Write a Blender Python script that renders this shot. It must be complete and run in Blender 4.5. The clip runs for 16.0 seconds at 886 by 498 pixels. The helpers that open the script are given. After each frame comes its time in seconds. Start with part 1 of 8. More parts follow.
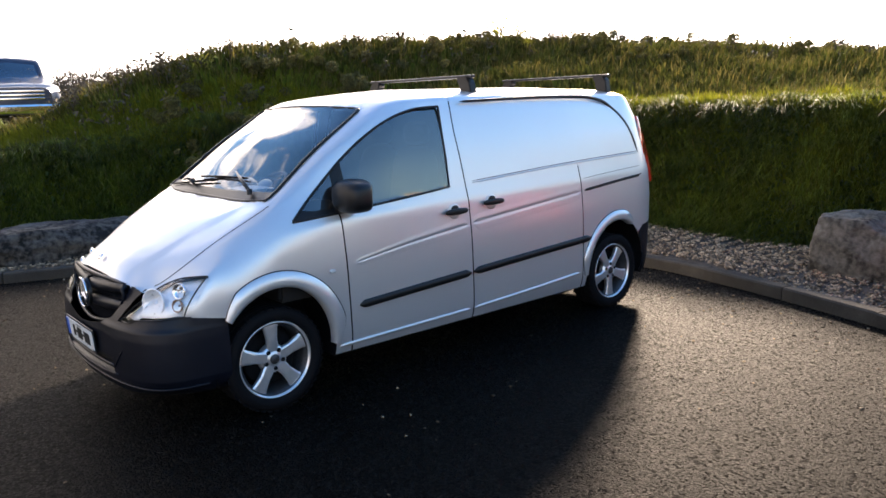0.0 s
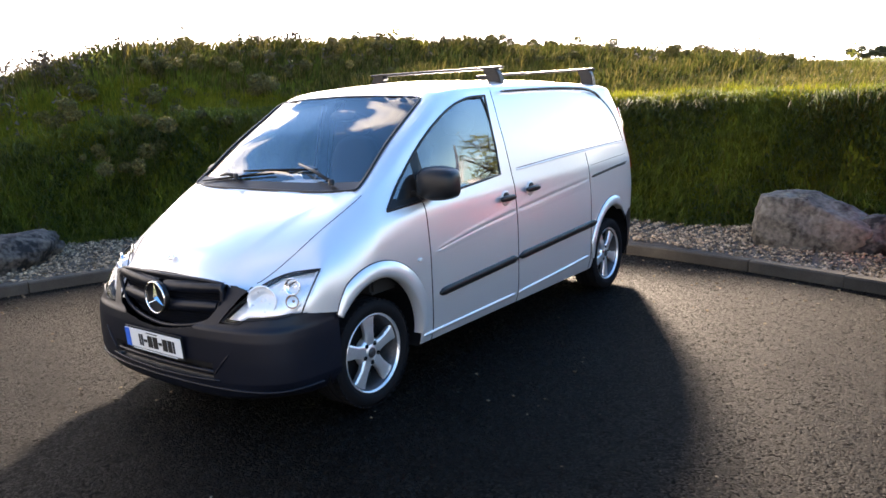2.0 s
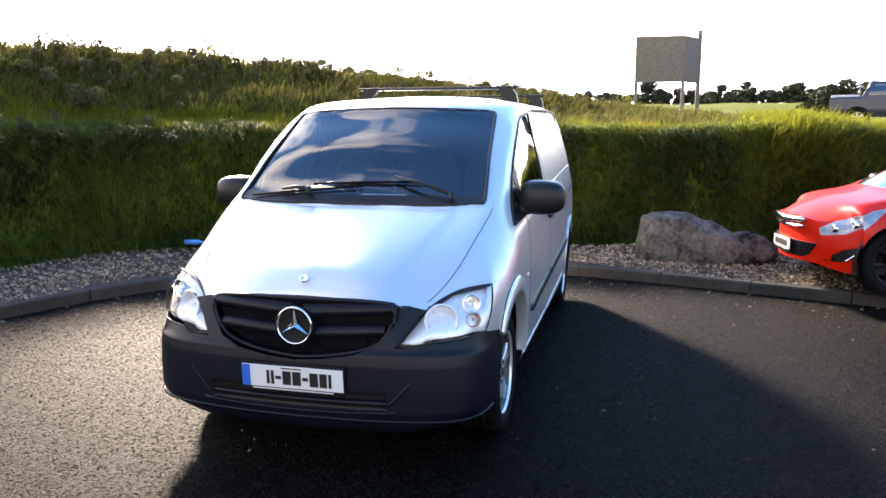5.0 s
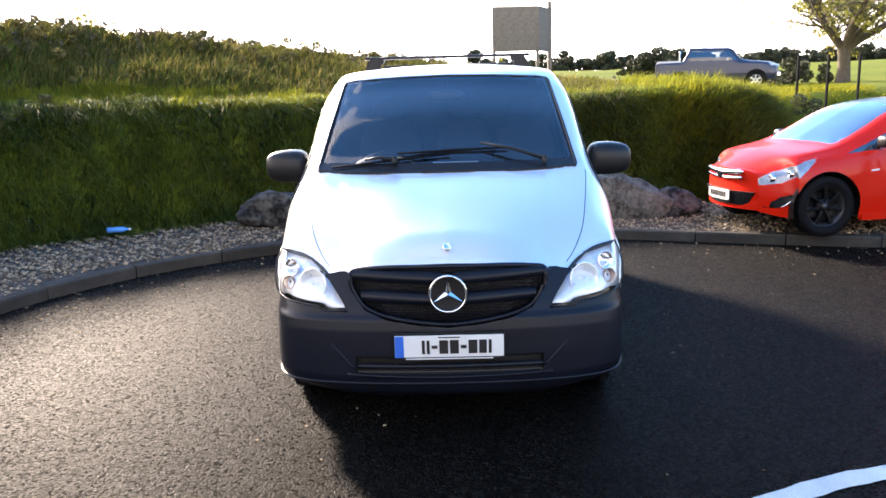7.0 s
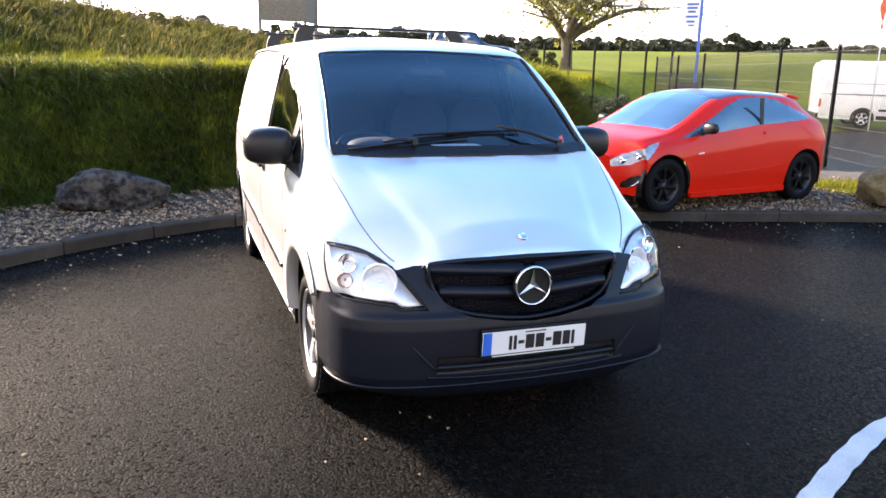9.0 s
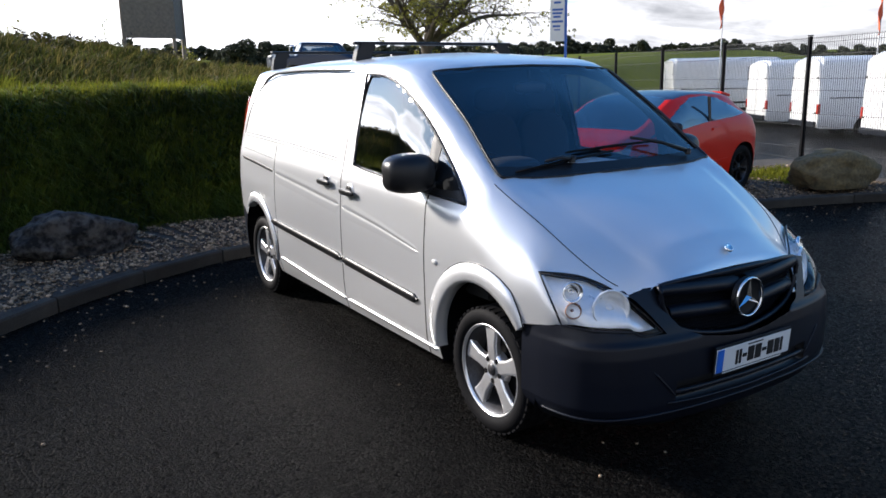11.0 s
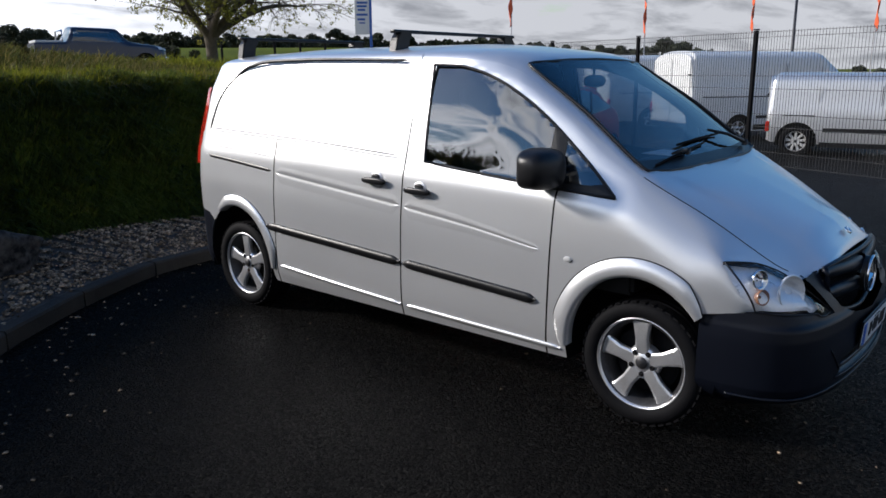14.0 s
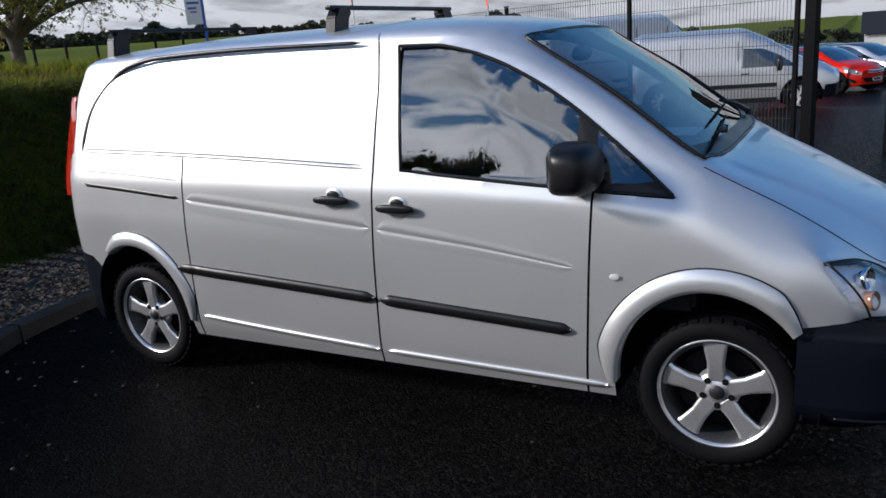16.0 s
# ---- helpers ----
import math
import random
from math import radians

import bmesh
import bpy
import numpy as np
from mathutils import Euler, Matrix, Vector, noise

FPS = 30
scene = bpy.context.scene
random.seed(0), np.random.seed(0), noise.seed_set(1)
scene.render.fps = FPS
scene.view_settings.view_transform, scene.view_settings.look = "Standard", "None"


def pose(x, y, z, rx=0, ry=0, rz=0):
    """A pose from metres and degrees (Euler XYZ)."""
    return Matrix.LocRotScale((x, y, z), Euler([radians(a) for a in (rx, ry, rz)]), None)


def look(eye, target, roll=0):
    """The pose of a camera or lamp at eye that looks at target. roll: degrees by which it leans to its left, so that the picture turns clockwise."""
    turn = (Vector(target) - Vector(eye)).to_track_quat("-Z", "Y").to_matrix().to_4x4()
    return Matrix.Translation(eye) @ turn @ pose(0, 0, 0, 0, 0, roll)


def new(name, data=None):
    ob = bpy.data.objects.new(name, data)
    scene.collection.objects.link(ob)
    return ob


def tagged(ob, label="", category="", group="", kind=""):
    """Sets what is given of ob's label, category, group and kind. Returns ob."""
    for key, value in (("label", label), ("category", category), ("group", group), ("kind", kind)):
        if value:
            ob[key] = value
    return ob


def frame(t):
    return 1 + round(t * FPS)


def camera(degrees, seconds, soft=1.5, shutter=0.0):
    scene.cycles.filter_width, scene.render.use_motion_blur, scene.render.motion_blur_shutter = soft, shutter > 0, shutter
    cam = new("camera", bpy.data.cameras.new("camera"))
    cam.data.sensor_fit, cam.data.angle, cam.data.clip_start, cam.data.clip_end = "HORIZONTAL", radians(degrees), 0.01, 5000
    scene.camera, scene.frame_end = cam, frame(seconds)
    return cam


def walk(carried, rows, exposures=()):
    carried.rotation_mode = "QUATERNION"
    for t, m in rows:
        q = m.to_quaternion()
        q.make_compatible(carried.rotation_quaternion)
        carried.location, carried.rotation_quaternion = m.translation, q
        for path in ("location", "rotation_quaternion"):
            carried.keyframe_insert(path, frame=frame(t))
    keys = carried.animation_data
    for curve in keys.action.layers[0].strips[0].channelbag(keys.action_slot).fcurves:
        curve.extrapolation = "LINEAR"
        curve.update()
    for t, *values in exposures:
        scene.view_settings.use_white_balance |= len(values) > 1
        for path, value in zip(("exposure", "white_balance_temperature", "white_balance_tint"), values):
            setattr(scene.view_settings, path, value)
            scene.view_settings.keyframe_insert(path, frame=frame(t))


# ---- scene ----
cam = camera(60.3, 16.0, soft=1.6)
PATH = [
    (0, (4.844, -1.999, 1.77), (3.339, -0.739, 1.389), -1.9),
    (0.5, (4.581, -2.289, 1.738), (3.115, -0.988, 1.339), -2.7),
    (1, (4.321, -2.598, 1.728), (2.919, -1.206, 1.415), -0.5),
    (1.5, (4.049, -2.904, 1.726), (2.752, -1.429, 1.349), 0.3),
    (2, (3.741, -3.128, 1.702), (2.567, -1.553, 1.324), -2.4),
    (2.5, (3.418, -3.336, 1.706), (2.434, -1.628, 1.365), -0.3),
    (3, (3.061, -3.566, 1.7), (2.187, -1.812, 1.303), 0.0),
    (3.5, (2.697, -3.7, 1.665), (1.85, -1.919, 1.335), -0.5),
    (3.7, (2.539, -3.74, 1.676), (1.732, -1.94, 1.348), 0.8),
    (5.8, (0.996, -4.244, 1.608), (0.671, -2.3, 1.266), -1.8),
    (6, (0.85, -4.291, 1.622), (0.563, -2.355, 1.21), -1.4),
    (6.5, (0.459, -4.315, 1.601), (0.259, -2.366, 1.2), -2.6),
    (7, (0.056, -4.309, 1.619), (0.015, -2.348, 1.232), -1.6),
    (7.5, (-0.365, -4.282, 1.632), (-0.248, -2.325, 1.238), -1.3),
    (8, (-0.75, -4.12, 1.604), (-0.428, -2.199, 1.149), 0.7),
    (8.5, (-1.12, -3.979, 1.633), (-0.638, -2.076, 1.251), 0.9),
    (9, (-1.538, -3.802, 1.65), (-0.872, -1.972, 1.196), 1.3),
    (9.2, (-1.68, -3.711, 1.64), (-0.946, -1.902, 1.208), 0.5),
    (11.3, (-3.118, -2.718, 1.692), (-1.99, -1.117, 1.286), -0.3),
    (11.5, (-3.25, -2.606, 1.677), (-2.043, -1.057, 1.297), 0.3),
    (12, (-3.604, -2.325, 1.72), (-2.334, -0.834, 1.317), -0.8),
    (12.5, (-3.805, -2.011, 1.694), (-2.488, -0.555, 1.315), -1.8),
    (13, (-3.981, -1.756, 1.701), (-2.566, -0.401, 1.303), -1.2),
    (13.5, (-4.138, -1.604, 1.71), (-2.649, -0.34, 1.28), -2.0),
    (14, (-4.186, -1.529, 1.702), (-2.697, -0.273, 1.246), -0.3),
    (14.5, (-4.145, -1.412, 1.674), (-2.602, -0.241, 1.174), -0.5),
    (15, (-4.016, -1.133, 1.645), (-2.439, -0.024, 1.113), -1.6),
    (15.5, (-3.854, -0.819, 1.66), (-2.272, 0.278, 1.119), -2.8),
    (16, (-3.827, -0.419, 1.724), (-2.132, 0.51, 1.209), -4.3),
]
EXPOSURE = [(0.0, 1.65, 8200, 20), (0.5, 2.06, 8200, 20), (1.0, 2.16, 8200, 20), (1.5, 2.11, 8200, 20), (2.5, 2.36, 8100, 20), (3.0, 2.36, 8100, 20), (3.6, 2.41, 8000, 20), (6.0, 2.01, 7550, 20), (6.5, 2.21, 7550, 20), (7.0, 2.41, 7550, 20), (8.0, 2.46, 7750, 21), (8.5, 2.56, 7750, 21), (9.2, 2.2, 7700, 21), (11.3, 0.55, 6300, 13), (11.7, 0.4, 6300, 13), (12.5, -0.13, 6200, 13), (13.5, -0.16, 6200, 13), (15.0, 0.06, 6150, 13), (16.0, -0.18, 6100, 13)]
walk(cam, [(t, look(eye, target, roll)) for t, eye, target, roll in PATH], EXPOSURE)

# ---- light: a low sun behind thin broken cloud ----
SUN_EL = 24.0
SUN_DIR = Vector((-0.54, 0.84, 0)).normalized()
sun_data = bpy.data.lights.new("sun", "SUN")
sun_data.energy, sun_data.angle, sun_data.color = 4.8, radians(6.5), (1.0, 0.93, 0.82)
sun_from = Vector((SUN_DIR.x * math.cos(radians(SUN_EL)), SUN_DIR.y * math.cos(radians(SUN_EL)), math.sin(radians(SUN_EL))))
sun_lamp = new("sun", sun_data)
sun_lamp.matrix_world = look(sun_from * 60, (0, 0, 0))

world = bpy.data.worlds.new("sky")
scene.world = world
world.use_nodes = True


def build_sky():
    nt = world.node_tree
    nt.nodes.clear()
    out = nt.nodes.new("ShaderNodeOutputWorld")
    bg = nt.nodes.new("ShaderNodeBackground")
    sky = nt.nodes.new("ShaderNodeTexSky")
    sky.sky_type, sky.sun_disc = "NISHITA", False
    sky.sun_elevation = radians(SUN_EL)
    sky.sun_rotation = math.atan2(SUN_DIR.x, SUN_DIR.y)
    sky.air_density, sky.dust_density, sky.ozone_density = 1.4, 0.3, 3.5
    tc = nt.nodes.new("ShaderNodeTexCoord")
    mp = nt.nodes.new("ShaderNodeMapping")
    mp.inputs["Scale"].default_value = (1.0, 1.5, 1.0)
    mp.inputs["Rotation"].default_value = (0, 0, 0.6)
    no = nt.nodes.new("ShaderNodeTexNoise")
    no.inputs["Scale"].default_value = 1.5
    no.inputs["Detail"].default_value = 9
    no.inputs["Roughness"].default_value = 0.58
    no.inputs["Distortion"].default_value = 0.35
    ramp = nt.nodes.new("ShaderNodeValToRGB")
    ramp.color_ramp.elements[0].position, ramp.color_ramp.elements[1].position = 0.555, 0.65
    # cloud body: sky light scattered white, thicker parts greyer
    shade = nt.nodes.new("ShaderNodeValToRGB")
    shade.color_ramp.elements[0].position, shade.color_ramp.elements[1].position = 0.48, 0.68
    shade.color_ramp.elements[0].color = (4.2, 4.3, 4.4, 1)
    shade.color_ramp.elements[1].color = (1.5, 1.6, 1.75, 1)
    grey = nt.nodes.new("ShaderNodeRGBToBW")
    gain = nt.nodes.new("ShaderNodeMixRGB")
    gain.blend_type, gain.inputs["Fac"].default_value = "ADD", 0.28
    mix = nt.nodes.new("ShaderNodeMixRGB")
    link = nt.links.new
    # clouds lie on a flat layer, so they crowd together towards the horizon
    sep = nt.nodes.new("ShaderNodeSeparateXYZ")
    link(tc.outputs["Generated"], sep.inputs[0])
    up = nt.nodes.new("ShaderNodeMath")
    up.operation, up.inputs[1].default_value = "MAXIMUM", 0.0
    link(sep.outputs["Z"], up.inputs[0])
    deep = nt.nodes.new("ShaderNodeMath")
    deep.operation, deep.inputs[1].default_value = "ADD", 0.16
    link(up.outputs[0], deep.inputs[0])
    comb = nt.nodes.new("ShaderNodeCombineXYZ")
    for k in ("X", "Y"):
        q = nt.nodes.new("ShaderNodeMath")
        q.operation = "DIVIDE"
        link(sep.outputs[k], q.inputs[0])
        link(deep.outputs[0], q.inputs[1])
        link(q.outputs[0], comb.inputs[k])
    link(comb.outputs[0], mp.inputs["Vector"])
    link(mp.outputs["Vector"], no.inputs["Vector"])
    inv = nt.nodes.new("ShaderNodeMath")
    inv.operation, inv.inputs[0].default_value = "SUBTRACT", 1.0
    link(up.outputs[0], inv.inputs[1])
    low = nt.nodes.new("ShaderNodeMath")
    low.operation, low.inputs[1].default_value = "POWER", 8.0
    link(inv.outputs[0], low.inputs[0])
    haze = nt.nodes.new("ShaderNodeMath")
    haze.operation, haze.inputs[1].default_value = "MULTIPLY_ADD", 0.9
    link(low.outputs[0], haze.inputs[0])
    link(no.outputs["Fac"], haze.inputs[2])
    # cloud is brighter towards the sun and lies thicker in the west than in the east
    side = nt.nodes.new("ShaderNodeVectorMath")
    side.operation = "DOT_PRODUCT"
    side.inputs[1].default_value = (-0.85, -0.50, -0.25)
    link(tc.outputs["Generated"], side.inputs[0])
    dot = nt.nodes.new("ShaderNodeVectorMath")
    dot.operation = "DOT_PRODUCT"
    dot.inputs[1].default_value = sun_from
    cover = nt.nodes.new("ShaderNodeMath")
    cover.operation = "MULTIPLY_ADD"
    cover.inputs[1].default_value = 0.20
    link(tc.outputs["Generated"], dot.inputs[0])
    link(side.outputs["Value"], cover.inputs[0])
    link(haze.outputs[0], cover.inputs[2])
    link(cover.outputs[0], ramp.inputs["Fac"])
    link(no.outputs["Fac"], shade.inputs["Fac"])
    pos = nt.nodes.new("ShaderNodeMath")
    pos.operation = "MAXIMUM"
    pos.inputs[1].default_value = 0.0
    glow = nt.nodes.new("ShaderNodeMath")
    glow.operation = "POWER"
    glow.inputs[1].default_value = 2.2
    bright = nt.nodes.new("ShaderNodeMath")
    bright.operation = "MULTIPLY_ADD"
    bright.inputs[1].default_value, bright.inputs[2].default_value = 5.0, 1.0
    lit = nt.nodes.new("ShaderNodeVectorMath")
    lit.operation = "SCALE"
    link(dot.outputs["Value"], pos.inputs[0])
    link(pos.outputs[0], glow.inputs[0])
    link(glow.outputs[0], bright.inputs[0])
    link(shade.outputs["Color"], lit.inputs[0])
    link(bright.outputs[0], lit.inputs["Scale"])
    link(sky.outputs["Color"], grey.inputs["Color"])
    link(lit.outputs["Vector"], gain.inputs["Color1"])
    link(grey.outputs["Val"], gain.inputs["Color2"])
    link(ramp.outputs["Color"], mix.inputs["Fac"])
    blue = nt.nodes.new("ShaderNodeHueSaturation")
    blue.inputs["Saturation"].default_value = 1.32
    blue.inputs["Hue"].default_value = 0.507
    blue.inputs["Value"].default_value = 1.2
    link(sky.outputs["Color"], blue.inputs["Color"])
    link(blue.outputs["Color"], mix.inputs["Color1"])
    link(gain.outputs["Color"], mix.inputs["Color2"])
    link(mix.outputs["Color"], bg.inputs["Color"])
    bg.inputs["Strength"].default_value = 0.12
    link(bg.outputs["Background"], out.inputs["Surface"])


build_sky()


# ---- materials ----
def material(name, base, rough=0.6, metal=0.0, dark=None, scale=6.0, fine=60.0, bump=0.0, bump_scale=80.0, coat=0.0, spec=0.5,
             island=0.0, low=0.35, high=0.65, rough_var=0.08, random_object=0.0, translucent=0.0):
    m = bpy.data.materials.new(name)
    m.use_nodes = True
    nt = m.node_tree
    b = nt.nodes["Principled BSDF"]
    link = nt.links.new
    b.inputs["Roughness"].default_value = rough
    b.inputs["Metallic"].default_value = metal
    b.inputs["Coat Weight"].default_value = coat
    b.inputs["Coat Roughness"].default_value = 0.04
    b.inputs["Specular IOR Level"].default_value = spec
    tc = nt.nodes.new("ShaderNodeTexCoord")
    if dark is None:
        dark = tuple(c * 0.8 for c in base)
    big = nt.nodes.new("ShaderNodeTexNoise")
    big.inputs["Scale"].default_value, big.inputs["Detail"].default_value = scale, 5
    small = nt.nodes.new("ShaderNodeTexNoise")
    small.inputs["Scale"].default_value, small.inputs["Detail"].default_value = fine, 3
    link(tc.outputs["Object"], big.inputs["Vector"])
    link(tc.outputs["Object"], small.inputs["Vector"])
    add = nt.nodes.new("ShaderNodeMath")
    add.operation = "MULTIPLY_ADD"
    add.inputs[1].default_value, add.inputs[2].default_value = 0.5, 0.0
    link(small.outputs["Fac"], add.inputs[0])
    half = nt.nodes.new("ShaderNodeMath")
    half.operation = "MULTIPLY_ADD"
    half.inputs[1].default_value = 0.5
    link(big.outputs["Fac"], half.inputs[0])
    link(add.outputs[0], half.inputs[2])
    ramp = nt.nodes.new("ShaderNodeValToRGB")
    ramp.color_ramp.elements[0].position, ramp.color_ramp.elements[1].position = low, high
    ramp.color_ramp.elements[0].color, ramp.color_ramp.elements[1].color = (*dark, 1), (*base, 1)
    link(half.outputs[0], ramp.inputs["Fac"])
    colour = ramp.outputs["Color"]
    if island or random_object:
        src = nt.nodes.new("ShaderNodeNewGeometry" if island else "ShaderNodeObjectInfo")
        hsv = nt.nodes.new("ShaderNodeHueSaturation")
        rng = nt.nodes.new("ShaderNodeMapRange")
        amount = island or random_object
        rng.inputs["To Min"].default_value, rng.inputs["To Max"].default_value = 1 - amount, 1 + amount
        link(src.outputs["Random Per Island" if island else "Random"], rng.inputs["Value"])
        link(rng.outputs["Result"], hsv.inputs["Value"])
        link(colour, hsv.inputs["Color"])
        colour = hsv.outputs["Color"]
    link(colour, b.inputs["Base Color"])
    if rough_var:
        rr = nt.nodes.new("ShaderNodeMapRange")
        rr.inputs["To Min"].default_value, rr.inputs["To Max"].default_value = max(0.02, rough - rough_var), min(1, rough + rough_var)
        link(big.outputs["Fac"], rr.inputs["Value"])
        link(rr.outputs["Result"], b.inputs["Roughness"])
    if bump:
        bn = nt.nodes.new("ShaderNodeTexNoise")
        bn.inputs["Scale"].default_value, bn.inputs["Detail"].default_value = bump_scale, 4
        bp = nt.nodes.new("ShaderNodeBump")
        bp.inputs["Strength"].default_value, bp.inputs["Distance"].default_value = min(1.0, bump), 0.02
        link(tc.outputs["Object"], bn.inputs["Vector"])
        link(bn.outputs["Fac"], bp.inputs["Height"])
        link(bp.outputs["Normal"], b.inputs["Normal"])
    if translucent:
        out = nt.nodes["Material Output"]
        tr = nt.nodes.new("ShaderNodeBsdfTranslucent")
        mx = nt.nodes.new("ShaderNodeMixShader")
        mx.inputs["Fac"].default_value = translucent
        link(colour, tr.inputs["Color"])
        link(b.outputs["BSDF"], mx.inputs[1])
        link(tr.outputs["BSDF"], mx.inputs[2])
        link(mx.outputs["Shader"], out.inputs["Surface"])
    return m


def glass(name, tint=(0.9, 0.93, 0.95), gloss=0.0, face=0.13, power=2.4):
    """Thin tinted pane: clear straight through, mirror-like at a slant."""
    m = bpy.data.materials.new(name)
    m.use_nodes = True
    nt = m.node_tree
    nt.nodes.clear()
    out = nt.nodes.new("ShaderNodeOutputMaterial")
    tr = nt.nodes.new("ShaderNodeBsdfTransparent")
    tr.inputs["Color"].default_value = (*tint, 1)
    gl = nt.nodes.new("ShaderNodeBsdfGlossy")
    gl.inputs["Roughness"].default_value = gloss
    lw = nt.nodes.new("ShaderNodeLayerWeight")
    lw.inputs["Blend"].default_value = 0.5
    pw = nt.nodes.new("ShaderNodeMath")
    pw.operation, pw.inputs[1].default_value = "POWER", power
    fr = nt.nodes.new("ShaderNodeMapRange")
    fr.inputs["To Min"].default_value, fr.inputs["To Max"].default_value = face, 1.0
    nt.links.new(lw.outputs["Facing"], pw.inputs[0])
    nt.links.new(pw.outputs[0], fr.inputs["Value"])
    mx = nt.nodes.new("ShaderNodeMixShader")
    nt.links.new(fr.outputs["Result"], mx.inputs["Fac"])
    nt.links.new(tr.outputs["BSDF"], mx.inputs[1])
    nt.links.new(gl.outputs["BSDF"], mx.inputs[2])
    nt.links.new(mx.outputs["Shader"], out.inputs["Surface"])
    return m


def asphalt_material():
    """Worn tarmac: domed chippings of mixed greys in a dark binder."""
    m = bpy.data.materials.new("asphalt")
    m.use_nodes = True
    nt = m.node_tree
    b = nt.nodes["Principled BSDF"]
    link = nt.links.new
    tc = nt.nodes.new("ShaderNodeTexCoord")
    vo = nt.nodes.new("ShaderNodeTexVoronoi")
    vo.inputs["Scale"].default_value = 72
    bw = nt.nodes.new("ShaderNodeSeparateColor")
    grain = nt.nodes.new("ShaderNodeTexNoise")
    grain.inputs["Scale"].default_value, grain.inputs["Detail"].default_value = 240, 3
    patch = nt.nodes.new("ShaderNodeTexNoise")
    patch.inputs["Scale"].default_value, patch.inputs["Detail"].default_value = 0.55, 5
    for n in (vo, grain, patch):
        link(tc.outputs["Object"], n.inputs["Vector"])
    link(vo.outputs["Color"], bw.inputs["Color"])
    tone = nt.nodes.new("ShaderNodeValToRGB")
    tone.color_ramp.elements[0].position, tone.color_ramp.elements[1].position = 0.6, 1.0
    tone.color_ramp.elements[0].color, tone.color_ramp.elements[1].color = (0.0005, 0.0005, 0.0006, 1), (0.014, 0.013, 0.0115, 1)
    link(bw.outputs["Red"], tone.inputs["Fac"])
    stain = nt.nodes.new("ShaderNodeMapRange")
    stain.inputs["From Min"].default_value, stain.inputs["From Max"].default_value = 0.3, 0.7
    stain.inputs["To Min"].default_value, stain.inputs["To Max"].default_value = 0.55, 1.15
    link(patch.outputs["Fac"], stain.inputs["Value"])
    hsv = nt.nodes.new("ShaderNodeHueSaturation")
    link(tone.outputs["Color"], hsv.inputs["Color"])
    link(stain.outputs["Result"], hsv.inputs["Value"])
    link(hsv.outputs["Color"], b.inputs["Base Color"])
    high = nt.nodes.new("ShaderNodeMath")
    high.operation, high.inputs[1].default_value = "MULTIPLY", 0.8
    link(bw.outputs["Green"], high.inputs[0])
    dome = nt.nodes.new("ShaderNodeMath")
    dome.operation = "SUBTRACT"
    link(high.outputs[0], dome.inputs[0])
    link(vo.outputs["Distance"], dome.inputs[1])
    total = nt.nodes.new("ShaderNodeMath")
    total.operation, total.inputs[1].default_value = "MULTIPLY_ADD", 0.9
    link(grain.outputs["Fac"], total.inputs[0])
    link(dome.outputs[0], total.inputs[2])
    bp = nt.nodes.new("ShaderNodeBump")
    bp.inputs["Strength"].default_value, bp.inputs["Distance"].default_value = 1.0, 0.013
    link(total.outputs[0], bp.inputs["Height"])
    link(bp.outputs["Normal"], b.inputs["Normal"])
    rr = nt.nodes.new("ShaderNodeMapRange")
    rr.inputs["To Min"].default_value, rr.inputs["To Max"].default_value = 0.18, 0.72
    rr.inputs["From Min"].default_value, rr.inputs["From Max"].default_value = 0.0, 1.0
    link(bw.outputs["Blue"], rr.inputs["Value"])
    link(rr.outputs["Result"], b.inputs["Roughness"])
    b.inputs["Specular IOR Level"].default_value = 0.042
    return m


ASPHALT = asphalt_material()
FIELD = material("meadow_turf", (0.13, 0.15, 0.016), 0.95, spec=0.05, dark=(0.07, 0.09, 0.011), scale=0.15, fine=4, bump=0.5, bump_scale=12)
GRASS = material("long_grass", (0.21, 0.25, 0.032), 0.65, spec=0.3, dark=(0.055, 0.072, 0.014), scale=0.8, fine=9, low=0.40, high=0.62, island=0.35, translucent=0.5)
# brighter, yellower copy of the grass: sunlight on the bank's top put into the colour
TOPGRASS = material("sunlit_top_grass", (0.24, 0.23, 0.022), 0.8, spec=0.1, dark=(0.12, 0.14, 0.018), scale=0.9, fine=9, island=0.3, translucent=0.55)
# darker copy for the mound: the shade on its near side is in the colour
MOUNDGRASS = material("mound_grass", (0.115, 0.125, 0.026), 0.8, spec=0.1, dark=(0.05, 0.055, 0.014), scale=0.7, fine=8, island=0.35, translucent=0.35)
DRYGRASS = material("dry_grass", (0.22, 0.17, 0.045), 0.75, dark=(0.10, 0.09, 0.025), scale=0.9, fine=9, island=0.35, translucent=0.4)
LEAF = material("broad_leaf", (0.06, 0.10, 0.022), 0.5, dark=(0.03, 0.055, 0.012), scale=2, fine=12, island=0.4, translucent=0.3)
DRYLEAF = material("autumn_leaf", (0.36, 0.34, 0.05), 0.6, dark=(0.15, 0.15, 0.025), scale=2, fine=12, island=0.4, translucent=0.35)
DARKLEAF = material("dark_hedge_leaf", (0.055, 0.065, 0.03), 0.7, dark=(0.025, 0.03, 0.014), scale=0.4, fine=3, island=0.4, translucent=0.15)
BRAMBLE = material("bramble_and_bracken", (0.15, 0.125, 0.035), 0.75, dark=(0.055, 0.06, 0.018), scale=0.7, fine=6, island=0.4, translucent=0.3)
BRUSH = material("bare_brush", (0.11, 0.08, 0.05), 0.8, dark=(0.05, 0.04, 0.025), scale=2, fine=12, island=0.35)
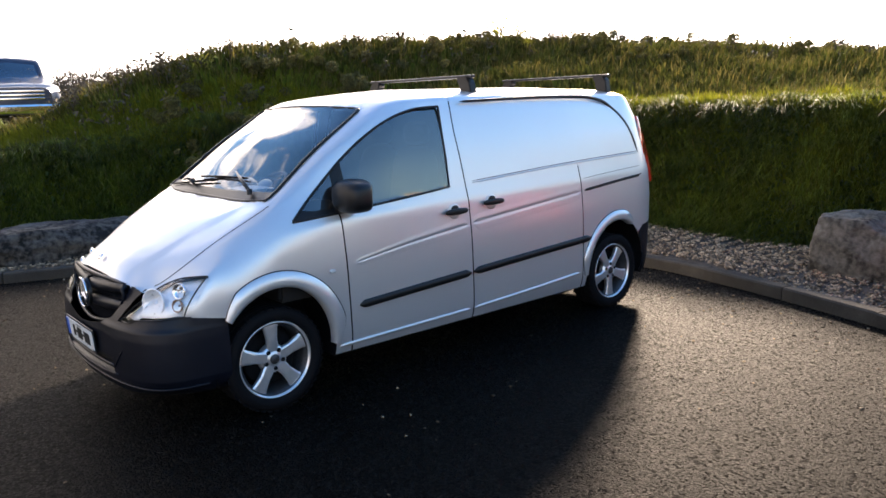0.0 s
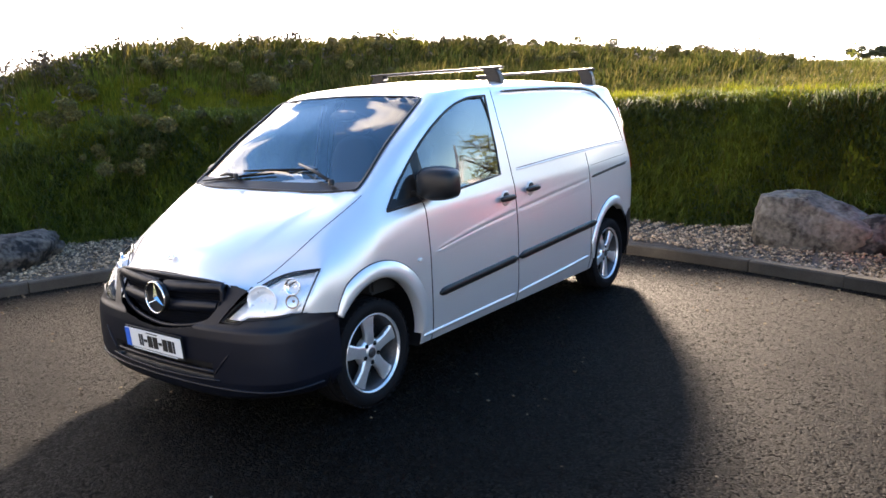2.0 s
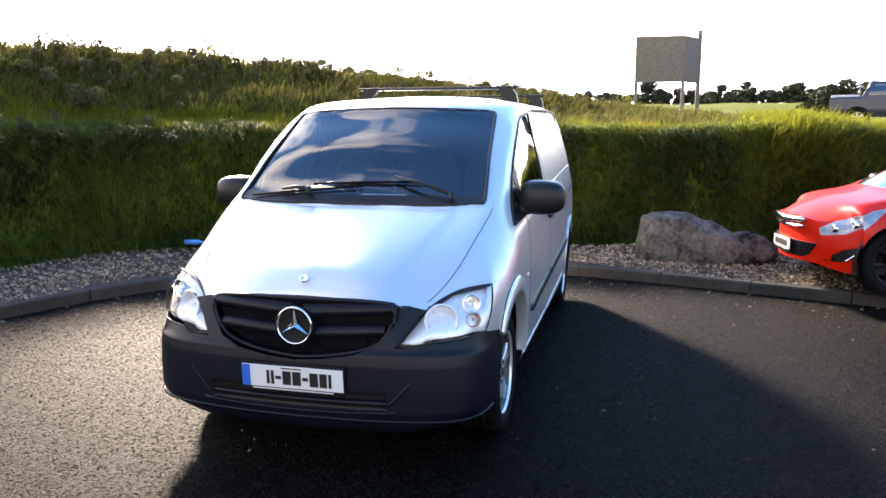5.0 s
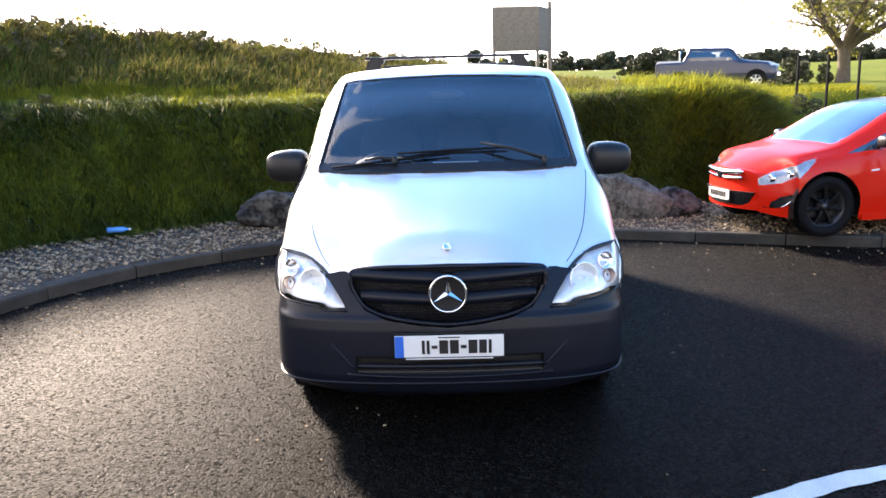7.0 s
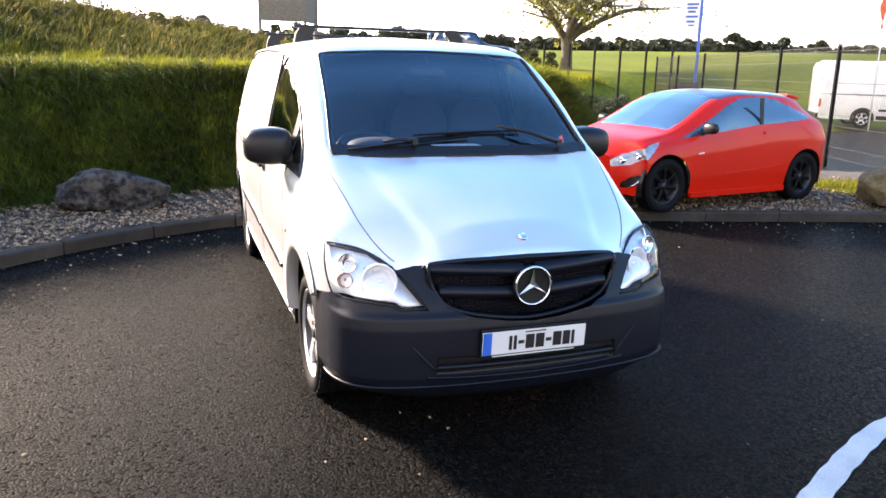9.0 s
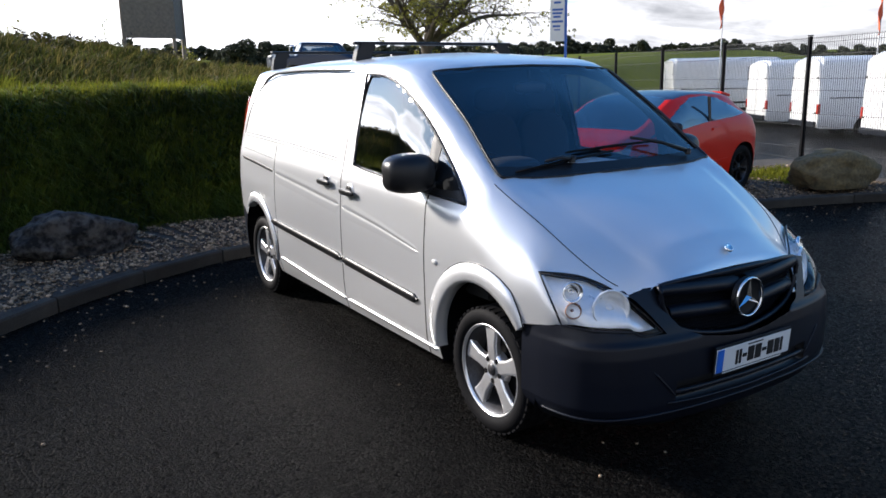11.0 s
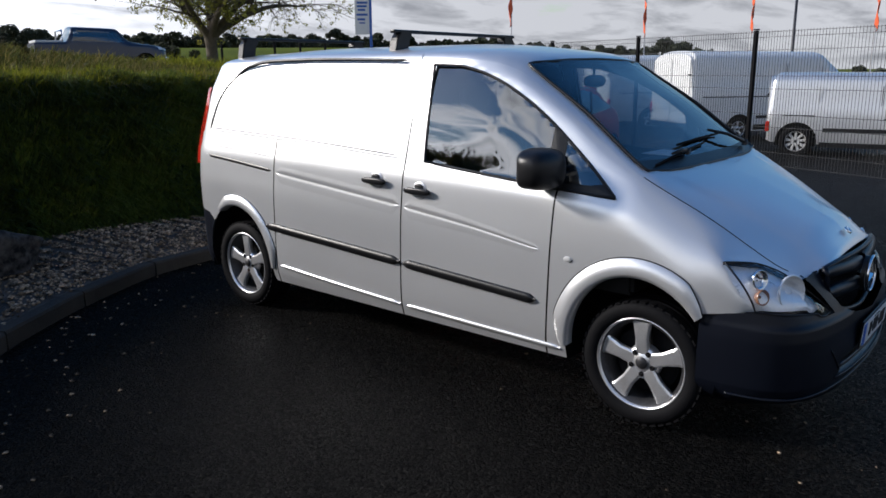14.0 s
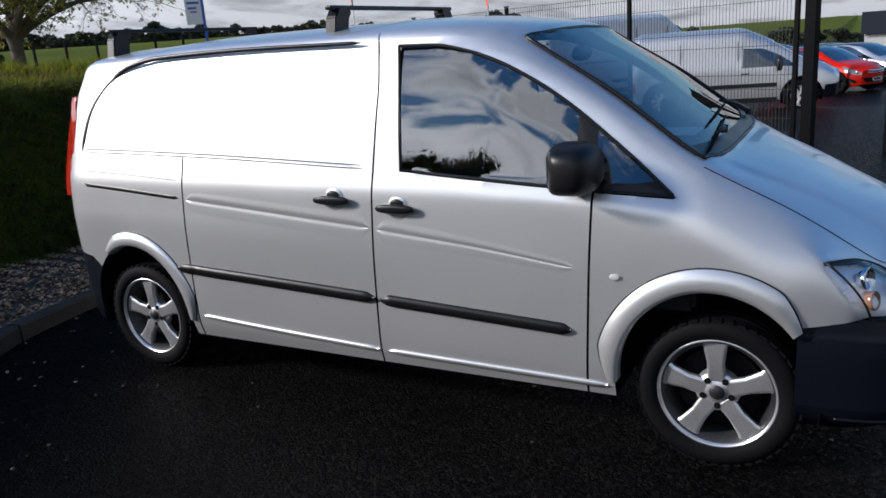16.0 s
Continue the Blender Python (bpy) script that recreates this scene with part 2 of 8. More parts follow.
GRAVEL = material("pea_gravel", (0.36, 0.27, 0.18), 0.9, spec=0.2, dark=(0.04, 0.029, 0.02), scale=8, fine=50, island=0.75, bump=0.2, bump_scale=90)
GRAVELBED = material("gravel_bed", (0.09, 0.073, 0.055), 0.9, dark=(0.025, 0.021, 0.018), scale=5, fine=55, bump=0.9, bump_scale=45)
CONCRETE = material("kerb_concrete", (0.058, 0.052, 0.043), 0.9, spec=0.2, dark=(0.022, 0.02, 0.017), scale=5, fine=90, bump=0.25, bump_scale=120, random_object=0.15)
ROCKGREY = material("weathered_boulder", (0.16, 0.145, 0.12), 0.9, spec=0.15, dark=(0.025, 0.022, 0.018), scale=4, fine=22, bump=0.9, bump_scale=14)
ROCKDARK = material("dark_layered_boulder", (0.085, 0.078, 0.068), 0.8, spec=0.2, dark=(0.008, 0.008, 0.008), scale=6, fine=18, bump=1.0, bump_scale=11, low=0.42, high=0.6)
MOSSROCK = material("mossy_boulder", (0.17, 0.13, 0.06), 0.9, dark=(0.06, 0.05, 0.025), scale=4, fine=25, bump=0.9, bump_scale=16)
WHITELINE = material("road_paint", (0.62, 0.62, 0.6), 0.7, dark=(0.36, 0.36, 0.35), scale=6, fine=130, bump=0.3, bump_scale=150)
BARK = material("bark", (0.12, 0.095, 0.065), 0.9, dark=(0.05, 0.04, 0.03), scale=5, fine=30, bump=0.8, bump_scale=20)
SILVER = material("silver_car_paint", (0.74, 0.745, 0.755), 0.36, 0.66, dark=(0.71, 0.715, 0.725), scale=2, fine=900, coat=0.55, rough_var=0.03)
RED = material("red_car_paint", (0.64, 0.014, 0.002), 0.4, 0.0, dark=(0.58, 0.012, 0.002), scale=2, fine=500, coat=0.3, spec=0.14, rough_var=0.02)
WHITEPAINT = material("white_van_paint", (0.78, 0.78, 0.77), 0.35, dark=(0.7, 0.7, 0.69), scale=1.5, fine=40, coat=0.7, rough_var=0.04)
NAVY = material("dark_blue_car_paint", (0.02, 0.03, 0.06), 0.35, 0.2, dark=(0.015, 0.022, 0.045), scale=2, fine=300, coat=0.5, rough_var=0.02)
BUMPER = material("charcoal_plastic", (0.005, 0.007, 0.013), 0.36, dark=(0.004, 0.005, 0.009), scale=4, fine=700, spec=0.24, bump=0.05, bump_scale=900)
BLACKPLASTIC = material("black_plastic", (0.010, 0.010, 0.011), 0.35, spec=0.3, dark=(0.009, 0.009, 0.01), scale=5, fine=400, bump=0.06, bump_scale=700)
RUBBER = material("tyre_rubber", (0.007, 0.007, 0.008), 0.7, spec=0.1, dark=(0.004, 0.004, 0.005), scale=8, fine=120, bump=0.15, bump_scale=160)
ALLOY = material("machined_alloy", (0.85, 0.85, 0.86), 0.3, 0.8, dark=(0.68, 0.68, 0.70), scale=9, fine=200, rough_var=0.05)
BARRELGREY = material("dull_rim_metal", (0.07, 0.07, 0.075), 0.45, 0.6, dark=(0.03, 0.03, 0.033), scale=9, fine=120)
CHROME = material("chrome", (0.85, 0.85, 0.86), 0.08, 1.0, dark=(0.8, 0.8, 0.81), scale=6, fine=100, rough_var=0.02)
BLACKWHEEL = material("black_alloy", (0.005, 0.005, 0.006), 0.35, spec=0.12, dark=(0.003, 0.003, 0.004), scale=9, fine=100)
CABIN = material("cabin_trim", (0.014, 0.015, 0.017), 0.75, dark=(0.008, 0.008, 0.01), scale=6, fine=200, bump=0.1, bump_scale=300)
SEATCLOTH = material("seat_cloth", (0.016, 0.017, 0.022), 0.95, dark=(0.008, 0.009, 0.011), scale=12, fine=400, bump=0.2, bump_scale=400)
PALE = material("pale_plastic", (0.55, 0.55, 0.54), 0.5, scale=8, fine=80)
PLATEWHITE = material("plate_white", (0.72, 0.72, 0.70), 0.4, dark=(0.66, 0.66, 0.64), scale=8, fine=200)
PLATEBLUE = material("plate_blue", (0.02, 0.14, 0.60), 0.4, scale=8, fine=80)
INK = material("black_ink", (0.012, 0.012, 0.012), 0.5, scale=10, fine=90)
REDLENS = material("red_lamp_lens", (0.55, 0.03, 0.015), 0.15, dark=(0.42, 0.02, 0.01), scale=14, fine=60, coat=1.0)
AMBER = material("amber_lens", (0.34, 0.17, 0.10), 0.2, scale=14, fine=60, coat=1.0)
POSTPAINT = material("black_post_paint", (0.005, 0.005, 0.006), 0.6, spec=0.06, dark=(0.003, 0.003, 0.004), scale=5, fine=70)
WIRE = material("dark_fence_wire", (0.015, 0.016, 0.017), 0.5, 0.1, scale=5, fine=90)
BOARDGREY = material("weathered_board", (0.22, 0.18, 0.145), 0.8, dark=(0.12, 0.10, 0.085), scale=0.8, fine=12, bump=0.1, bump_scale=30)
BLUEPAINT = material("blue_sign_paint", (0.03, 0.12, 0.45), 0.45, dark=(0.025, 0.10, 0.38), scale=2, fine=40)
ORANGE = material("orange_flag_cloth", (0.75, 0.13, 0.04), 0.8, dark=(0.6, 0.09, 0.03), scale=4, fine=200)
BLUEPLASTIC = material("blue_bottle_plastic", (0.05, 0.30, 0.75), 0.3, scale=8, fine=60)
WINDSCREEN = glass("windscreen_glass", (0.70, 0.77, 0.83), face=0.08, power=3.4)
SIDEGLASS = glass("side_window_glass", (0.46, 0.49, 0.51), face=0.20)
REFLECTOR = material("silvered_reflector", (0.90, 0.90, 0.91), 0.30, 0.35, dark=(0.78, 0.79, 0.80), scale=22, fine=60, bump=0.12, bump_scale=30)
LAMPGLASS = glass("headlamp_lens", (0.96, 0.97, 0.98), face=0.03, power=4.0)
CARLAMP = material("smoked_lamp_lens", (0.42, 0.43, 0.45), 0.18, 0.4, dark=(0.22, 0.23, 0.25), scale=14, fine=60, coat=1.0)
DARKGLASS = material("dark_car_glass", (0.03, 0.055, 0.09), 0.04, spec=1.0, dark=(0.02, 0.04, 0.065), scale=3, fine=30, coat=1.0, rough_var=0.0)


# ---- building helpers ----
def mesh_object(name, verts, faces, mat, parent=None, smooth=False, label=""):
    me = bpy.data.meshes.new(name)
    me.from_pydata([tuple(v) for v in verts], [], [tuple(f) for f in faces])
    me.materials.append(mat)
    if smooth:
        me.polygons.foreach_set("use_smooth", [True] * len(me.polygons))
    me.update()
    ob = new(name, me)
    if parent is not None:
        ob.parent = parent
    if label:
        ob["label"] = label
    return ob


def part(name, bm, mat, parent=None, label="", smooth=False):
    me = bpy.data.meshes.new(name)
    bmesh.ops.recalc_face_normals(bm, faces=bm.faces)
    bm.to_mesh(me)
    bm.free()
    me.materials.append(mat)
    if smooth:
        me.polygons.foreach_set("use_smooth", [True] * len(me.polygons))
    ob = new(name, me)
    if parent is not None:
        ob.parent = parent
    if label:
        ob["label"] = label
    return ob


def thing(name, label, category, at=(0, 0, 0), turn=0.0, group="", kind=""):
    ob = new(name)
    ob.empty_display_size = 0.2
    ob.matrix_world = pose(*at, 0, 0, turn)
    return tagged(ob, label, category, group, kind)


def box(bm, c, s, rot=None, bevel=0.0, segments=2):
    """Adds a bevelled box of centre c and size s."""
    r = bmesh.ops.create_cube(bm, size=1.0)
    vs = r["verts"]
    bmesh.ops.scale(bm, vec=s, verts=vs)
    if bevel:
        es = list({e for v in vs for e in v.link_edges})
        g = bmesh.ops.bevel(bm, geom=es, offset=bevel, segments=segments, profile=0.6, affect="EDGES")
        vs = list({v for f in g["faces"] for v in f.verts} | {v for v in vs if v.is_valid})
    if rot is not None:
        bmesh.ops.rotate(bm, cent=(0, 0, 0), matrix=rot.to_3x3(), verts=vs)
    bmesh.ops.translate(bm, vec=c, verts=vs)
    return vs


def tube(bm, pts, radius, sides=8, close=True):
    """Adds a tube along a line of points; radius may be one number or one for each point."""
    pts = [Vector(p) for p in pts]
    rad = radius if isinstance(radius, (list, tuple)) else [radius] * len(pts)
    rings = []
    for i, p in enumerate(pts):
        d = (pts[min(i + 1, len(pts) - 1)] - pts[max(i - 1, 0)]).normalized()
        ref = Vector((0, 0, 1)) if abs(d.z) < 0.9 else Vector((1, 0, 0))
        a = d.cross(ref).normalized()
        b = d.cross(a)
        rings.append([bm.verts.new(p + rad[i] * (math.cos(2 * math.pi * k / sides) * a + math.sin(2 * math.pi * k / sides) * b)) for k in range(sides)])
    for r0, r1 in zip(rings, rings[1:]):
        for k in range(sides):
            bm.faces.new((r0[k], r0[(k + 1) % sides], r1[(k + 1) % sides], r1[k]))
    if close:
        bm.faces.new(rings[0][::-1])
        bm.faces.new(rings[-1])


def lathe(bm, profile, sides=40, axis="x", at=(0, 0, 0), closed=False):
    """Turns a profile of (along, radius) about an axis."""
    rings = []
    for a, r in profile:
        ring = []
        for k in range(sides):
            c, s = math.cos(2 * math.pi * k / sides) * r, math.sin(2 * math.pi * k / sides) * r
            p = (a, c, s) if axis == "x" else (c, a, s) if axis == "y" else (c, s, a)
            ring.append(bm.verts.new((p[0] + at[0], p[1] + at[1], p[2] + at[2])))
        rings.append(ring)
    pairs = list(zip(rings, rings[1:])) + ([(rings[-1], rings[0])] if closed else [])
    for r0, r1 in pairs:
        for k in range(sides):
            bm.faces.new((r0[k], r0[(k + 1) % sides], r1[(k + 1) % sides], r1[k]))
    return rings


def prism(bm, outline, axis, a, b):
    """A solid from an outline of 2D points, pushed along an axis from a to b."""
    def place(p, h):
        return (h, p[0], p[1]) if axis == "x" else (p[0], h, p[1]) if axis == "y" else (p[0], p[1], h)
    lo = [bm.verts.new(place(p, a)) for p in outline]
    hi = [bm.verts.new(place(p, b)) for p in outline]
    n = len(outline)
    bm.faces.new(lo[::-1])
    bm.faces.new(hi)
    for k in range(n):
        bm.faces.new((lo[k], lo[(k + 1) % n], hi[(k + 1) % n], hi[k]))


def spline(pts, n):
    """n points along a smooth line through pts (Catmull-Rom)."""
    P = np.array(pts, float)
    seg = np.linalg.norm(np.diff(P, axis=0), axis=1)
    s = np.concatenate([[0], np.cumsum(seg)])
    return np.stack([hermite(s, P[:, k], np.linspace(0, s[-1], n)) for k in range(P.shape[1])], 1)


def hermite(x, y, q):
    """Smooth one-dimensional interpolation without overshoot."""
    x, y, q = np.asarray(x, float), np.asarray(y, float), np.asarray(q, float)
    h = np.diff(x)
    d = np.diff(y) / h
    m = np.zeros_like(y)
    m[0], m[-1] = d[0], d[-1]
    for i in range(1, len(x) - 1):
        if d[i - 1] * d[i] > 0:
            w1, w2 = 2 * h[i] + h[i - 1], h[i] + 2 * h[i - 1]
            m[i] = (w1 + w2) / (w1 / d[i - 1] + w2 / d[i])
    k = np.clip(np.searchsorted(x, q) - 1, 0, len(h) - 1)
    t = (q - x[k]) / h[k]
    t = np.clip(t, 0, 1)
    return ((2 * t**3 - 3 * t**2 + 1) * y[k] + (t**3 - 2 * t**2 + t) * h[k] * m[k] + (-2 * t**3 + 3 * t**2) * y[k + 1] + (t**3 - t**2) * h[k] * m[k + 1])


def inside(poly, px, py):
    """Which of the points lie inside the outline."""
    res = np.zeros(px.shape, bool)
    n = len(poly)
    for i in range(n):
        (x0, y0), (x1, y1) = poly[i], poly[(i + 1) % n]
        cond = (y0 > py) != (y1 > py)
        with np.errstate(divide="ignore", invalid="ignore"):
            res ^= cond & (px < (x1 - x0) * (py - y0) / (y1 - y0 + 1e-12) + x0)
    return res


def nearest(poly, px, py):
    """The nearest points on an outline and their distances."""
    best = np.full(px.shape, 1e9)
    bx, by = px.copy(), py.copy()
    n = len(poly)
    for i in range(n):
        (x0, y0), (x1, y1) = poly[i], poly[(i + 1) % n]
        dx, dy = x1 - x0, y1 - y0
        t = np.clip(((px - x0) * dx + (py - y0) * dy) / (dx * dx + dy * dy + 1e-12), 0, 1)
        qx, qy = x0 + t * dx, y0 + t * dy
        d = np.hypot(px - qx, py - qy)
        k = d < best
        best[k], bx[k], by[k] = d[k], qx[k], qy[k]
    return bx, by, best


# ---- the ground ----
YARD = -0.02
KERB = [(-6.6, -14.0), (-5.3, -4.0), (-4.7, -1.3), (-4.3, -0.2), (-3.95, 0.9), (-3.6, 2.0), (-3.1, 2.9), (-2.4, 3.6), (-1.6, 4.15), (-0.7, 4.55), (0.3, 4.66),
        (1.1, 4.52), (2.2, 4.22), (3.2, 3.88), (4.3, 3.55), (5.5, 3.24), (6.7, 2.9), (7.5, 2.58), (8.35, 2.15)]
BANK = [(-12.0, -30.0), (-8.2, -9.0), (-6.9, -2.5), (-6.3, 0.2), (-5.7, 2.2), (-4.9, 3.8), (-3.9, 4.95), (-2.7, 5.65), (-1.3, 6.1), (0.3, 6.2), (1.6, 6.4), (2.9, 6.45),
        (4.1, 6.6), (5.2, 7.0), (6.0, 7.9), (6.6, 9.8), (7.6, 13.0), (10.0, 18.5), (15.5, 22.5), (26.0, 26.0), (60.0, 40.0)]
KERB_LINE = spline(KERB, 240)
BANK_LINE = spline(BANK, 260)
RIDGE = [(-8.5, 0.3, 0.0), (-8.2, 1.3, 0.42), (-7.9, 2.4, 0.92), (-7.9, 3.4, 1.10), (-7.9, 5.4, 1.17), (-7.5, 6.8, 1.28), (-6.9, 8.1, 1.27), (-6.2, 9.2, 1.20), (-5.3, 10.5, 1.20), (-3.5, 11.5, 1.04),
         (-1.6, 12.3, 0.82), (0.6, 13.2, 0.48), (2.6, 14.5, 0.1)]


def side_distance(line, px, py):
    """Signed distance from a line of points: positive on its left."""
    best = np.full(px.shape, 1e9)
    sign = np.ones(px.shape)
    for (x0, y0), (x1, y1) in zip(line[:-1], line[1:]):
        dx, dy = x1 - x0, y1 - y0
        t = np.clip(((px - x0) * dx + (py - y0) * dy) / (dx * dx + dy * dy), 0, 1)
        d = np.hypot(px - x0 - t * dx, py - y0 - t * dy)
        k = d < best - 1e-9
        best[k] = d[k]
        sign[k] = np.where(dx * (py - y0) - dy * (px - x0) > 0, 1, -1)[k]
    return best * sign


def step(a, b, v):
    t = np.clip((v - a) / (b - a), 0, 1)
    return t * t * (3 - 2 * t)


def lumps(px, py, size, seed):
    """Cheap rolling noise from a few waves."""
    r = np.random.RandomState(seed)
    z = np.zeros(px.shape)
    for k in range(7):
        a, f, p = r.uniform(0, 6.28), r.uniform(0.6, 1.8) / size, r.uniform(0, 6.28)
        z += np.sin((px * np.cos(a) + py * np.sin(a)) * f * 6.28 + p)
    return z / 7


BANK_COARSE = BANK_LINE[::2]


def lot_drop(px, py):
    """How far the vehicle lot falls away to the east."""
    px, py = np.asarray(px, float), np.asarray(py, float)
    return (0.11 * np.clip(px - 13.5, 0, 4) + 0.02 * np.clip(px - 17.5, 0, 32.5)) * (0.35 + 0.65 * step(3.2, 0.2, py)) * step(16, 11, py)


def height(px, py, d=None):
    px, py = np.asarray(px, float), np.asarray(py, float)
    if d is None:
        d = side_distance(BANK_COARSE, px, py)
    wob = 0.12 * lumps(px, py, 2.2, 3) + 0.05 * lumps(px, py, 0.8, 4)
    right = step(3.8, 7.2, px) * step(30, 12, py)
    tall = 1.60 - 0.30 * right - (0.36 + 0.10 * step(-8.0, -10.5, px)) * step(4.2, 1.0, py) * step(-3.5, -5.0, px)
    z = tall * step(-0.05, 1.0 + 0.6 * right, d + wob) - 0.05
    z = np.where(d < -0.3, -0.25 - lot_drop(px, py), z)
    plateau = step(0.8, 2.5, d)
    z = z + plateau * (0.06 * lumps(px, py, 3.0, 5) + 0.10 * lumps(px, py, 9.0, 6))
    # the overgrown mound behind the bank
    m = np.zeros(px.shape)
    for (x0, y0, h0), (x1, y1, h1) in zip(RIDGE[:-1], RIDGE[1:]):
        dx, dy = x1 - x0, y1 - y0
        t = np.clip(((px - x0) * dx + (py - y0) * dy) / (dx * dx + dy * dy), 0, 1)
        q = np.hypot(px - x0 - t * dx, py - y0 - t * dy)
        w = 1.9 + 0.9 * step(-6.2, -4.0, px) + 0.35 * lumps(px, py, 4.0, 8)
        m = np.maximum(m, (h0 + t * (h1 - h0)) * np.exp(-(q / w) ** 2))
    z = z + plateau * m * (1 + 0.10 * lumps(px, py, 1.6, 9))
    # far field on the right, a little above the yard, rising gently
    far = np.hypot(px, py)
    rise = step(26, 70, far) * step(-10, 20, px + py) * 2.2 + step(60, 260, far) * 4.0
    z = np.where(d < -0.3, z + step(16, 24, py) * step(-0.3, -3, d) * 0.55, z)
    return z + rise * step(10, 25, py) * step(0.25, 0.55, py / (np.abs(px) + 1.0))


def grid_axis(fine0, fine1, stepf, far0, far1):
    core = list(np.arange(fine0, fine1, stepf))
    lo, v, s = [], fine0, stepf
    while v > far0:
        s *= 1.22
        v -= s
        lo.append(v)
    hi, v, s = [], core[-1], stepf
    while v < far1:
        s *= 1.22
        v += s
        hi.append(v)
    return np.array(lo[::-1] + core + hi)


FIELD_GRID = {}


def on_grid(what, px, py):
    """Ground height, or distance from the bank's foot, read between the points of the ground mesh."""
    gx, gy, A = FIELD_GRID["x"], FIELD_GRID["y"], FIELD_GRID[what]
    i = np.clip(np.searchsorted(gx, px) - 1, 0, len(gx) - 2)
    j = np.clip(np.searchsorted(gy, py) - 1, 0, len(gy) - 2)
    u, v = (px - gx[i]) / (gx[i + 1] - gx[i]), (py - gy[j]) / (gy[j + 1] - gy[j])
    return (A[j, i] * (1 - u) + A[j, i + 1] * u) * (1 - v) + (A[j + 1, i] * (1 - u) + A[j + 1, i + 1] * u) * v


def build_ground():
    gx = grid_axis(-11.0, 7.0, 0.14, -1500, 1500)
    gy = grid_axis(-1.5, 14.0, 0.14, -1500, 1500)
    X, Y = np.meshgrid(gx, gy)
    D = side_distance(BANK_COARSE, X.ravel(), Y.ravel())
    Z = height(X.ravel(), Y.ravel(), D).reshape(X.shape)
    FIELD_GRID.update(x=gx, y=gy, z=Z, d=D.reshape(X.shape))
    verts = np.stack([X.ravel(), Y.ravel(), Z.ravel()], 1)
    nx = len(gx)
    i, j = np.meshgrid(np.arange(nx - 1), np.arange(len(gy) - 1))
    a = (j * nx + i).ravel()
    faces = np.stack([a, a + 1, a + nx + 1, a + nx], 1)
    ob = mesh_object("ground", verts.tolist(), faces.tolist(), FIELD, smooth=True)
    tagged(ob, "rough green turf rising from a steep bank to a mound and far fields", "ground", kind="structure")


build_ground()


def build_yard():
    """The tarmac: inside the kerb, and past the fence on to the vehicle lot."""
    bm = bmesh.new()
    near = [bm.verts.new((x, y, YARD)) for x, y in KERB_LINE]
    edge = [(7.9, 3.2), (8.0, 4.6), (9.0, 6.6), (9.0, -60), (-60, -60), (-60, -14)]
    rest = [bm.verts.new((x, y, YARD)) for x, y in edge]
    bm.faces.new(near + rest)
    bmesh.ops.triangulate(bm, faces=bm.faces)
    xs, ys = [9, 11, 13, 15, 18, 21, 25, 30, 36, 50, 70], [-60, -30, -15, -8, -4, -1, 0.2, 0.8, 1.4, 2.0, 2.6, 3.2, 4.5, 6.6, 9, 11, 12.5, 14, 16]
    grid = []
    for x in xs:
        # the lot's near edge slants away along the fence
        row = [(x + 0.457 * max(y - 6.6, 0) * (70 - x) / 61, y) for y in ys]
        grid.append([bm.verts.new((a, b, YARD - float(lot_drop(a, b)))) for a, b in row])
    for a, b in zip(grid, grid[1:]):
        for k in range(len(ys) - 1):
            bm.faces.new((a[k], b[k], b[k + 1], a[k + 1]))
    ob = part("road", bm, ASPHALT)
    tagged(ob, "dark damp tarmac of the parking yard", "road", kind="structure")


build_yard()


def strip_point(line, k, off):
    p, q = line[max(k - 1, 0)], line[min(k + 1, len(line) - 1)]
    d = (q - p) / np.linalg.norm(q - p)
    return line[k] + off * np.array([-d[1], d[0]])


def build_gravel_bed():
    """Loose gravel between the kerb and the foot of the bank."""
    n = len(KERB_LINE)
    cols = 10
    verts, faces = [], []
    for k in range(n):
        a = strip_point(KERB_LINE, k, 0.13)
        # the outer edge runs under the bank
        d = np.hypot(BANK_LINE[:, 0] - a[0], BANK_LINE[:, 1] - a[1])
        w = min(d.min() + 0.5, 4.5)
        for c in range(cols):
            p = strip_point(KERB_LINE, k, 0.13 + (w - 0.13) * c / (cols - 1))
            z = 0.075 + 0.03 * math.sin(p[0] * 2.1) * math.sin(p[1] * 1.7) * (c > 0) + 0.03 * c / cols
            verts.append((p[0], p[1], z))
    for k in range(n - 1):
        for c in range(cols - 1):
            a = k * cols + c
            faces.append((a, a + cols, a + cols + 1, a + 1))
    ob = mesh_object("gravel_bed", verts, faces, GRAVELBED, smooth=True)
    tagged(ob, "brown and grey gravel bed behind the kerb", "gravel", kind="structure")


build_gravel_bed()


def stone_template(r):
    """A rough pebble of 20 faces."""
    bm = bmesh.new()
    bmesh.ops.create_icosphere(bm, subdivisions=1, radius=1.0)
    vs = np.array([v.co for v in bm.verts])
    bm.verts.ensure_lookup_table()
    fs = np.array([[v.index for v in f.verts] for f in bm.faces])
    bm.free()
    vs = vs * (1 + 0.25 * r.uniform(-1, 1, (len(vs), 1)))
    return vs, fs


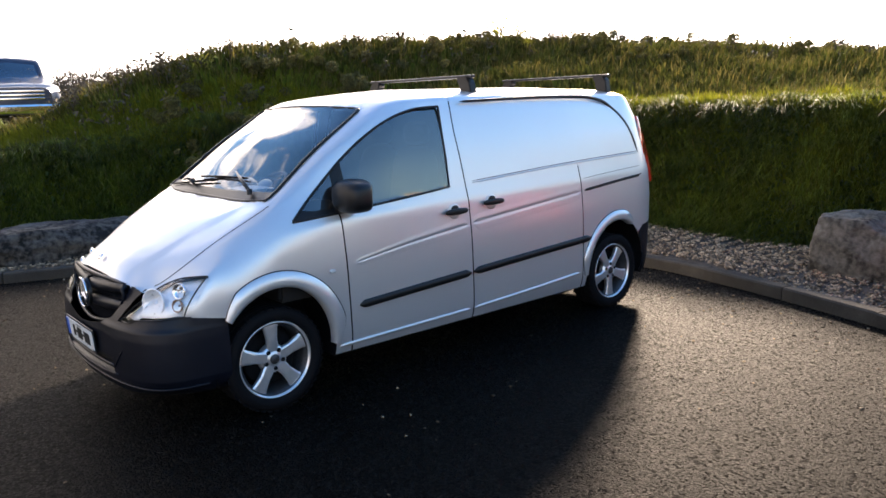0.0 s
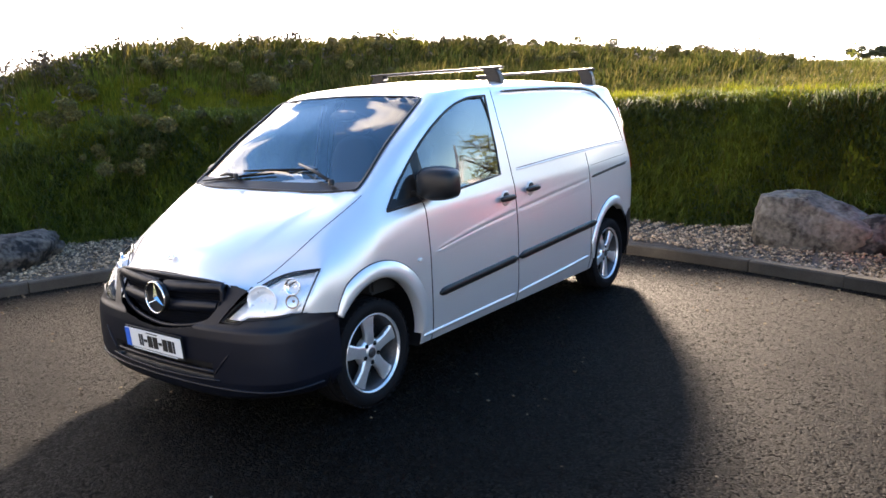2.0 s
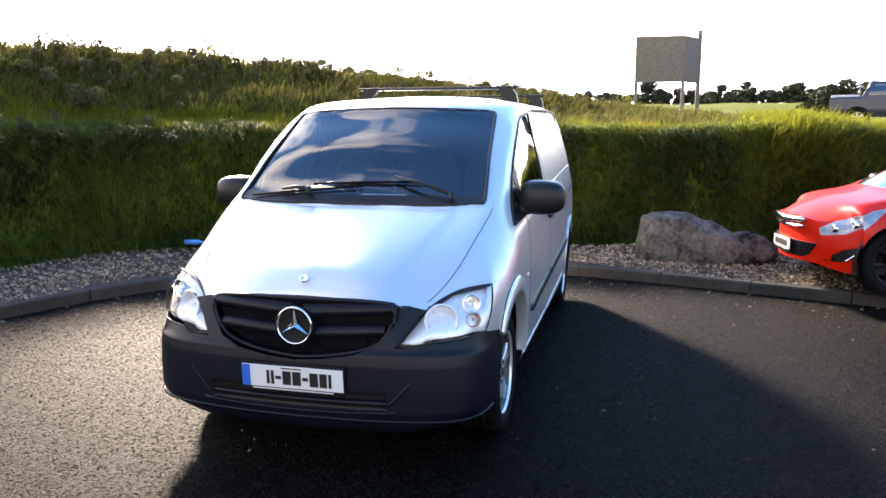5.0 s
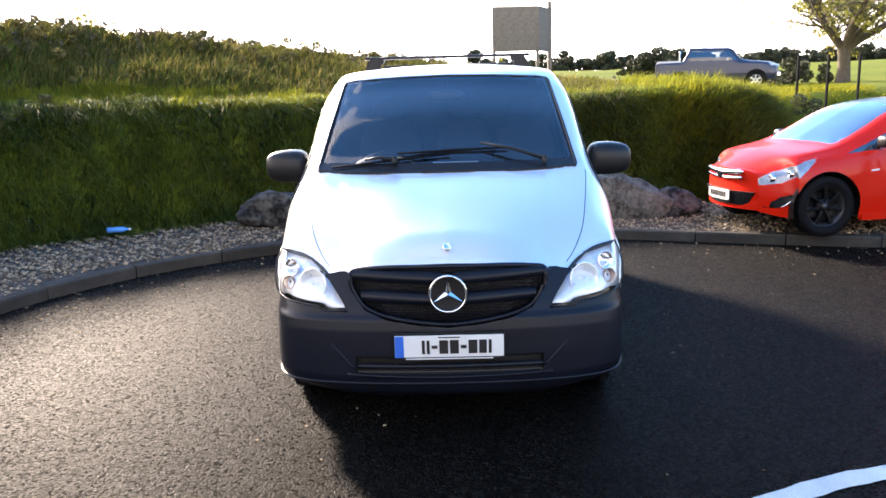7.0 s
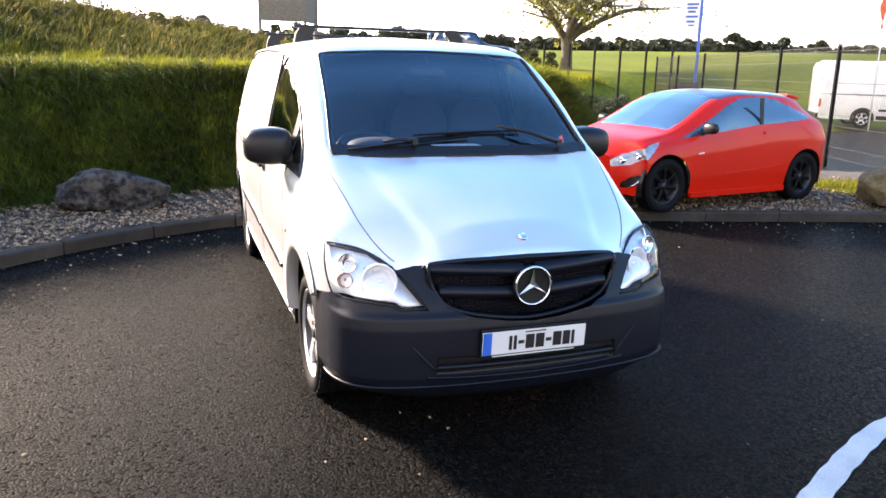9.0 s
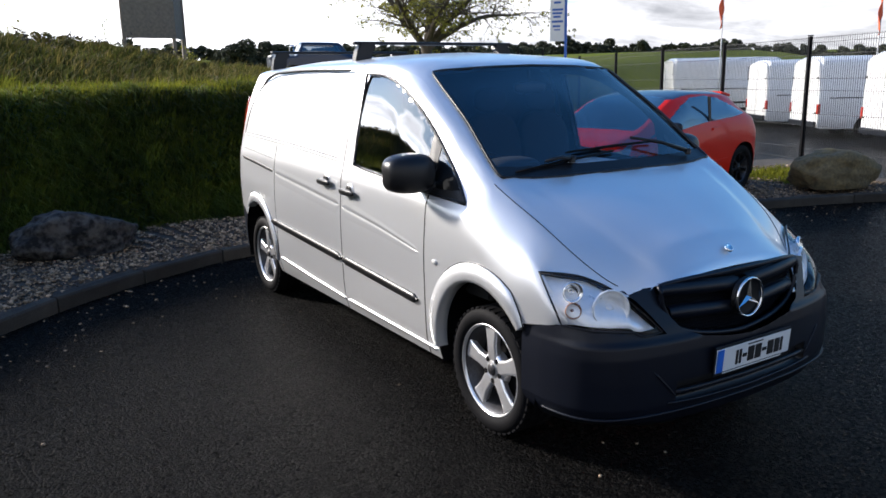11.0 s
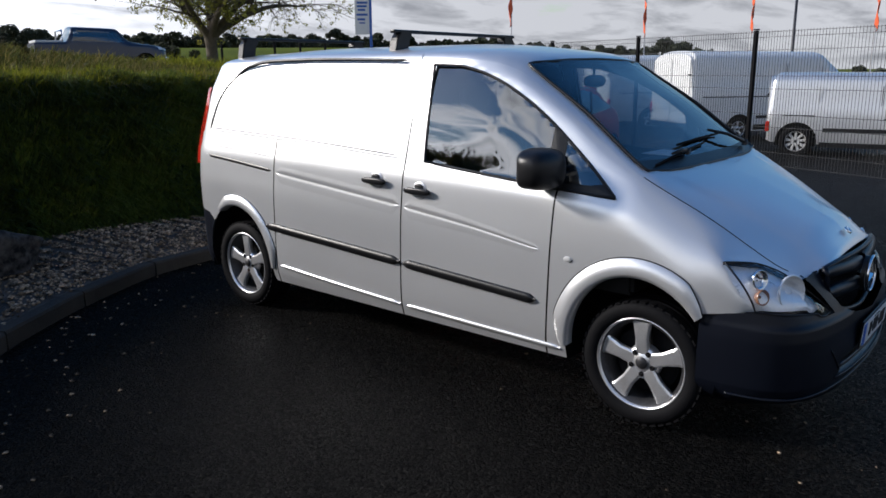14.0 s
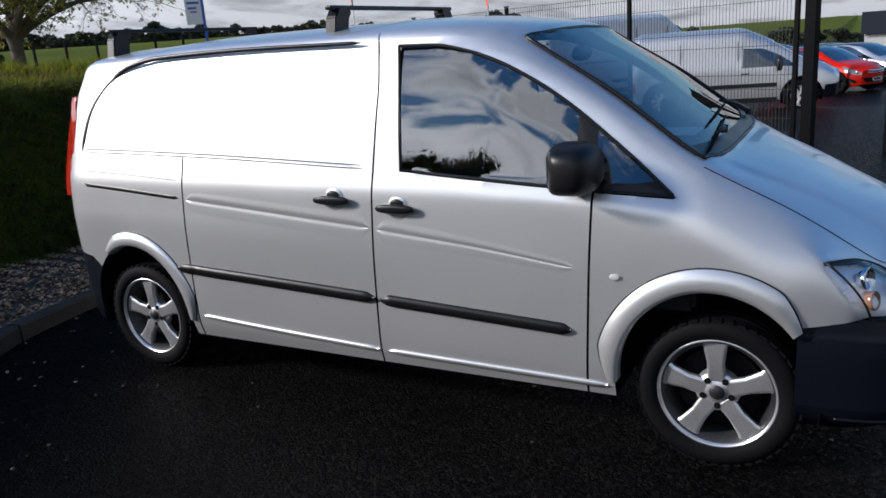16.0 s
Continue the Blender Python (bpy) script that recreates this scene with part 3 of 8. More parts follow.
def scatter_mesh(name, templates, place, mat, label, category, smooth=False):
    """Joins many small transformed copies into one mesh. place: rows of (template, x, y, z, sx, sy, sz, turn, tilt)."""
    V, F, base = [], [], 0
    for row in place:
        vs, fs = templates[int(row[0])]
        c, s = math.cos(row[7]), math.sin(row[7])
        ct, st = math.cos(row[8]), math.sin(row[8])
        p = vs * np.array(row[4:7])
        p = np.stack([p[:, 0], p[:, 1] * ct - p[:, 2] * st, p[:, 1] * st + p[:, 2] * ct], 1)
        p = np.stack([p[:, 0] * c - p[:, 1] * s, p[:, 0] * s + p[:, 1] * c, p[:, 2]], 1) + np.array(row[1:4])
        V.append(p)
        F.append(fs + base)
        base += len(vs)
    V, F = np.concatenate(V), np.concatenate(F)
    me = bpy.data.meshes.new(name)
    me.vertices.add(len(V))
    me.vertices.foreach_set("co", V.ravel())
    k = F.shape[1]
    me.loops.add(F.size)
    me.loops.foreach_set("vertex_index", F.ravel())
    me.polygons.add(len(F))
    me.polygons.foreach_set("loop_start", np.arange(0, F.size, k))
    me.polygons.foreach_set("loop_total", np.full(len(F), k))
    if smooth:
        me.polygons.foreach_set("use_smooth", np.ones(len(F), bool))
    me.update(calc_edges=True)
    me.validate()
    me.materials.append(mat)
    return tagged(new(name, me), label, category, kind="stuff")


def build_gravel():
    r = np.random.RandomState(5)
    tpl = [stone_template(r) for _ in range(6)]
    rows = []
    n = len(KERB_LINE)
    lo, hi = 70, n - 4
    while len(rows) < 34000:
        k = r.randint(lo, hi)
        a = strip_point(KERB_LINE, k, 0.13)
        d = np.hypot(BANK_LINE[:, 0] - a[0], BANK_LINE[:, 1] - a[1]).min()
        w = min(d + 0.15, 3.2)
        off = 0.15 + (w - 0.15) * r.uniform(0, 1)
        p = strip_point(KERB_LINE, k, off) + r.uniform(-0.06, 0.06, 2)
        s = r.choice([0.008, 0.011, 0.015, 0.021], p=[0.3, 0.4, 0.22, 0.08]) * r.uniform(0.8, 1.3)
        z = 0.095 + 0.03 * math.sin(p[0] * 2.1) * math.sin(p[1] * 1.7) + 0.028 * off / max(w, 0.5)
        rows.append((r.randint(6), p[0], p[1], z - 0.004, s * r.uniform(0.8, 1.5), s, s * r.uniform(0.5, 0.9), r.uniform(0, 6.28), r.uniform(-0.4, 0.4)))
    scatter_mesh("gravel", tpl, rows, GRAVEL, "loose brown, grey and cream gravel stones", "gravel")


build_gravel()


def build_grit():
    """Stray chippings and leaves on the tarmac."""
    r = np.random.RandomState(11)
    tpl = [stone_template(r) for _ in range(4)]
    rows = []
    for _ in range(500):
        k = r.randint(80, len(KERB_LINE) - 4)
        p = strip_point(KERB_LINE, k, -abs(r.normal(0, 0.5)) - 0.03)
        s = r.uniform(0.005, 0.014)
        rows.append((r.randint(4), p[0], p[1], YARD + 0.3 * s, s * 1.3, s, s * 0.6, r.uniform(0, 6.28), 0))
    for _ in range(160):
        s = r.uniform(0.004, 0.011)
        rows.append((r.randint(4), r.uniform(-4, 5), r.uniform(-3.5, 4), YARD + 0.3 * s, s * 1.3, s, s * 0.6, r.uniform(0, 6.28), 0))
    scatter_mesh("grit", tpl, rows, GRAVEL, "scattered pale chippings on the tarmac", "grit")


build_grit()


def build_line():
    """The worn white marking on the tarmac."""
    pts = spline([(0.2, -2.02), (0.84, -1.70), (1.28, -1.47), (1.75, -1.27), (2.25, -1.17), (3.0, -1.12), (4.2, -1.15)], 50)
    V, F = [], []
    for k in range(len(pts)):
        for off in (-0.055, 0.055):
            p = strip_point(pts, k, off * (1 + 0.08 * math.sin(k * 2.3)))
            V.append((p[0], p[1], YARD + 0.004))
    for k in range(len(pts) - 1):
        F.append((2 * k, 2 * k + 2, 2 * k + 3, 2 * k + 1))
    ob = mesh_object("road_marking", V, F, WHITELINE)
    tagged(ob, "worn white painted line curving over the tarmac", "road marking", kind="structure")


build_line()


# ---- boulders ----
def boulder(name, label, mat, at, size, turn, seed, tilt=0.0, chop=(), lump=0.20):
    bm = bmesh.new()
    bmesh.ops.create_icosphere(bm, subdivisions=5, radius=1.0)
    noise.seed_set(seed)
    off = Vector((seed * 3.1, seed * 1.7, seed * 0.9))
    for v in bm.verts:
        p = v.co.copy()
        for nrm, h in chop:
            q = p.dot(Vector(nrm).normalized())
            if q > h:
                p -= Vector(nrm).normalized() * (q - h) * 0.9
        d = noise.fractal(p * 1.1 + off, 0.9, 2.1, 4) * lump + noise.ridged_multi_fractal(p * 2.6 + off, 0.9, 2.0, 4, 1.0, 2.0) * 0.035
        d += noise.noise(p * 9 + off) * 0.018
        p = p + p.normalized() * d
        v.co = Vector((p.x * size[0], p.y * size[1], max(p.z, -0.45) * size[2]))
    ob = part(name, bm, mat, smooth=True)
    ob.matrix_world = pose(at[0], at[1], at[2], tilt, 0, turn)
    return tagged(ob, label, "boulder")


boulder("boulder", "large pale grey boulder with a square flat face", ROCKGREY, (2.14, 5.45, 0.27), (0.66, 0.44, 0.50), -6, 2, 0, [((-1, -0.2, 0.12), 0.74), ((0.08, -1, 0.18), 0.62), ((0.62, 0, 1), 0.52), ((-0.12, 0, 1), 0.66)], 0.11)
boulder("boulder", "smaller dark boulder leaning beside a pale one", ROCKDARK, (2.80, 5.36, 0.19), (0.32, 0.30, 0.24), -15, 7, 0, [((0.2, -1, 0.5), 0.6)])
boulder("boulder", "dark layered boulder with pale veins on the gravel", ROCKDARK, (-2.12, 5.15, 0.27), (0.56, 0.38, 0.30), 12, 5, 0, [((0.6, 0, 1), 0.65), ((0, -1, 0.2), 0.7)])
boulder("boulder", "long grey fissured boulder below the grass bank", ROCKDARK, (-5.15, 0.35, 0.22), (0.45, 1.0, 0.31), 8, 9, 0, [((0, 0, 1), 0.7)])
boulder("boulder", "brown mossy boulder at the end of the gravel bed", MOSSROCK, (7.35, 3.25, 0.30), (0.62, 0.40, 0.36), -20, 13, 0, [((0.7, 0, 1), 0.7)])


# ---- grass on the bank, the plateau and the mound ----
def blades(name, count, region, length, width, mat, label, seed, droop, lift=0.0, category="grass", keep=None):
    """Curved blades rooted on the ground in a stretch of the plan. region: x0, x1, y0, y1, nearest and farthest from the bank's foot."""
    r = np.random.RandomState(seed)
    x0, x1, y0, y1, d0, d1 = region
    P = []
    have = 0
    while have < count:
        px, py = r.uniform(x0, x1, count * 3), r.uniform(y0, y1, count * 3)
        d = on_grid("d", px, py)
        k = (d > d0) & (d < d1)
        if keep is not None:
            k &= keep(px, py, d, r)
        P.append(np.stack([px[k], py[k], d[k]], 1))
        have += k.sum()
    P = np.concatenate(P)[:count]
    px, py, d = P.T
    pz = on_grid("z", px, py)
    e = 0.05
    gx, gy = (on_grid("z", px + e, py) - pz) / e, (on_grid("z", px, py + e) - pz) / e
    N = np.stack([-gx, -gy, np.ones(count)], 1)
    N /= np.linalg.norm(N, axis=1)[:, None]
    clump = 0.6 + 0.4 * lumps(px, py, 0.5, seed + 1) + 0.35 * lumps(px, py, 1.3, seed + 2)
    L = length * r.uniform(0.55, 1.25, count) * np.clip(clump + 0.35, 0.45, 1.6)
    a = r.uniform(0, 6.28, count)
    side = np.stack([np.cos(a), np.sin(a), np.zeros(count)], 1)
    lean = np.stack([-np.sin(a), np.cos(a), np.zeros(count)], 1) * r.uniform(0.1, 0.8, count)[:, None] + np.array([0.12, -0.1, 0])
    up = N * 0.6 + np.array([0, 0, 0.75])
    up /= np.linalg.norm(up, axis=1)[:, None]
    D = up + lean * 0.6
    D /= np.linalg.norm(D, axis=1)[:, None]
    root = np.stack([px, py, pz - 0.02 + lift], 1)
    w = (width * r.uniform(0.6, 1.3, count))[:, None]
    mid = root + D * (L * 0.55)[:, None]
    out = N * np.array([1, 1, 0]) + lean * 0.8
    tip = mid + (D * 0.45 + out * 0.45)* L[:, None] + np.array([0, 0, -1.0]) * (L * droop * r.uniform(0.5, 1.4, count))[:, None]
    V = np.stack([root - side * w, root + side * w, mid - side * w * 0.8, mid + side * w * 0.8, tip], 1).reshape(-1, 3)
    base = np.arange(count)[:, None] * 5
    T = (base[:, :, None] + np.array([[0, 1, 3], [0, 3, 2], [2, 3, 4]])[None]).reshape(-1, 3)
    me = bpy.data.meshes.new(name)
    me.vertices.add(len(V))
    me.vertices.foreach_set("co", V.ravel())
    me.loops.add(T.size)
    me.loops.foreach_set("vertex_index", T.ravel())
    me.polygons.add(len(T))
    me.polygons.foreach_set("loop_start", np.arange(0, T.size, 3))
    me.polygons.foreach_set("loop_total", np.full(len(T), 3))
    me.polygons.foreach_set("use_smooth", np.ones(len(T), bool))
    me.update(calc_edges=True)
    me.materials.append(mat)
    return tagged(new(name, me), label, category, kind="stuff")


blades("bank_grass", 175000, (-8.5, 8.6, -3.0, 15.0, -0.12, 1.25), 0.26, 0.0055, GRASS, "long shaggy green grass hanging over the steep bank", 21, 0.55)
# lit and shaded grass differ by colour: bright along the top, dark on the mound
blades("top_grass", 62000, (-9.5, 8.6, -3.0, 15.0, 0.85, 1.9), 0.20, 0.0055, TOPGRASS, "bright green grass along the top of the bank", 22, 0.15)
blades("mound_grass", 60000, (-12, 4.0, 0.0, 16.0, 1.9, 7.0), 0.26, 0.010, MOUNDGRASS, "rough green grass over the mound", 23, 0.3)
blades("bank_end_grass", 70000, (2.6, 9.5, 5.0, 16.0, -0.1, 3.5), 0.25, 0.0075, GRASS, "long green grass over the sloping end of the bank", 28, 0.4)
blades("bank_end_tufts", 36000, (3.2, 9.5, 5.5, 16.0, 0.1, 3.5), 0.42, 0.009, TOPGRASS, "bright ragged tufts over the end of the bank", 29, 0.3)
blades("dry_grass", 26000, (-12, 5.0, 0.0, 16.0, 1.8, 7.0), 0.28, 0.007, DRYGRASS, "straw-coloured seeding grass among the green", 24, 0.2)
blades("meadow_grass", 40000, (2.5, 16.0, 9.0, 28.0, 1.0, 14.0), 0.22, 0.012, TOPGRASS, "yellow-green meadow grass behind the bank", 25, 0.15)

blades("bank_weeds", 9000, (-8.0, 6.5, -3.0, 11.0, -0.10, 1.2), 0.13, 0.021, LEAF, "broad-leaved weeds among the grass of the bank", 26, 0.5, lift=0.05, keep=lambda x, y, d, r: lumps(x, y, 1.1, 77) + 0.25 * (x > 0.5) > 0.18)
blades("bank_straw", 5000, (-8.5, 6.5, -3.0, 11.0, 0.1, 1.5), 0.34, 0.004, DRYGRASS, "thin straw stalks in the bank", 27, 0.6)


# ---- the silver panel van; its nose looks along -y, the front axle lies on y = 0 ----
van = thing("panel_van", "silver panel van with charcoal bumpers and black roof bars", "van")


def char_line(*keys):
    """A character line of the body: keys of (y, half width, height)."""
    return np.array(keys, float)


LINES = [
    char_line((-.70, .515, .60), (-.60, .675, .60), (-.50, .853, .58), (-.36, .898, .45), (-.2, .90, .235), (3.8, .895, .235)),
    char_line((-.70, .515, .64), (-.60, .675, .63), (-.50, .853, .62), (-.36, .898, .56), (-.2, .912, .33), (.5, .925, .33), (3.8, .925, .34)),
    char_line((-.70, .513, .66), (-.60, .672, .65), (-.50, .853, .64), (-.36, .898, .64), (-.2, .925, .57), (.5, .940, .55), (3.8, .940, .58)),
    char_line((-.70, .510, .69), (-.60, .668, .67), (-.50, .852, .655), (-.36, .897, .72), (-.2, .930, .74), (.1, .942, .79), (.5, .948, .80), (3.8, .948, .88)),
    char_line((-.70, .507, .71), (-.60, .660, .69), (-.50, .848, .672), (-.36, .893, .78), (-.2, .921, .82), (.085, .938, .92), (.5, .943, .955), (3.8, .943, .99)),
    char_line((-.70, .500, .735), (-.60, .650, .705), (-.50, .835, .69), (-.36, .885, .825), (-.2, .902, .885), (-.03, .916, .965), (.085, .924, 1.01), (.3, .932, 1.04),
              (.5, .935, 1.06), (1.0, .938, 1.07), (3.8, .936, 1.10)),
    char_line((-.70, .490, .755), (-.60, .630, .72), (-.50, .800, .72), (-.36, .865, .867), (-.2, .868, .945), (-.03, .885, 1.03), (.085, .893, 1.08), (.3, .90, 1.115),
              (.5, .905, 1.14), (1.2, .915, 1.18), (3.8, .912, 1.22)),
    char_line((-.70, .480, .77), (-.60, .605, .735), (-.50, .740, .765), (-.36, .810, .90), (-.2, .820, 1.0), (-.03, .845, 1.085), (.085, .855, 1.14), (.3, .850, 1.22),
              (.5, .840, 1.33), (.7, .845, 1.40), (1.0, .855, 1.45), (3.8, .855, 1.47)),
    char_line((-.70, .470, .785), (-.60, .575, .765), (-.50, .665, .825), (-.36, .740, .935), (-.2, .770, 1.04), (-.03, .800, 1.125), (.085, .810, 1.19), (.3, .805, 1.31),
              (.5, .790, 1.45), (.7, .780, 1.575), (.885, .770, 1.67), (1.2, .770, 1.72), (3.8, .775, 1.72)),
    char_line((-.70, .455, .80), (-.60, .550, .79), (-.50, .615, .86), (-.36, .675, .965), (-.2, .715, 1.06), (-.03, .750, 1.155), (.085, .762, 1.216), (.3, .742, 1.36),
              (.5, .722, 1.49), (.7, .700, 1.62), (.885, .685, 1.735), (1.0, .700, 1.77), (1.2, .725, 1.79), (1.6, .730, 1.797), (3.8, .735, 1.80)),
    char_line((-.70, .40, .815), (-.60, .44, .87), (-.50, .48, .925), (-.36, .52, 1.015), (-.2, .55, 1.095), (.0, .55, 1.187), (.085, .55, 1.240), (.3, .55, 1.39),
              (.5, .55, 1.525), (.7, .545, 1.655), (.885, .54, 1.775), (1.0, .55, 1.805), (1.2, .55, 1.825), (1.6, .55, 1.838), (3.8, .55, 1.838)),
    char_line((-.70, .24, .83), (-.685, .25, .858), (-.66, .25, .89), (-.60, .26, .928), (-.50, .27, .977), (-.36, .28, 1.047), (-.2, .28, 1.12), (.01, .28, 1.194), (.085, .28, 1.255),
              (.3, .28, 1.41), (.5, .28, 1.55), (.7, .28, 1.68), (.86, .28, 1.785), (1.0, .28, 1.815), (1.2, .28, 1.84), (1.6, .28, 1.86), (3.8, .28, 1.86)),
    char_line((-.70, 0, .835), (-.685, 0, .868), (-.66, 0, .905), (-.60, 0, .947), (-.50, 0, .99), (-.36, 0, 1.055), (-.2, 0, 1.125), (.02, 0, 1.20), (.085, 0, 1.262), (.3, 0, 1.418),
              (.5, 0, 1.56), (.7, 0, 1.69), (.85, 0, 1.785), (1.0, 0, 1.82), (1.2, 0, 1.848), (1.6, 0, 1.868), (3.8, 0, 1.868)),
]
ROWCOUNT = (4, 7, 8, 6, 5, 6, 13, 12, 6, 8, 9, 9)
GAPS = (0.49, 1.53, 2.735)


def tilt(y, z):
    """The door gaps lean back a little towards the sill."""
    return -0.05 * (z - 0.85) * step(0.15, 0.5, y) * step(3.2, 2.8, y) * step(1.9, 1.5, z)


def body_grid():
    ys = list(np.arange(-0.70, 0.10, 0.0125)) + list(np.arange(0.10, 3.45, 0.02)) + list(np.linspace(3.45, 3.78, 22))
    ys = [y for y in ys if all(abs(y - g) > 0.013 for g in GAPS)]
    for g in GAPS:
        ys += [g - 0.0105, g - 0.0065, g - 0.005, g - 0.003, g + 0.003, g + 0.005, g + 0.0065, g + 0.0105]
    ys = np.array(sorted(ys))
    cols = []
    KX = np.stack([hermite(l[:, 0], l[:, 1], ys) for l in LINES], 1)
    KZ = np.stack([hermite(l[:, 0], l[:, 2], ys) for l in LINES], 1)
    # the bonnet: one even crown between its edges
    f = step(0.06, -0.04, ys)
    for k, share in ((10, 0.76), (11, 0.40)):
        w, ze, zc = KX[:, 9], KZ[:, 9], KZ[:, 12]
        KX[:, k] += (share * w - KX[:, k]) * f
        KZ[:, k] += (zc - (zc - ze) * share**2.6 - KZ[:, k]) * f
    t = np.concatenate([np.linspace(k, k + 1, n, endpoint=False) for k, n in enumerate(ROWCOUNT)] + [[len(LINES) - 1.0]])
    X = np.stack([hermite(np.arange(len(LINES)), KX[c], t) for c in range(len(ys))])
    Z = np.stack([hermite(np.arange(len(LINES)), KZ[c], t) for c in range(len(ys))])
    Y = np.repeat(ys[:, None], len(t), 1)
    # even out the bonnet and the wings
    soft = (step(-0.70, -0.66, Y) * step(0.02, -0.05, Y))
    for _ in range(6):
        for A in (X, Z):
            B = A.copy()
            B[2:-2] = (A[:-4] + A[1:-3] + A[2:-2] + A[3:-1] + A[4:]) / 5
            C = B.copy()
            C[:, 1:-1] = (B[:, :-2] + 2 * B[:, 1:-1] + B[:, 2:]) / 4
            A += (C - A) * soft
    # the raised middle of the bonnet, edged by a crease on each side
    edge_x = np.interp(Y, [-0.66, 0.02], [0.40, 0.60])
    Z = Z + 0.009 * step(edge_x + 0.035, edge_x - 0.02, X) * step(-0.68, -0.55, Y) * step(0.06, -0.06, Y) * (np.arange(Z.shape[1]) > 70)[None]
    # grooves at the door gaps
    groove = np.zeros(len(ys))
    for g in GAPS:
        groove[np.abs(ys - g) < 0.004] = 0.009
    X = X - groove[:, None] * (Z < np.where(ys > 2, 1.24, np.where(ys < 1, 1.13, 1.80))[:, None])
    # rounded tail: corners drawn in, roof falling, top leaning forward
    q = np.clip((Y - 3.42) / 0.36, 0, 1)
    X = X * (1 - 0.035 * q**2 - 0.10 * q**6) * (1 - 0.012 * step(2.6, 3.4, Y))
    Z = Z - step(1.5, 1.8, Z) * (0.025 * step(2.6, 3.4, Y) + 0.05 * q**2 + 0.10 * q**6)
    Y = Y + tilt(Y, Z) - q * 0.13 * np.clip((Z - 0.95) / 0.85, 0, 1.2) ** 1.4
    return X, Y, Z, ys


BX, BY, BZ, COLUMNS = body_grid()
NC, NR = BX.shape


def body_x(y, z):
    """Half width of the body's side at a height."""
    c = np.clip(np.searchsorted(BY[:, 40], y), 1, NC - 1)
    side = slice(0, 60)
    o = np.argsort(BZ[c, side])
    return float(np.interp(z, BZ[c, side][o], BX[c, side][o]))


def arch_outline(yc, a, b, zc=0.33):
    pts = [(yc + a * math.cos(t), zc + b * math.sin(t)) for t in np.linspace(0, math.pi, 40)]
    return [(yc + a, -0.2)] + pts + [(yc - a, -0.2)]


FRONT_ARCH = arch_outline(0.02, 0.380, 0.422)
REAR_ARCH = arch_outline(3.20, 0.383, 0.422)
SIDE_GLASS = [tuple(p) for p in spline([(1.395, 1.735), (1.22, 1.728), (1.08, 1.70), (0.92, 1.645), (0.76, 1.565), (0.62, 1.475), (0.40, 1.30), (0.165, 1.10)], 48)] + [(0.46, 1.120), (0.90, 1.155), (1.365, 1.195)]
HALF_SCREEN = [(0, 1.210), (0.3, 1.209), (0.55, 1.212), (0.735, 1.225), (0.742, 1.24), (0.70, 1.50), (0.668, 1.715), (0.655, 1.733), (0.60, 1.742), (0.3, 1.757), (0, 1.763)]
SCREEN = HALF_SCREEN + [(-x, z) for x, z in HALF_SCREEN[-2:0:-1]]
HALF_LAMP = [(0.490, 0.620), (0.535, 0.690), (0.586, 0.757), (0.66, 0.815), (0.75, 0.853), (0.871, 0.869), (0.874, 0.80), (0.853, 0.668), (0.70, 0.650), (0.63, 0.640), (0.60, 0.625)]


def snap(outline, a, b, edge, limit=0.03):
    """Moves the points of the rim between two regions on to the outline."""
    na, nb, dist = nearest(outline, a[edge], b[edge])
    ok = dist < limit
    i = np.where(edge)[0][ok]
    a[i], b[i] = na[ok], nb[ok]


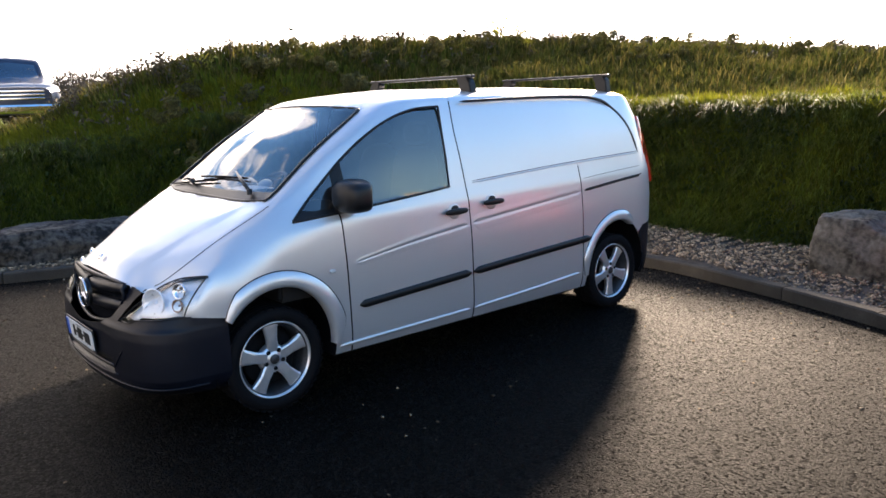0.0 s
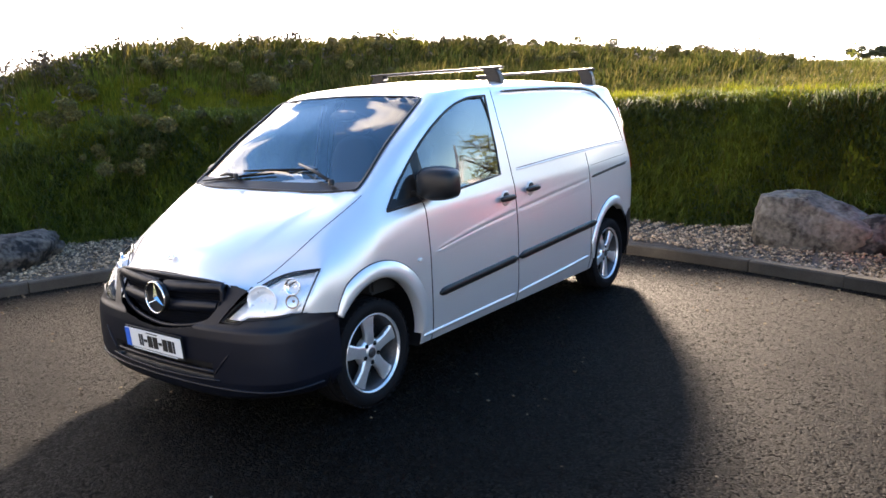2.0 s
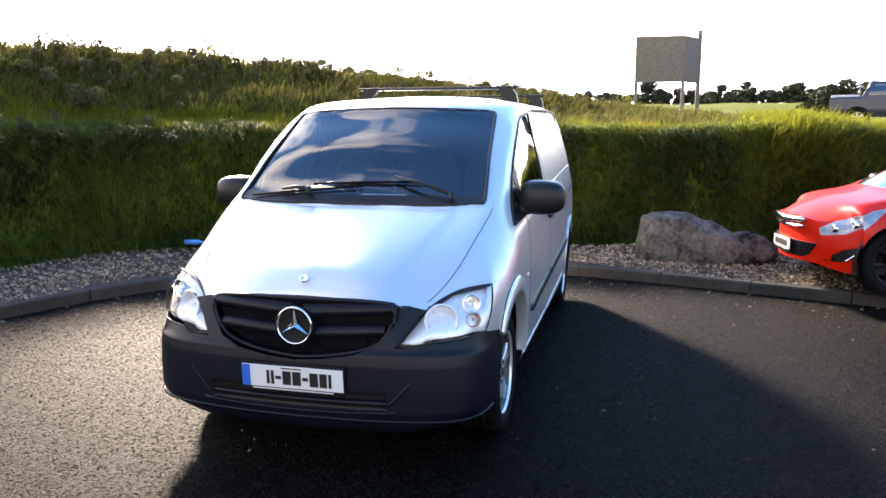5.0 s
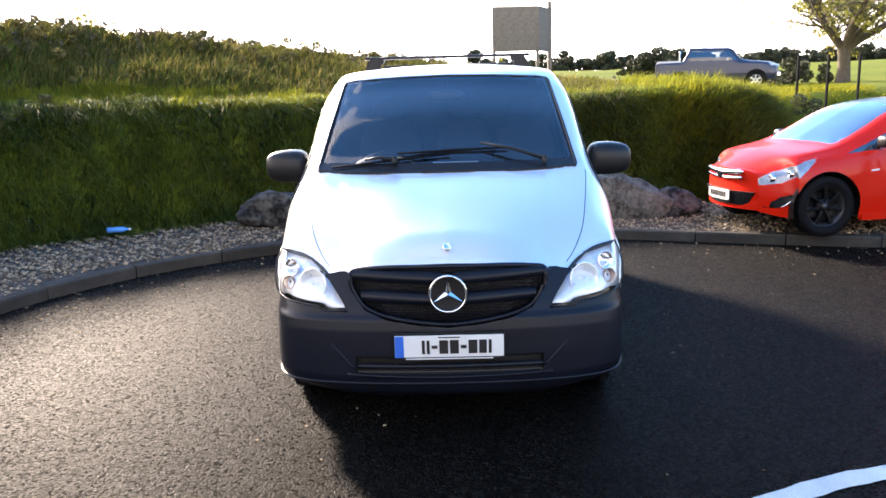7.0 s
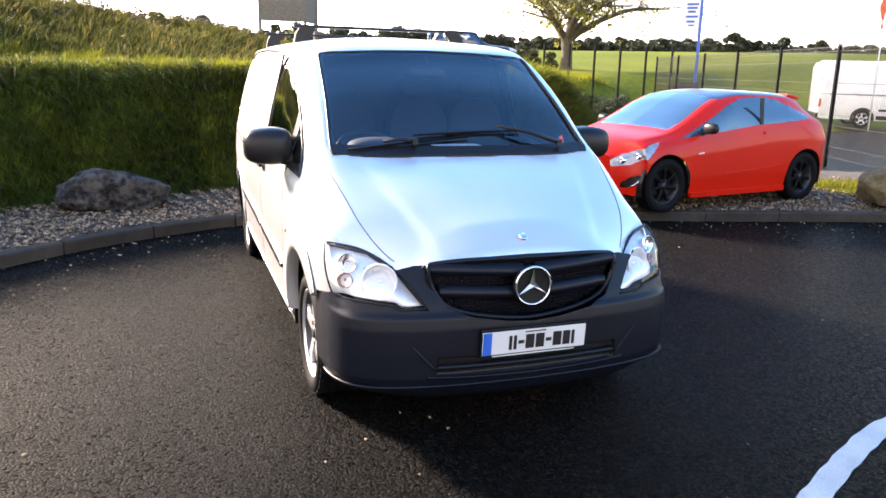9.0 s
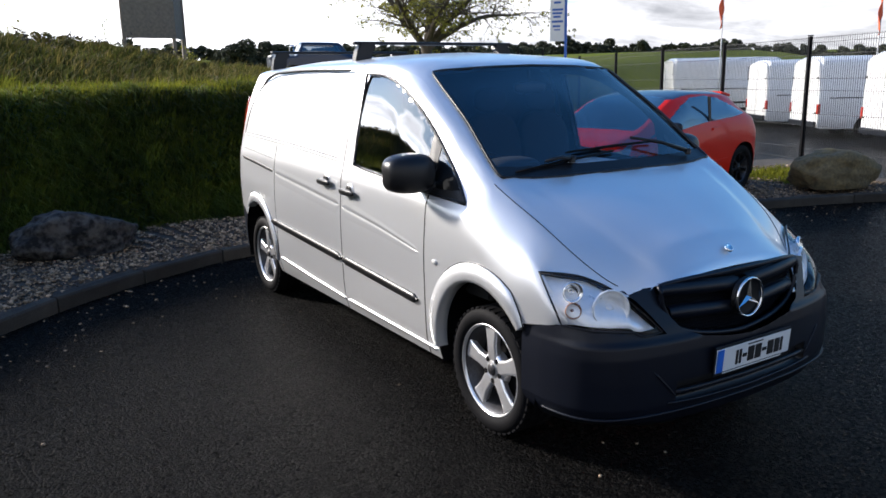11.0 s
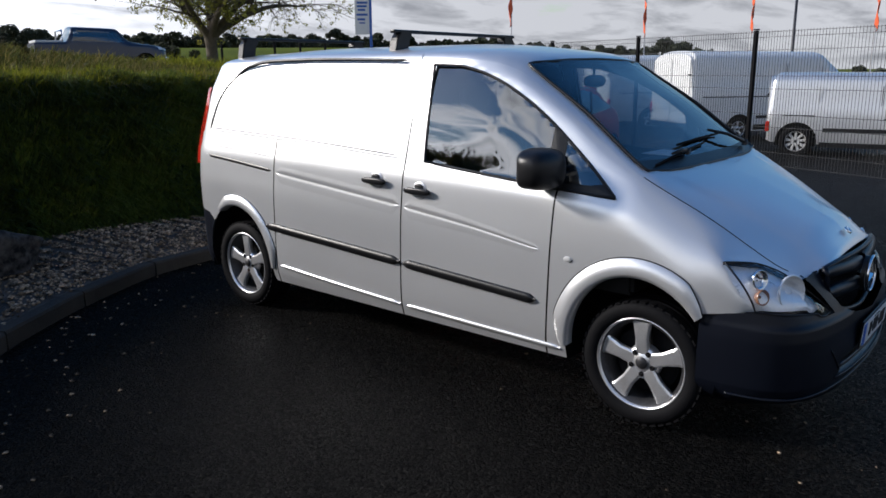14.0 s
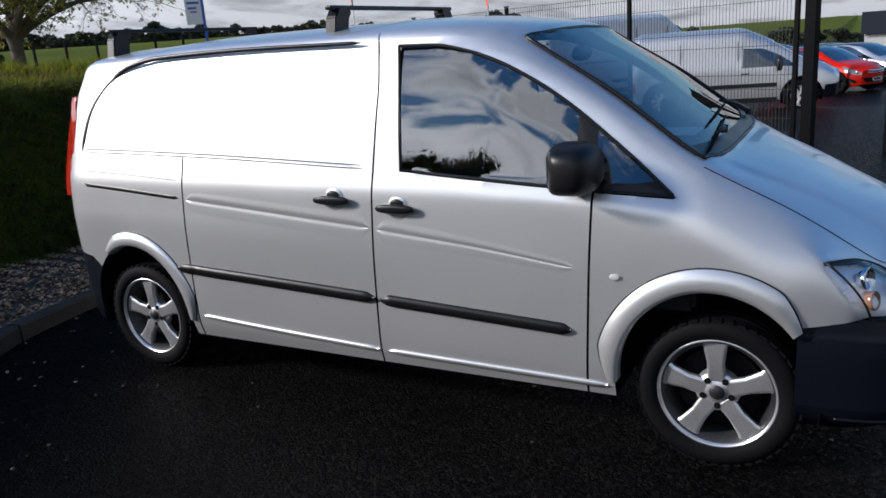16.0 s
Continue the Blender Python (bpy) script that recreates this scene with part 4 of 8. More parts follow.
def build_van_body():
    vid = np.arange(NC * NR).reshape(NC, NR)
    F = np.stack([vid[:-1, :-1], vid[1:, :-1], vid[1:, 1:], vid[:-1, 1:]], -1).reshape(-1, 4)
    x, y, z = BX.ravel().copy(), BY.ravel().copy(), BZ.ravel().copy()
    region = np.zeros(len(F), int)
    col = np.repeat(np.arange(NC - 1), NR - 1)
    row = np.tile(np.arange(NR - 1), NC - 1)
    umid = ((BY[:-1, 45] + BY[1:, 45]) / 2)[col]
    upper = row >= sum(ROWCOUNT[:9])

    def cut(outline, a, b, code, where):
        fa, fb = a[F].mean(1), b[F].mean(1)
        k = inside(outline, fa, fb) & where
        touch_in, touch_out = np.zeros(len(x), bool), np.zeros(len(x), bool)
        touch_in[F[k].ravel()] = True
        touch_out[F[~k & where].ravel()] = True
        snap(outline, a, b, touch_in & touch_out)
        region[k] = code

    side = ~upper & (y[F].mean(1) > -0.36)
    cut(FRONT_ARCH, y, z, 1, side & (z[F].mean(1) < 0.95))
    cut(REAR_ARCH, y, z, 1, side & (z[F].mean(1) < 0.95))
    cut(SIDE_GLASS, y, z, 2, ~upper & (y[F].mean(1) > 0.12) & (region == 0))
    cut(HALF_SCREEN + [(-0.05, 1.763), (-0.05, 1.21)], x, z, 3, (row >= sum(ROWCOUNT[:8])) & (y[F].mean(1) < 1.1) & (y[F].mean(1) > -0.03))
    front = y[F].mean(1) < -0.33
    ahead = y[F].mean(1) < -0.364 - 0.74 * (0.868 - z[F].mean(1))
    cut(HALF_LAMP, x, z, 4, front & ahead & (region == 0))
    # below the bumper's upper edge
    low = [(-0.80, 0.30), (-0.80, 0.655), (-0.5, 0.655), (-0.30, 0.622), (0.02, 0.615), (0.02, 0.1), (-0.80, 0.1)]
    cut(low, y, z, 1, (y[F].mean(1) < 0.0) & (region == 0) & (z[F].mean(1) < 0.70))
    cut([(-0.05, 0.45), (-0.05, 0.828), (0.25, 0.825), (0.42, 0.814), (0.478, 0.803), (0.505, 0.786), (0.588, 0.757), (0.64, 0.70), (0.9, 0.62), (0.9, 0.45)], x, z, 1, (region == 0) & (y[F].mean(1) < -0.5))
    rear_bumper = [(3.50, 0.0), (3.50, 0.60), (3.56, 0.655), (3.9, 0.70), (3.9, 0.0)]
    cut(rear_bumper, y, z, 5, (region == 0) & (y[F].mean(1) > 3.4))
    hood = (region == 0) & (row >= sum(ROWCOUNT[:8]) + 3) & (y[F].mean(1) < 0.09) & (z[F].mean(1) < 1.225)
    region[hood] = 6
    zc = z[F].mean(1)
    door = (region == 0) & (umid > GAPS[0]) & (umid < GAPS[1]) & (row < sum(ROWCOUNT[:8]) + 3)
    region[door] = 7
    slide = (region == 0) & (umid > GAPS[1]) & (umid < GAPS[2]) & (row < sum(ROWCOUNT[:8]) + 3)
    region[slide] = 8
    cmid = ((COLUMNS[:-1] + COLUMNS[1:]) / 2)[col]
    for k, g in enumerate(GAPS):
        gap = ((region == 0) | (region == 7) | (region == 8)) & (np.abs(cmid - g) < 0.0045) & (row < sum(ROWCOUNT[:8]) + 3) & (zc < (1.24 if g > 2 else 1.13 if g < 1 else 1.80))
        region[gap] = 9 + k
    V = np.stack([x, y, z], 1)

    def take(name, code, mat, label="", both=False, lift=0.0, parent=van):
        fs = F[region == code]
        used = np.unique(fs)
        remap = np.full(len(V), -1)
        remap[used] = np.arange(len(used))
        P = V[used].copy()
        made = []
        for s in (1, -1):
            Q = P * np.array([s, 1, 1])
            G = remap[fs] if s == 1 else remap[fs][:, ::-1]
            made.append((Q, G))
        if both:
            Q = np.concatenate([made[0][0], made[1][0]])
            G = np.concatenate([made[0][1], made[1][1] + len(P)])
            made = [(Q, G)]
        obs = []
        for Q, G in made:
            ob = mesh_object(name, Q.tolist(), G.tolist(), mat, parent, True, label)
            if both:
                bm = bmesh.new()
                bm.from_mesh(ob.data)
                bmesh.ops.remove_doubles(bm, verts=bm.verts, dist=0.0008)
                bm.to_mesh(ob.data)
                bm.free()
            obs.append(ob)
        return obs

    take("body", 0, SILVER, "silver painted body shell", both=True)
    take("bonnet", 6, SILVER, "silver bonnet with a round badge", both=True)
    take("front_door", 7, SILVER)
    take("sliding_door", 8, SILVER, "silver sliding door with a blank panel")
    for k in range(3):
        take("door_gap", 9 + k, POSTPAINT, "dark gap between the panels")
    take("windscreen", 3, WINDSCREEN, "clear curved windscreen", both=True)[0].visible_shadow = False
    for ob in take("side_window", 2, SIDEGLASS, "tinted side window"):
        ob.visible_shadow = False
    take("rear_bumper", 5, BUMPER, "charcoal plastic rear bumper corner")
    # dark trim inside the cab
    cab = ((region == 0) | (region == 7)) & (y[F].mean(1) > 0.16) & (umid < 1.47) & (z[F].mean(1) > 0.5)
    fs = F[cab]
    used = np.unique(fs)
    remap = np.full(len(V), -1)
    remap[used] = np.arange(len(used))
    P = V[used] * np.array([0.965, 1, 1]) - np.array([0, 0, 0.022]) * (V[used][:, 2:] > 1.3)
    for s in (1, -1):
        mesh_object("cab_lining", (P * np.array([s, 1, 1])).tolist(), remap[fs].tolist(), CABIN, van, True, "dark cab lining")
    # the tail: one flat closing panel
    tail = [(BX[-1, r], BY[-1, r], BZ[-1, r]) for r in range(0, NR, 2)]
    loop = tail + [(-a, b, c) for a, b, c in tail[::-1][1:]]
    bm = bmesh.new()
    bm.faces.new([bm.verts.new(p) for p in loop])
    part("tailgate", bm, SILVER, van, "silver tailgate")


build_van_body()


def lamp_patch(inset, push):
    """The headlight's curved face, drawn between its upper and lower edges."""
    top = spline([(.492, -.730, .622), (.535, -.668, .690), (.588, -.592, .757), (.66, -.525, .815), (.75, -.450, .853), (.872, -.364, .868)], 40)
    low = spline([(.494, -.731, .620), (.58, -.732, .620), (.625, -.718, .627), (.635, -.714, .638), (.72, -.672, .646), (.80, -.622, .654), (.870, -.515, .664)], 40)
    n = 14
    V = []
    for k in range(40):
        for j in range(n):
            t = inset + (1 - 2 * inset) * j / (n - 1)
            p = low[k] * (1 - t) + top[k] * t
            b = 4 * t * (1 - t) * min(1, k / 12)
            p = p + np.array([0.020, -0.030, 0.0]) * b + np.array([-0.4, 0.9, 0.0]) * push
            V.append(p)
    F = [(k * n + j, (k + 1) * n + j, (k + 1) * n + j + 1, k * n + j + 1) for k in range(39) for j in range(n - 1)]
    return np.array(V), F


van_lamps = []
for s in (1, -1):
    V, F = lamp_patch(0.0, 0.0)
    lens = mesh_object("headlight", V * np.array([s, 1, 1]), F if s == -1 else [f[::-1] for f in F], LAMPGLASS, van, True, "clear headlight")
    lens.visible_shadow = False
    V, F = lamp_patch(0.0, 0.055)
    mesh_object("reflector", V * np.array([s, 1, 1]), F, REFLECTOR, lens, True, "bright silvered reflector")
    van_lamps.append(lens)
    W, _ = lamp_patch(0.0, -0.004)
    rim = [W[14 * k] for k in range(40)] + [W[14 * 39 + j] for j in range(1, 14)] + [W[14 * k + 13] for k in range(38, -1, -1)]
    bm = bmesh.new()
    tube(bm, [(s * x, y, z) for x, y, z in rim] + [(s * rim[0][0], rim[0][1], rim[0][2])], 0.0045, 6, close=False)
    part("lamp_surround", bm, BLACKPLASTIC, lens, "thin dark lamp surround", True)


def side_strip(name, pts, half, thick, mat, label="", n=60, sides=(1, -1), sink=0.004, shape=None):
    """A strip that lies on the van's side along points of (y, z); half: half its height at start and end."""
    line = spline(pts, n)
    for s in sides:
        V, F = [], []
        for k, (y, z) in enumerate(line):
            d = line[min(k + 1, n - 1)] - line[max(k - 1, 0)]
            d = d / np.linalg.norm(d)
            t = k / (n - 1)
            h = half[0] + (half[1] - half[0]) * t
            taper = min(1.0, 4 * min(t, 1 - t) * n / 12 + 0.25)
            for o, out in ((-h, -sink), (-h * 0.8, thick), (h * 0.8, thick), (h, -sink)) if shape is None else [(a * h, b) for a, b in shape]:
                yy, zz = y - d[1] * o * taper, z + d[0] * o * taper
                V.append((s * (body_x(yy, zz) + out), yy, zz))
        m = 4 if shape is None else len(shape)
        for k in range(n - 1):
            for j in range(m - 1):
                a = m * k + j
                F.append((a, a + m, a + m + 1, a + 1) if s == 1 else (a, a + 1, a + m + 1, a + m))
        if shape is None:
            F += [(0, 1, 2, 3), (4 * n - 1, 4 * n - 2, 4 * n - 3, 4 * n - 4)]
        mesh_object(name, V, F, mat, van, True, label)


# a pressed fold: a short step over a long bulge, as (share of the height, how proud)
FOLD = [(-8.0, -0.0012), (-5.0, 0.0004), (-2.2, 0.0022), (-0.6, 0.0016), (0.0, -0.0006), (0.35, 0.0022), (2.5, 0.0012), (6.5, -0.0012)]


# black rubbing strips in two lengths, door creases, panel seams, a painted shade line, sill edges
side_strip("rubbing_strip", [(0.575, 0.527), (1.0, 0.550), (1.515, 0.577)], (0.028, 0.030), 0.014, BLACKPLASTIC, "black rubbing strip")
side_strip("rubbing_strip", [(1.548, 0.579), (2.2, 0.612), (2.84, 0.642)], (0.030, 0.030), 0.014, BLACKPLASTIC, "black rubbing strip")
side_strip("rail_cover", [(2.76, 1.035), (3.2, 1.07), (3.62, 1.10)], (0.014, 0.014), 0.001, BLACKPLASTIC, "dark sliding door rail")
side_strip("crease", [(0.56, 0.805), (1.0, 0.868), (1.5, 0.922)], (0.005, 0.012), 0.004, SILVER, shape=FOLD)
side_strip("crease", [(1.55, 0.928), (2.2, 0.985), (2.70, 1.027)], (0.012, 0.012), 0.004, SILVER, shape=FOLD)
side_strip("seam_or_shade_line", [(1.60, 1.762), (2.4, 1.775), (2.9, 1.768), (3.15, 1.735), (3.33, 1.65), (3.46, 1.50), (3.52, 1.34), (3.535, 1.285)], (0.009, 0.015), 0.0025, BLACKPLASTIC, "dark seam round the blank panel", 90)
side_strip("panel_edge", [(3.53, 1.283), (2.6, 1.255), (1.58, 1.205)], (0.006, 0.006), 0.005, SILVER)
# no joint here: a black strip paints the crease's shade on silver metal
side_strip("seam_or_shade_line", [(3.53, 1.294), (2.6, 1.266), (1.58, 1.216)], (0.0035, 0.0035), 0.0005, BLACKPLASTIC, "dark strip painting the crease's shade under the blank panel")
side_strip("seam_or_shade_line", [(2.76, 1.13), (3.2, 1.155), (3.60, 1.175)], (0.0022, 0.0022), 0.0005, BLACKPLASTIC, "thin seam over the rail")
side_strip("sill_edge", [(0.43, 0.285), (1.0, 0.295), (1.52, 0.305)], (0.014, 0.014), 0.008, SILVER)
side_strip("sill_edge", [(1.57, 0.306), (2.2, 0.335), (2.72, 0.365)], (0.014, 0.014), 0.008, SILVER)


def arch_flare(yc, a, b, zc, t0, t1, width):
    """The rounded lip of a wheel arch."""
    for s in (1, -1):
        V, F = [], []
        n = 48
        for k in range(n):
            t = t0 + (t1 - t0) * k / (n - 1)
            w = width * min(1, 0.35 + 5 * min(k, n - 1 - k) / n)
            for o, out in ((-0.012, -0.05), (-0.010, 0.010), (0.10, 0.016), (0.93, 0.012), (1.0, -0.004)):
                e = o if o < 0 else o * w
                y, z = yc + (a + e) * math.cos(t), zc + (b + e) * math.sin(t)
                V.append((s * (body_x(y, max(z, 0.26)) + out), y, z))
        for k in range(n - 1):
            for j in range(4):
                p = 5 * k + j
                F.append((p, p + 5, p + 6, p + 1) if s == -1 else (p, p + 1, p + 6, p + 5))
        mesh_object("arch_flare", V, F, SILVER, van, True)
        bm = bmesh.new()
        edge = [V[5 * k + 4] for k in range(n)]
        tube(bm, [(x + s * 0.0055, y, z) for x, y, z in edge], 0.0035, 5)
        part("flare_seam", bm, BLACKPLASTIC, van, "dark seam round the flare", True)


arch_flare(0.02, 0.380, 0.422, 0.33, math.pi * 0.02 - 0.1, math.pi * 0.79, 0.086)
arch_flare(3.20, 0.383, 0.422, 0.33, math.pi * 0.32, math.pi * 1.0, 0.074)


def wheel_well(yc):
    for s in (1, -1):
        bm = bmesh.new()
        n = 24
        rings = []
        for xx in (0.90, 0.55):
            rings.append([bm.verts.new((s * xx, yc + 0.40 * math.cos(t), 0.33 + 0.45 * math.sin(t))) for t in np.linspace(-0.25, math.pi + 0.25, n)])
        for k in range(n - 1):
            bm.faces.new((rings[0][k], rings[0][k + 1], rings[1][k + 1], rings[1][k]))
        bm.faces.new(rings[1])
        part("wheel_arch_liner", bm, RUBBER, van)


wheel_well(0.02)
wheel_well(3.20)


def underbody():
    bm = bmesh.new()
    box(bm, (0, 1.60, 0.245), (1.66, 2.30, 0.10), bevel=0.02)
    box(bm, (0, 0.0, 0.30), (1.0, 1.2, 0.18), bevel=0.03)
    box(bm, (0, 3.2, 0.32), (1.0, 0.9, 0.14), bevel=0.03)
    part("floor_pan", bm, BLACKPLASTIC, van, "black underbody")


underbody()


# ---- wheels ----
def star_spoke(bm, r0, r1, w0, w1, x0, x1, depth, ang, side):
    """One tapering spoke with a dished face."""
    sec = []
    for r, w, xo in ((r0, w0 * 1.1, x0), (r0 * 0.55 + r1 * 0.45, w0 * 0.98, x0 * 0.55 + x1 * 0.45 + 0.004), (r0 * 0.15 + r1 * 0.85, w1 * 0.95, x0 * 0.1 + x1 * 0.9 + 0.002), (r1, w1 * 1.35, x1)):
        ring = []
        for a, o in ((-w, 0.008), (-w * 0.72, 0.0), (w * 0.72, 0.0), (w, 0.008), (w * 0.8, depth), (-w * 0.8, depth)):
            yy, zz = a * math.cos(ang) + r * math.sin(ang) * -1, a * math.sin(ang) + r * math.cos(ang)
            ring.append(bm.verts.new((side * (xo - o), yy, zz)))
        sec.append(ring)
    for p, q in zip(sec, sec[1:]):
        for k in range(6):
            bm.faces.new((p[k], p[(k + 1) % 6], q[(k + 1) % 6], q[k]))
    bm.faces.new(sec[0])
    bm.faces.new(sec[-1])


def make_wheel(parent, at, side, radius, rim, width, spokes, mat, tyre_mat=RUBBER, bolt_recess=True, dish=0.02, w0=0.027, w1=0.037, spin=0.0):
    """A tyre with tread grooves, a spoked rim, dark bolt recesses and a cap. side: +1 or -1, the way its face looks."""
    hw = width / 2
    bm = bmesh.new()
    prof = [(-hw * 0.86, rim), (-hw * 1.0, rim + 0.018), (-hw * 1.04, (rim + radius) / 2), (-hw * 0.98, radius - 0.022), (-hw * 0.84, radius - 0.006),
            (-hw * 0.5, radius), (-hw * 0.44, radius), (-hw * 0.42, radius - 0.009), (-hw * 0.36, radius - 0.009), (-hw * 0.34, radius), (hw * 0.0 - 0.006, radius), (-0.004, radius - 0.009),
            (0.004, radius - 0.009), (0.006, radius), (hw * 0.34, radius), (hw * 0.36, radius - 0.009), (hw * 0.42, radius - 0.009), (hw * 0.44, radius), (hw * 0.5, radius), (hw * 0.84, radius - 0.006), (hw * 0.98, radius - 0.022),
            (hw * 1.04, (rim + radius) / 2), (hw * 1.0, rim + 0.018), (hw * 0.86, rim)]
    lathe(bm, prof, 56)
    wheel = part("wheel", bm, tyre_mat, parent, "black tyre", True)
    wheel.location = at
    # shoulder lugs
    bm = bmesh.new()
    for k in range(44):
        t = 2 * math.pi * k / 44
        for sx in (1, -1):
            m = Matrix.Rotation(t + 0.07 * (sx > 0), 4, "X") @ Matrix.Translation((sx * hw * 0.72, 0, radius - 0.005))
            v = box(bm, (0, 0, 0), (hw * 0.40, 0.028, 0.009))
            bmesh.ops.transform(bm, matrix=m, verts=v)
    tagged(part("tread", bm, tyre_mat, wheel), kind="stuff")
    bm = bmesh.new()
    prof = [(hw * 0.84, rim + 0.004), (hw * 0.90, rim + 0.002), (hw * 0.90, rim - 0.004), (hw * 0.78, rim - 0.010), (hw * 0.60, rim - 0.030), (-hw * 0.7, rim - 0.036)]
    lathe(bm, [(side * a, r) for a, r in prof[:4]], 64)
    part("rim", bm, mat, wheel, smooth=True)
    # barrel metal darkened to paint the shade between the spokes
    bm = bmesh.new()
    lathe(bm, [(side * a, r) for a, r in prof[3:]], 64)
    part("rim_barrel", bm, BARRELGREY, wheel, smooth=True)
    face = hw * 0.80
    for k in range(spokes):
        bm = bmesh.new()
        star_spoke(bm, 0.045, rim - 0.012, w0, w1, face - dish, face - 0.010, 0.040, spin + 2 * math.pi * k / spokes, side)
        g = [e for e in bm.edges]
        bmesh.ops.bevel(bm, geom=g, offset=0.003, segments=1, affect="EDGES")
        part("spoke", bm, mat, wheel)
    bm = bmesh.new()
    lathe(bm, [(side * (face - dish + 0.004), 0.002), (side * (face - dish + 0.004), 0.026), (side * (face - dish), 0.032), (side * (face - dish - 0.003), 0.078), (side * (face - dish - 0.02), 0.088), (side * (face - dish - 0.05), 0.09)], 32)
    hub = part("hub", bm, mat, wheel, smooth=True)
    bm = bmesh.new()
    lathe(bm, [(side * (face - dish + 0.010), 0.001), (side * (face - dish + 0.009), 0.026), (side * (face - dish + 0.003), 0.031)], 24)
    part("centre_cap", bm, BARRELGREY, hub, "dark grey centre cap", True)
    if bolt_recess:
        # black discs paint the dark of the bolt recesses on the hub
        for k in range(5):
            t = spin + 2 * math.pi * (k + 0.5) / 5
            bm = bmesh.new()
            lathe(bm, [(side * (face - dish + 0.003), 0.001), (side * (face - dish + 0.003), 0.013), (side * (face - dish - 0.012), 0.015)], 14, at=(0, -math.sin(t) * 0.058, math.cos(t) * 0.058))
            part("bolt_recess", bm, RUBBER, wheel)
    # brake disc and an added closing plate, black for the shade behind the spokes
    bm = bmesh.new()
    lathe(bm, [(side * 0.01, 0.002), (side * 0.01, rim * 0.72), (side * -0.01, rim * 0.72)], 32)
    part("brake_disc", bm, RUBBER, wheel)
    bm = bmesh.new()
    lathe(bm, [(-side * hw * 0.5, 0.001), (-side * hw * 0.5, rim - 0.03)], 32)
    part("shade_plate", bm, RUBBER, wheel)
    return wheel


for yy in (0.0, 3.2):
    for s in (1, -1):
        make_wheel(van, (s * 0.785, yy, YARD + 0.316), s, 0.318, 0.231, 0.225, 5, ALLOY, spin=0.6 if s > 0 and yy > 1 else 0.05 * s, w0=0.036, w1=0.050, dish=0.012)


# ---- the van's front: bumper, grille, plate, lamps ----
BUMPER_PLAN = [(.905, -.285), (.903, -.40), (.893, -.50), (.868, -.59), (.82, -.665), (.73, -.725), (.56, -.775), (.3, -.808), (0, -.82)]
GRILLE = [(0, 0.829), (0.25, 0.826), (0.42, 0.815), (0.476, 0.802), (0.480, 0.755), (0.455, 0.690), (0.405, 0.625), (0.30, 0.583), (0.15, 0.557), (0, 0.545)]
INTAKE = (0.46, 0.302, 0.402)


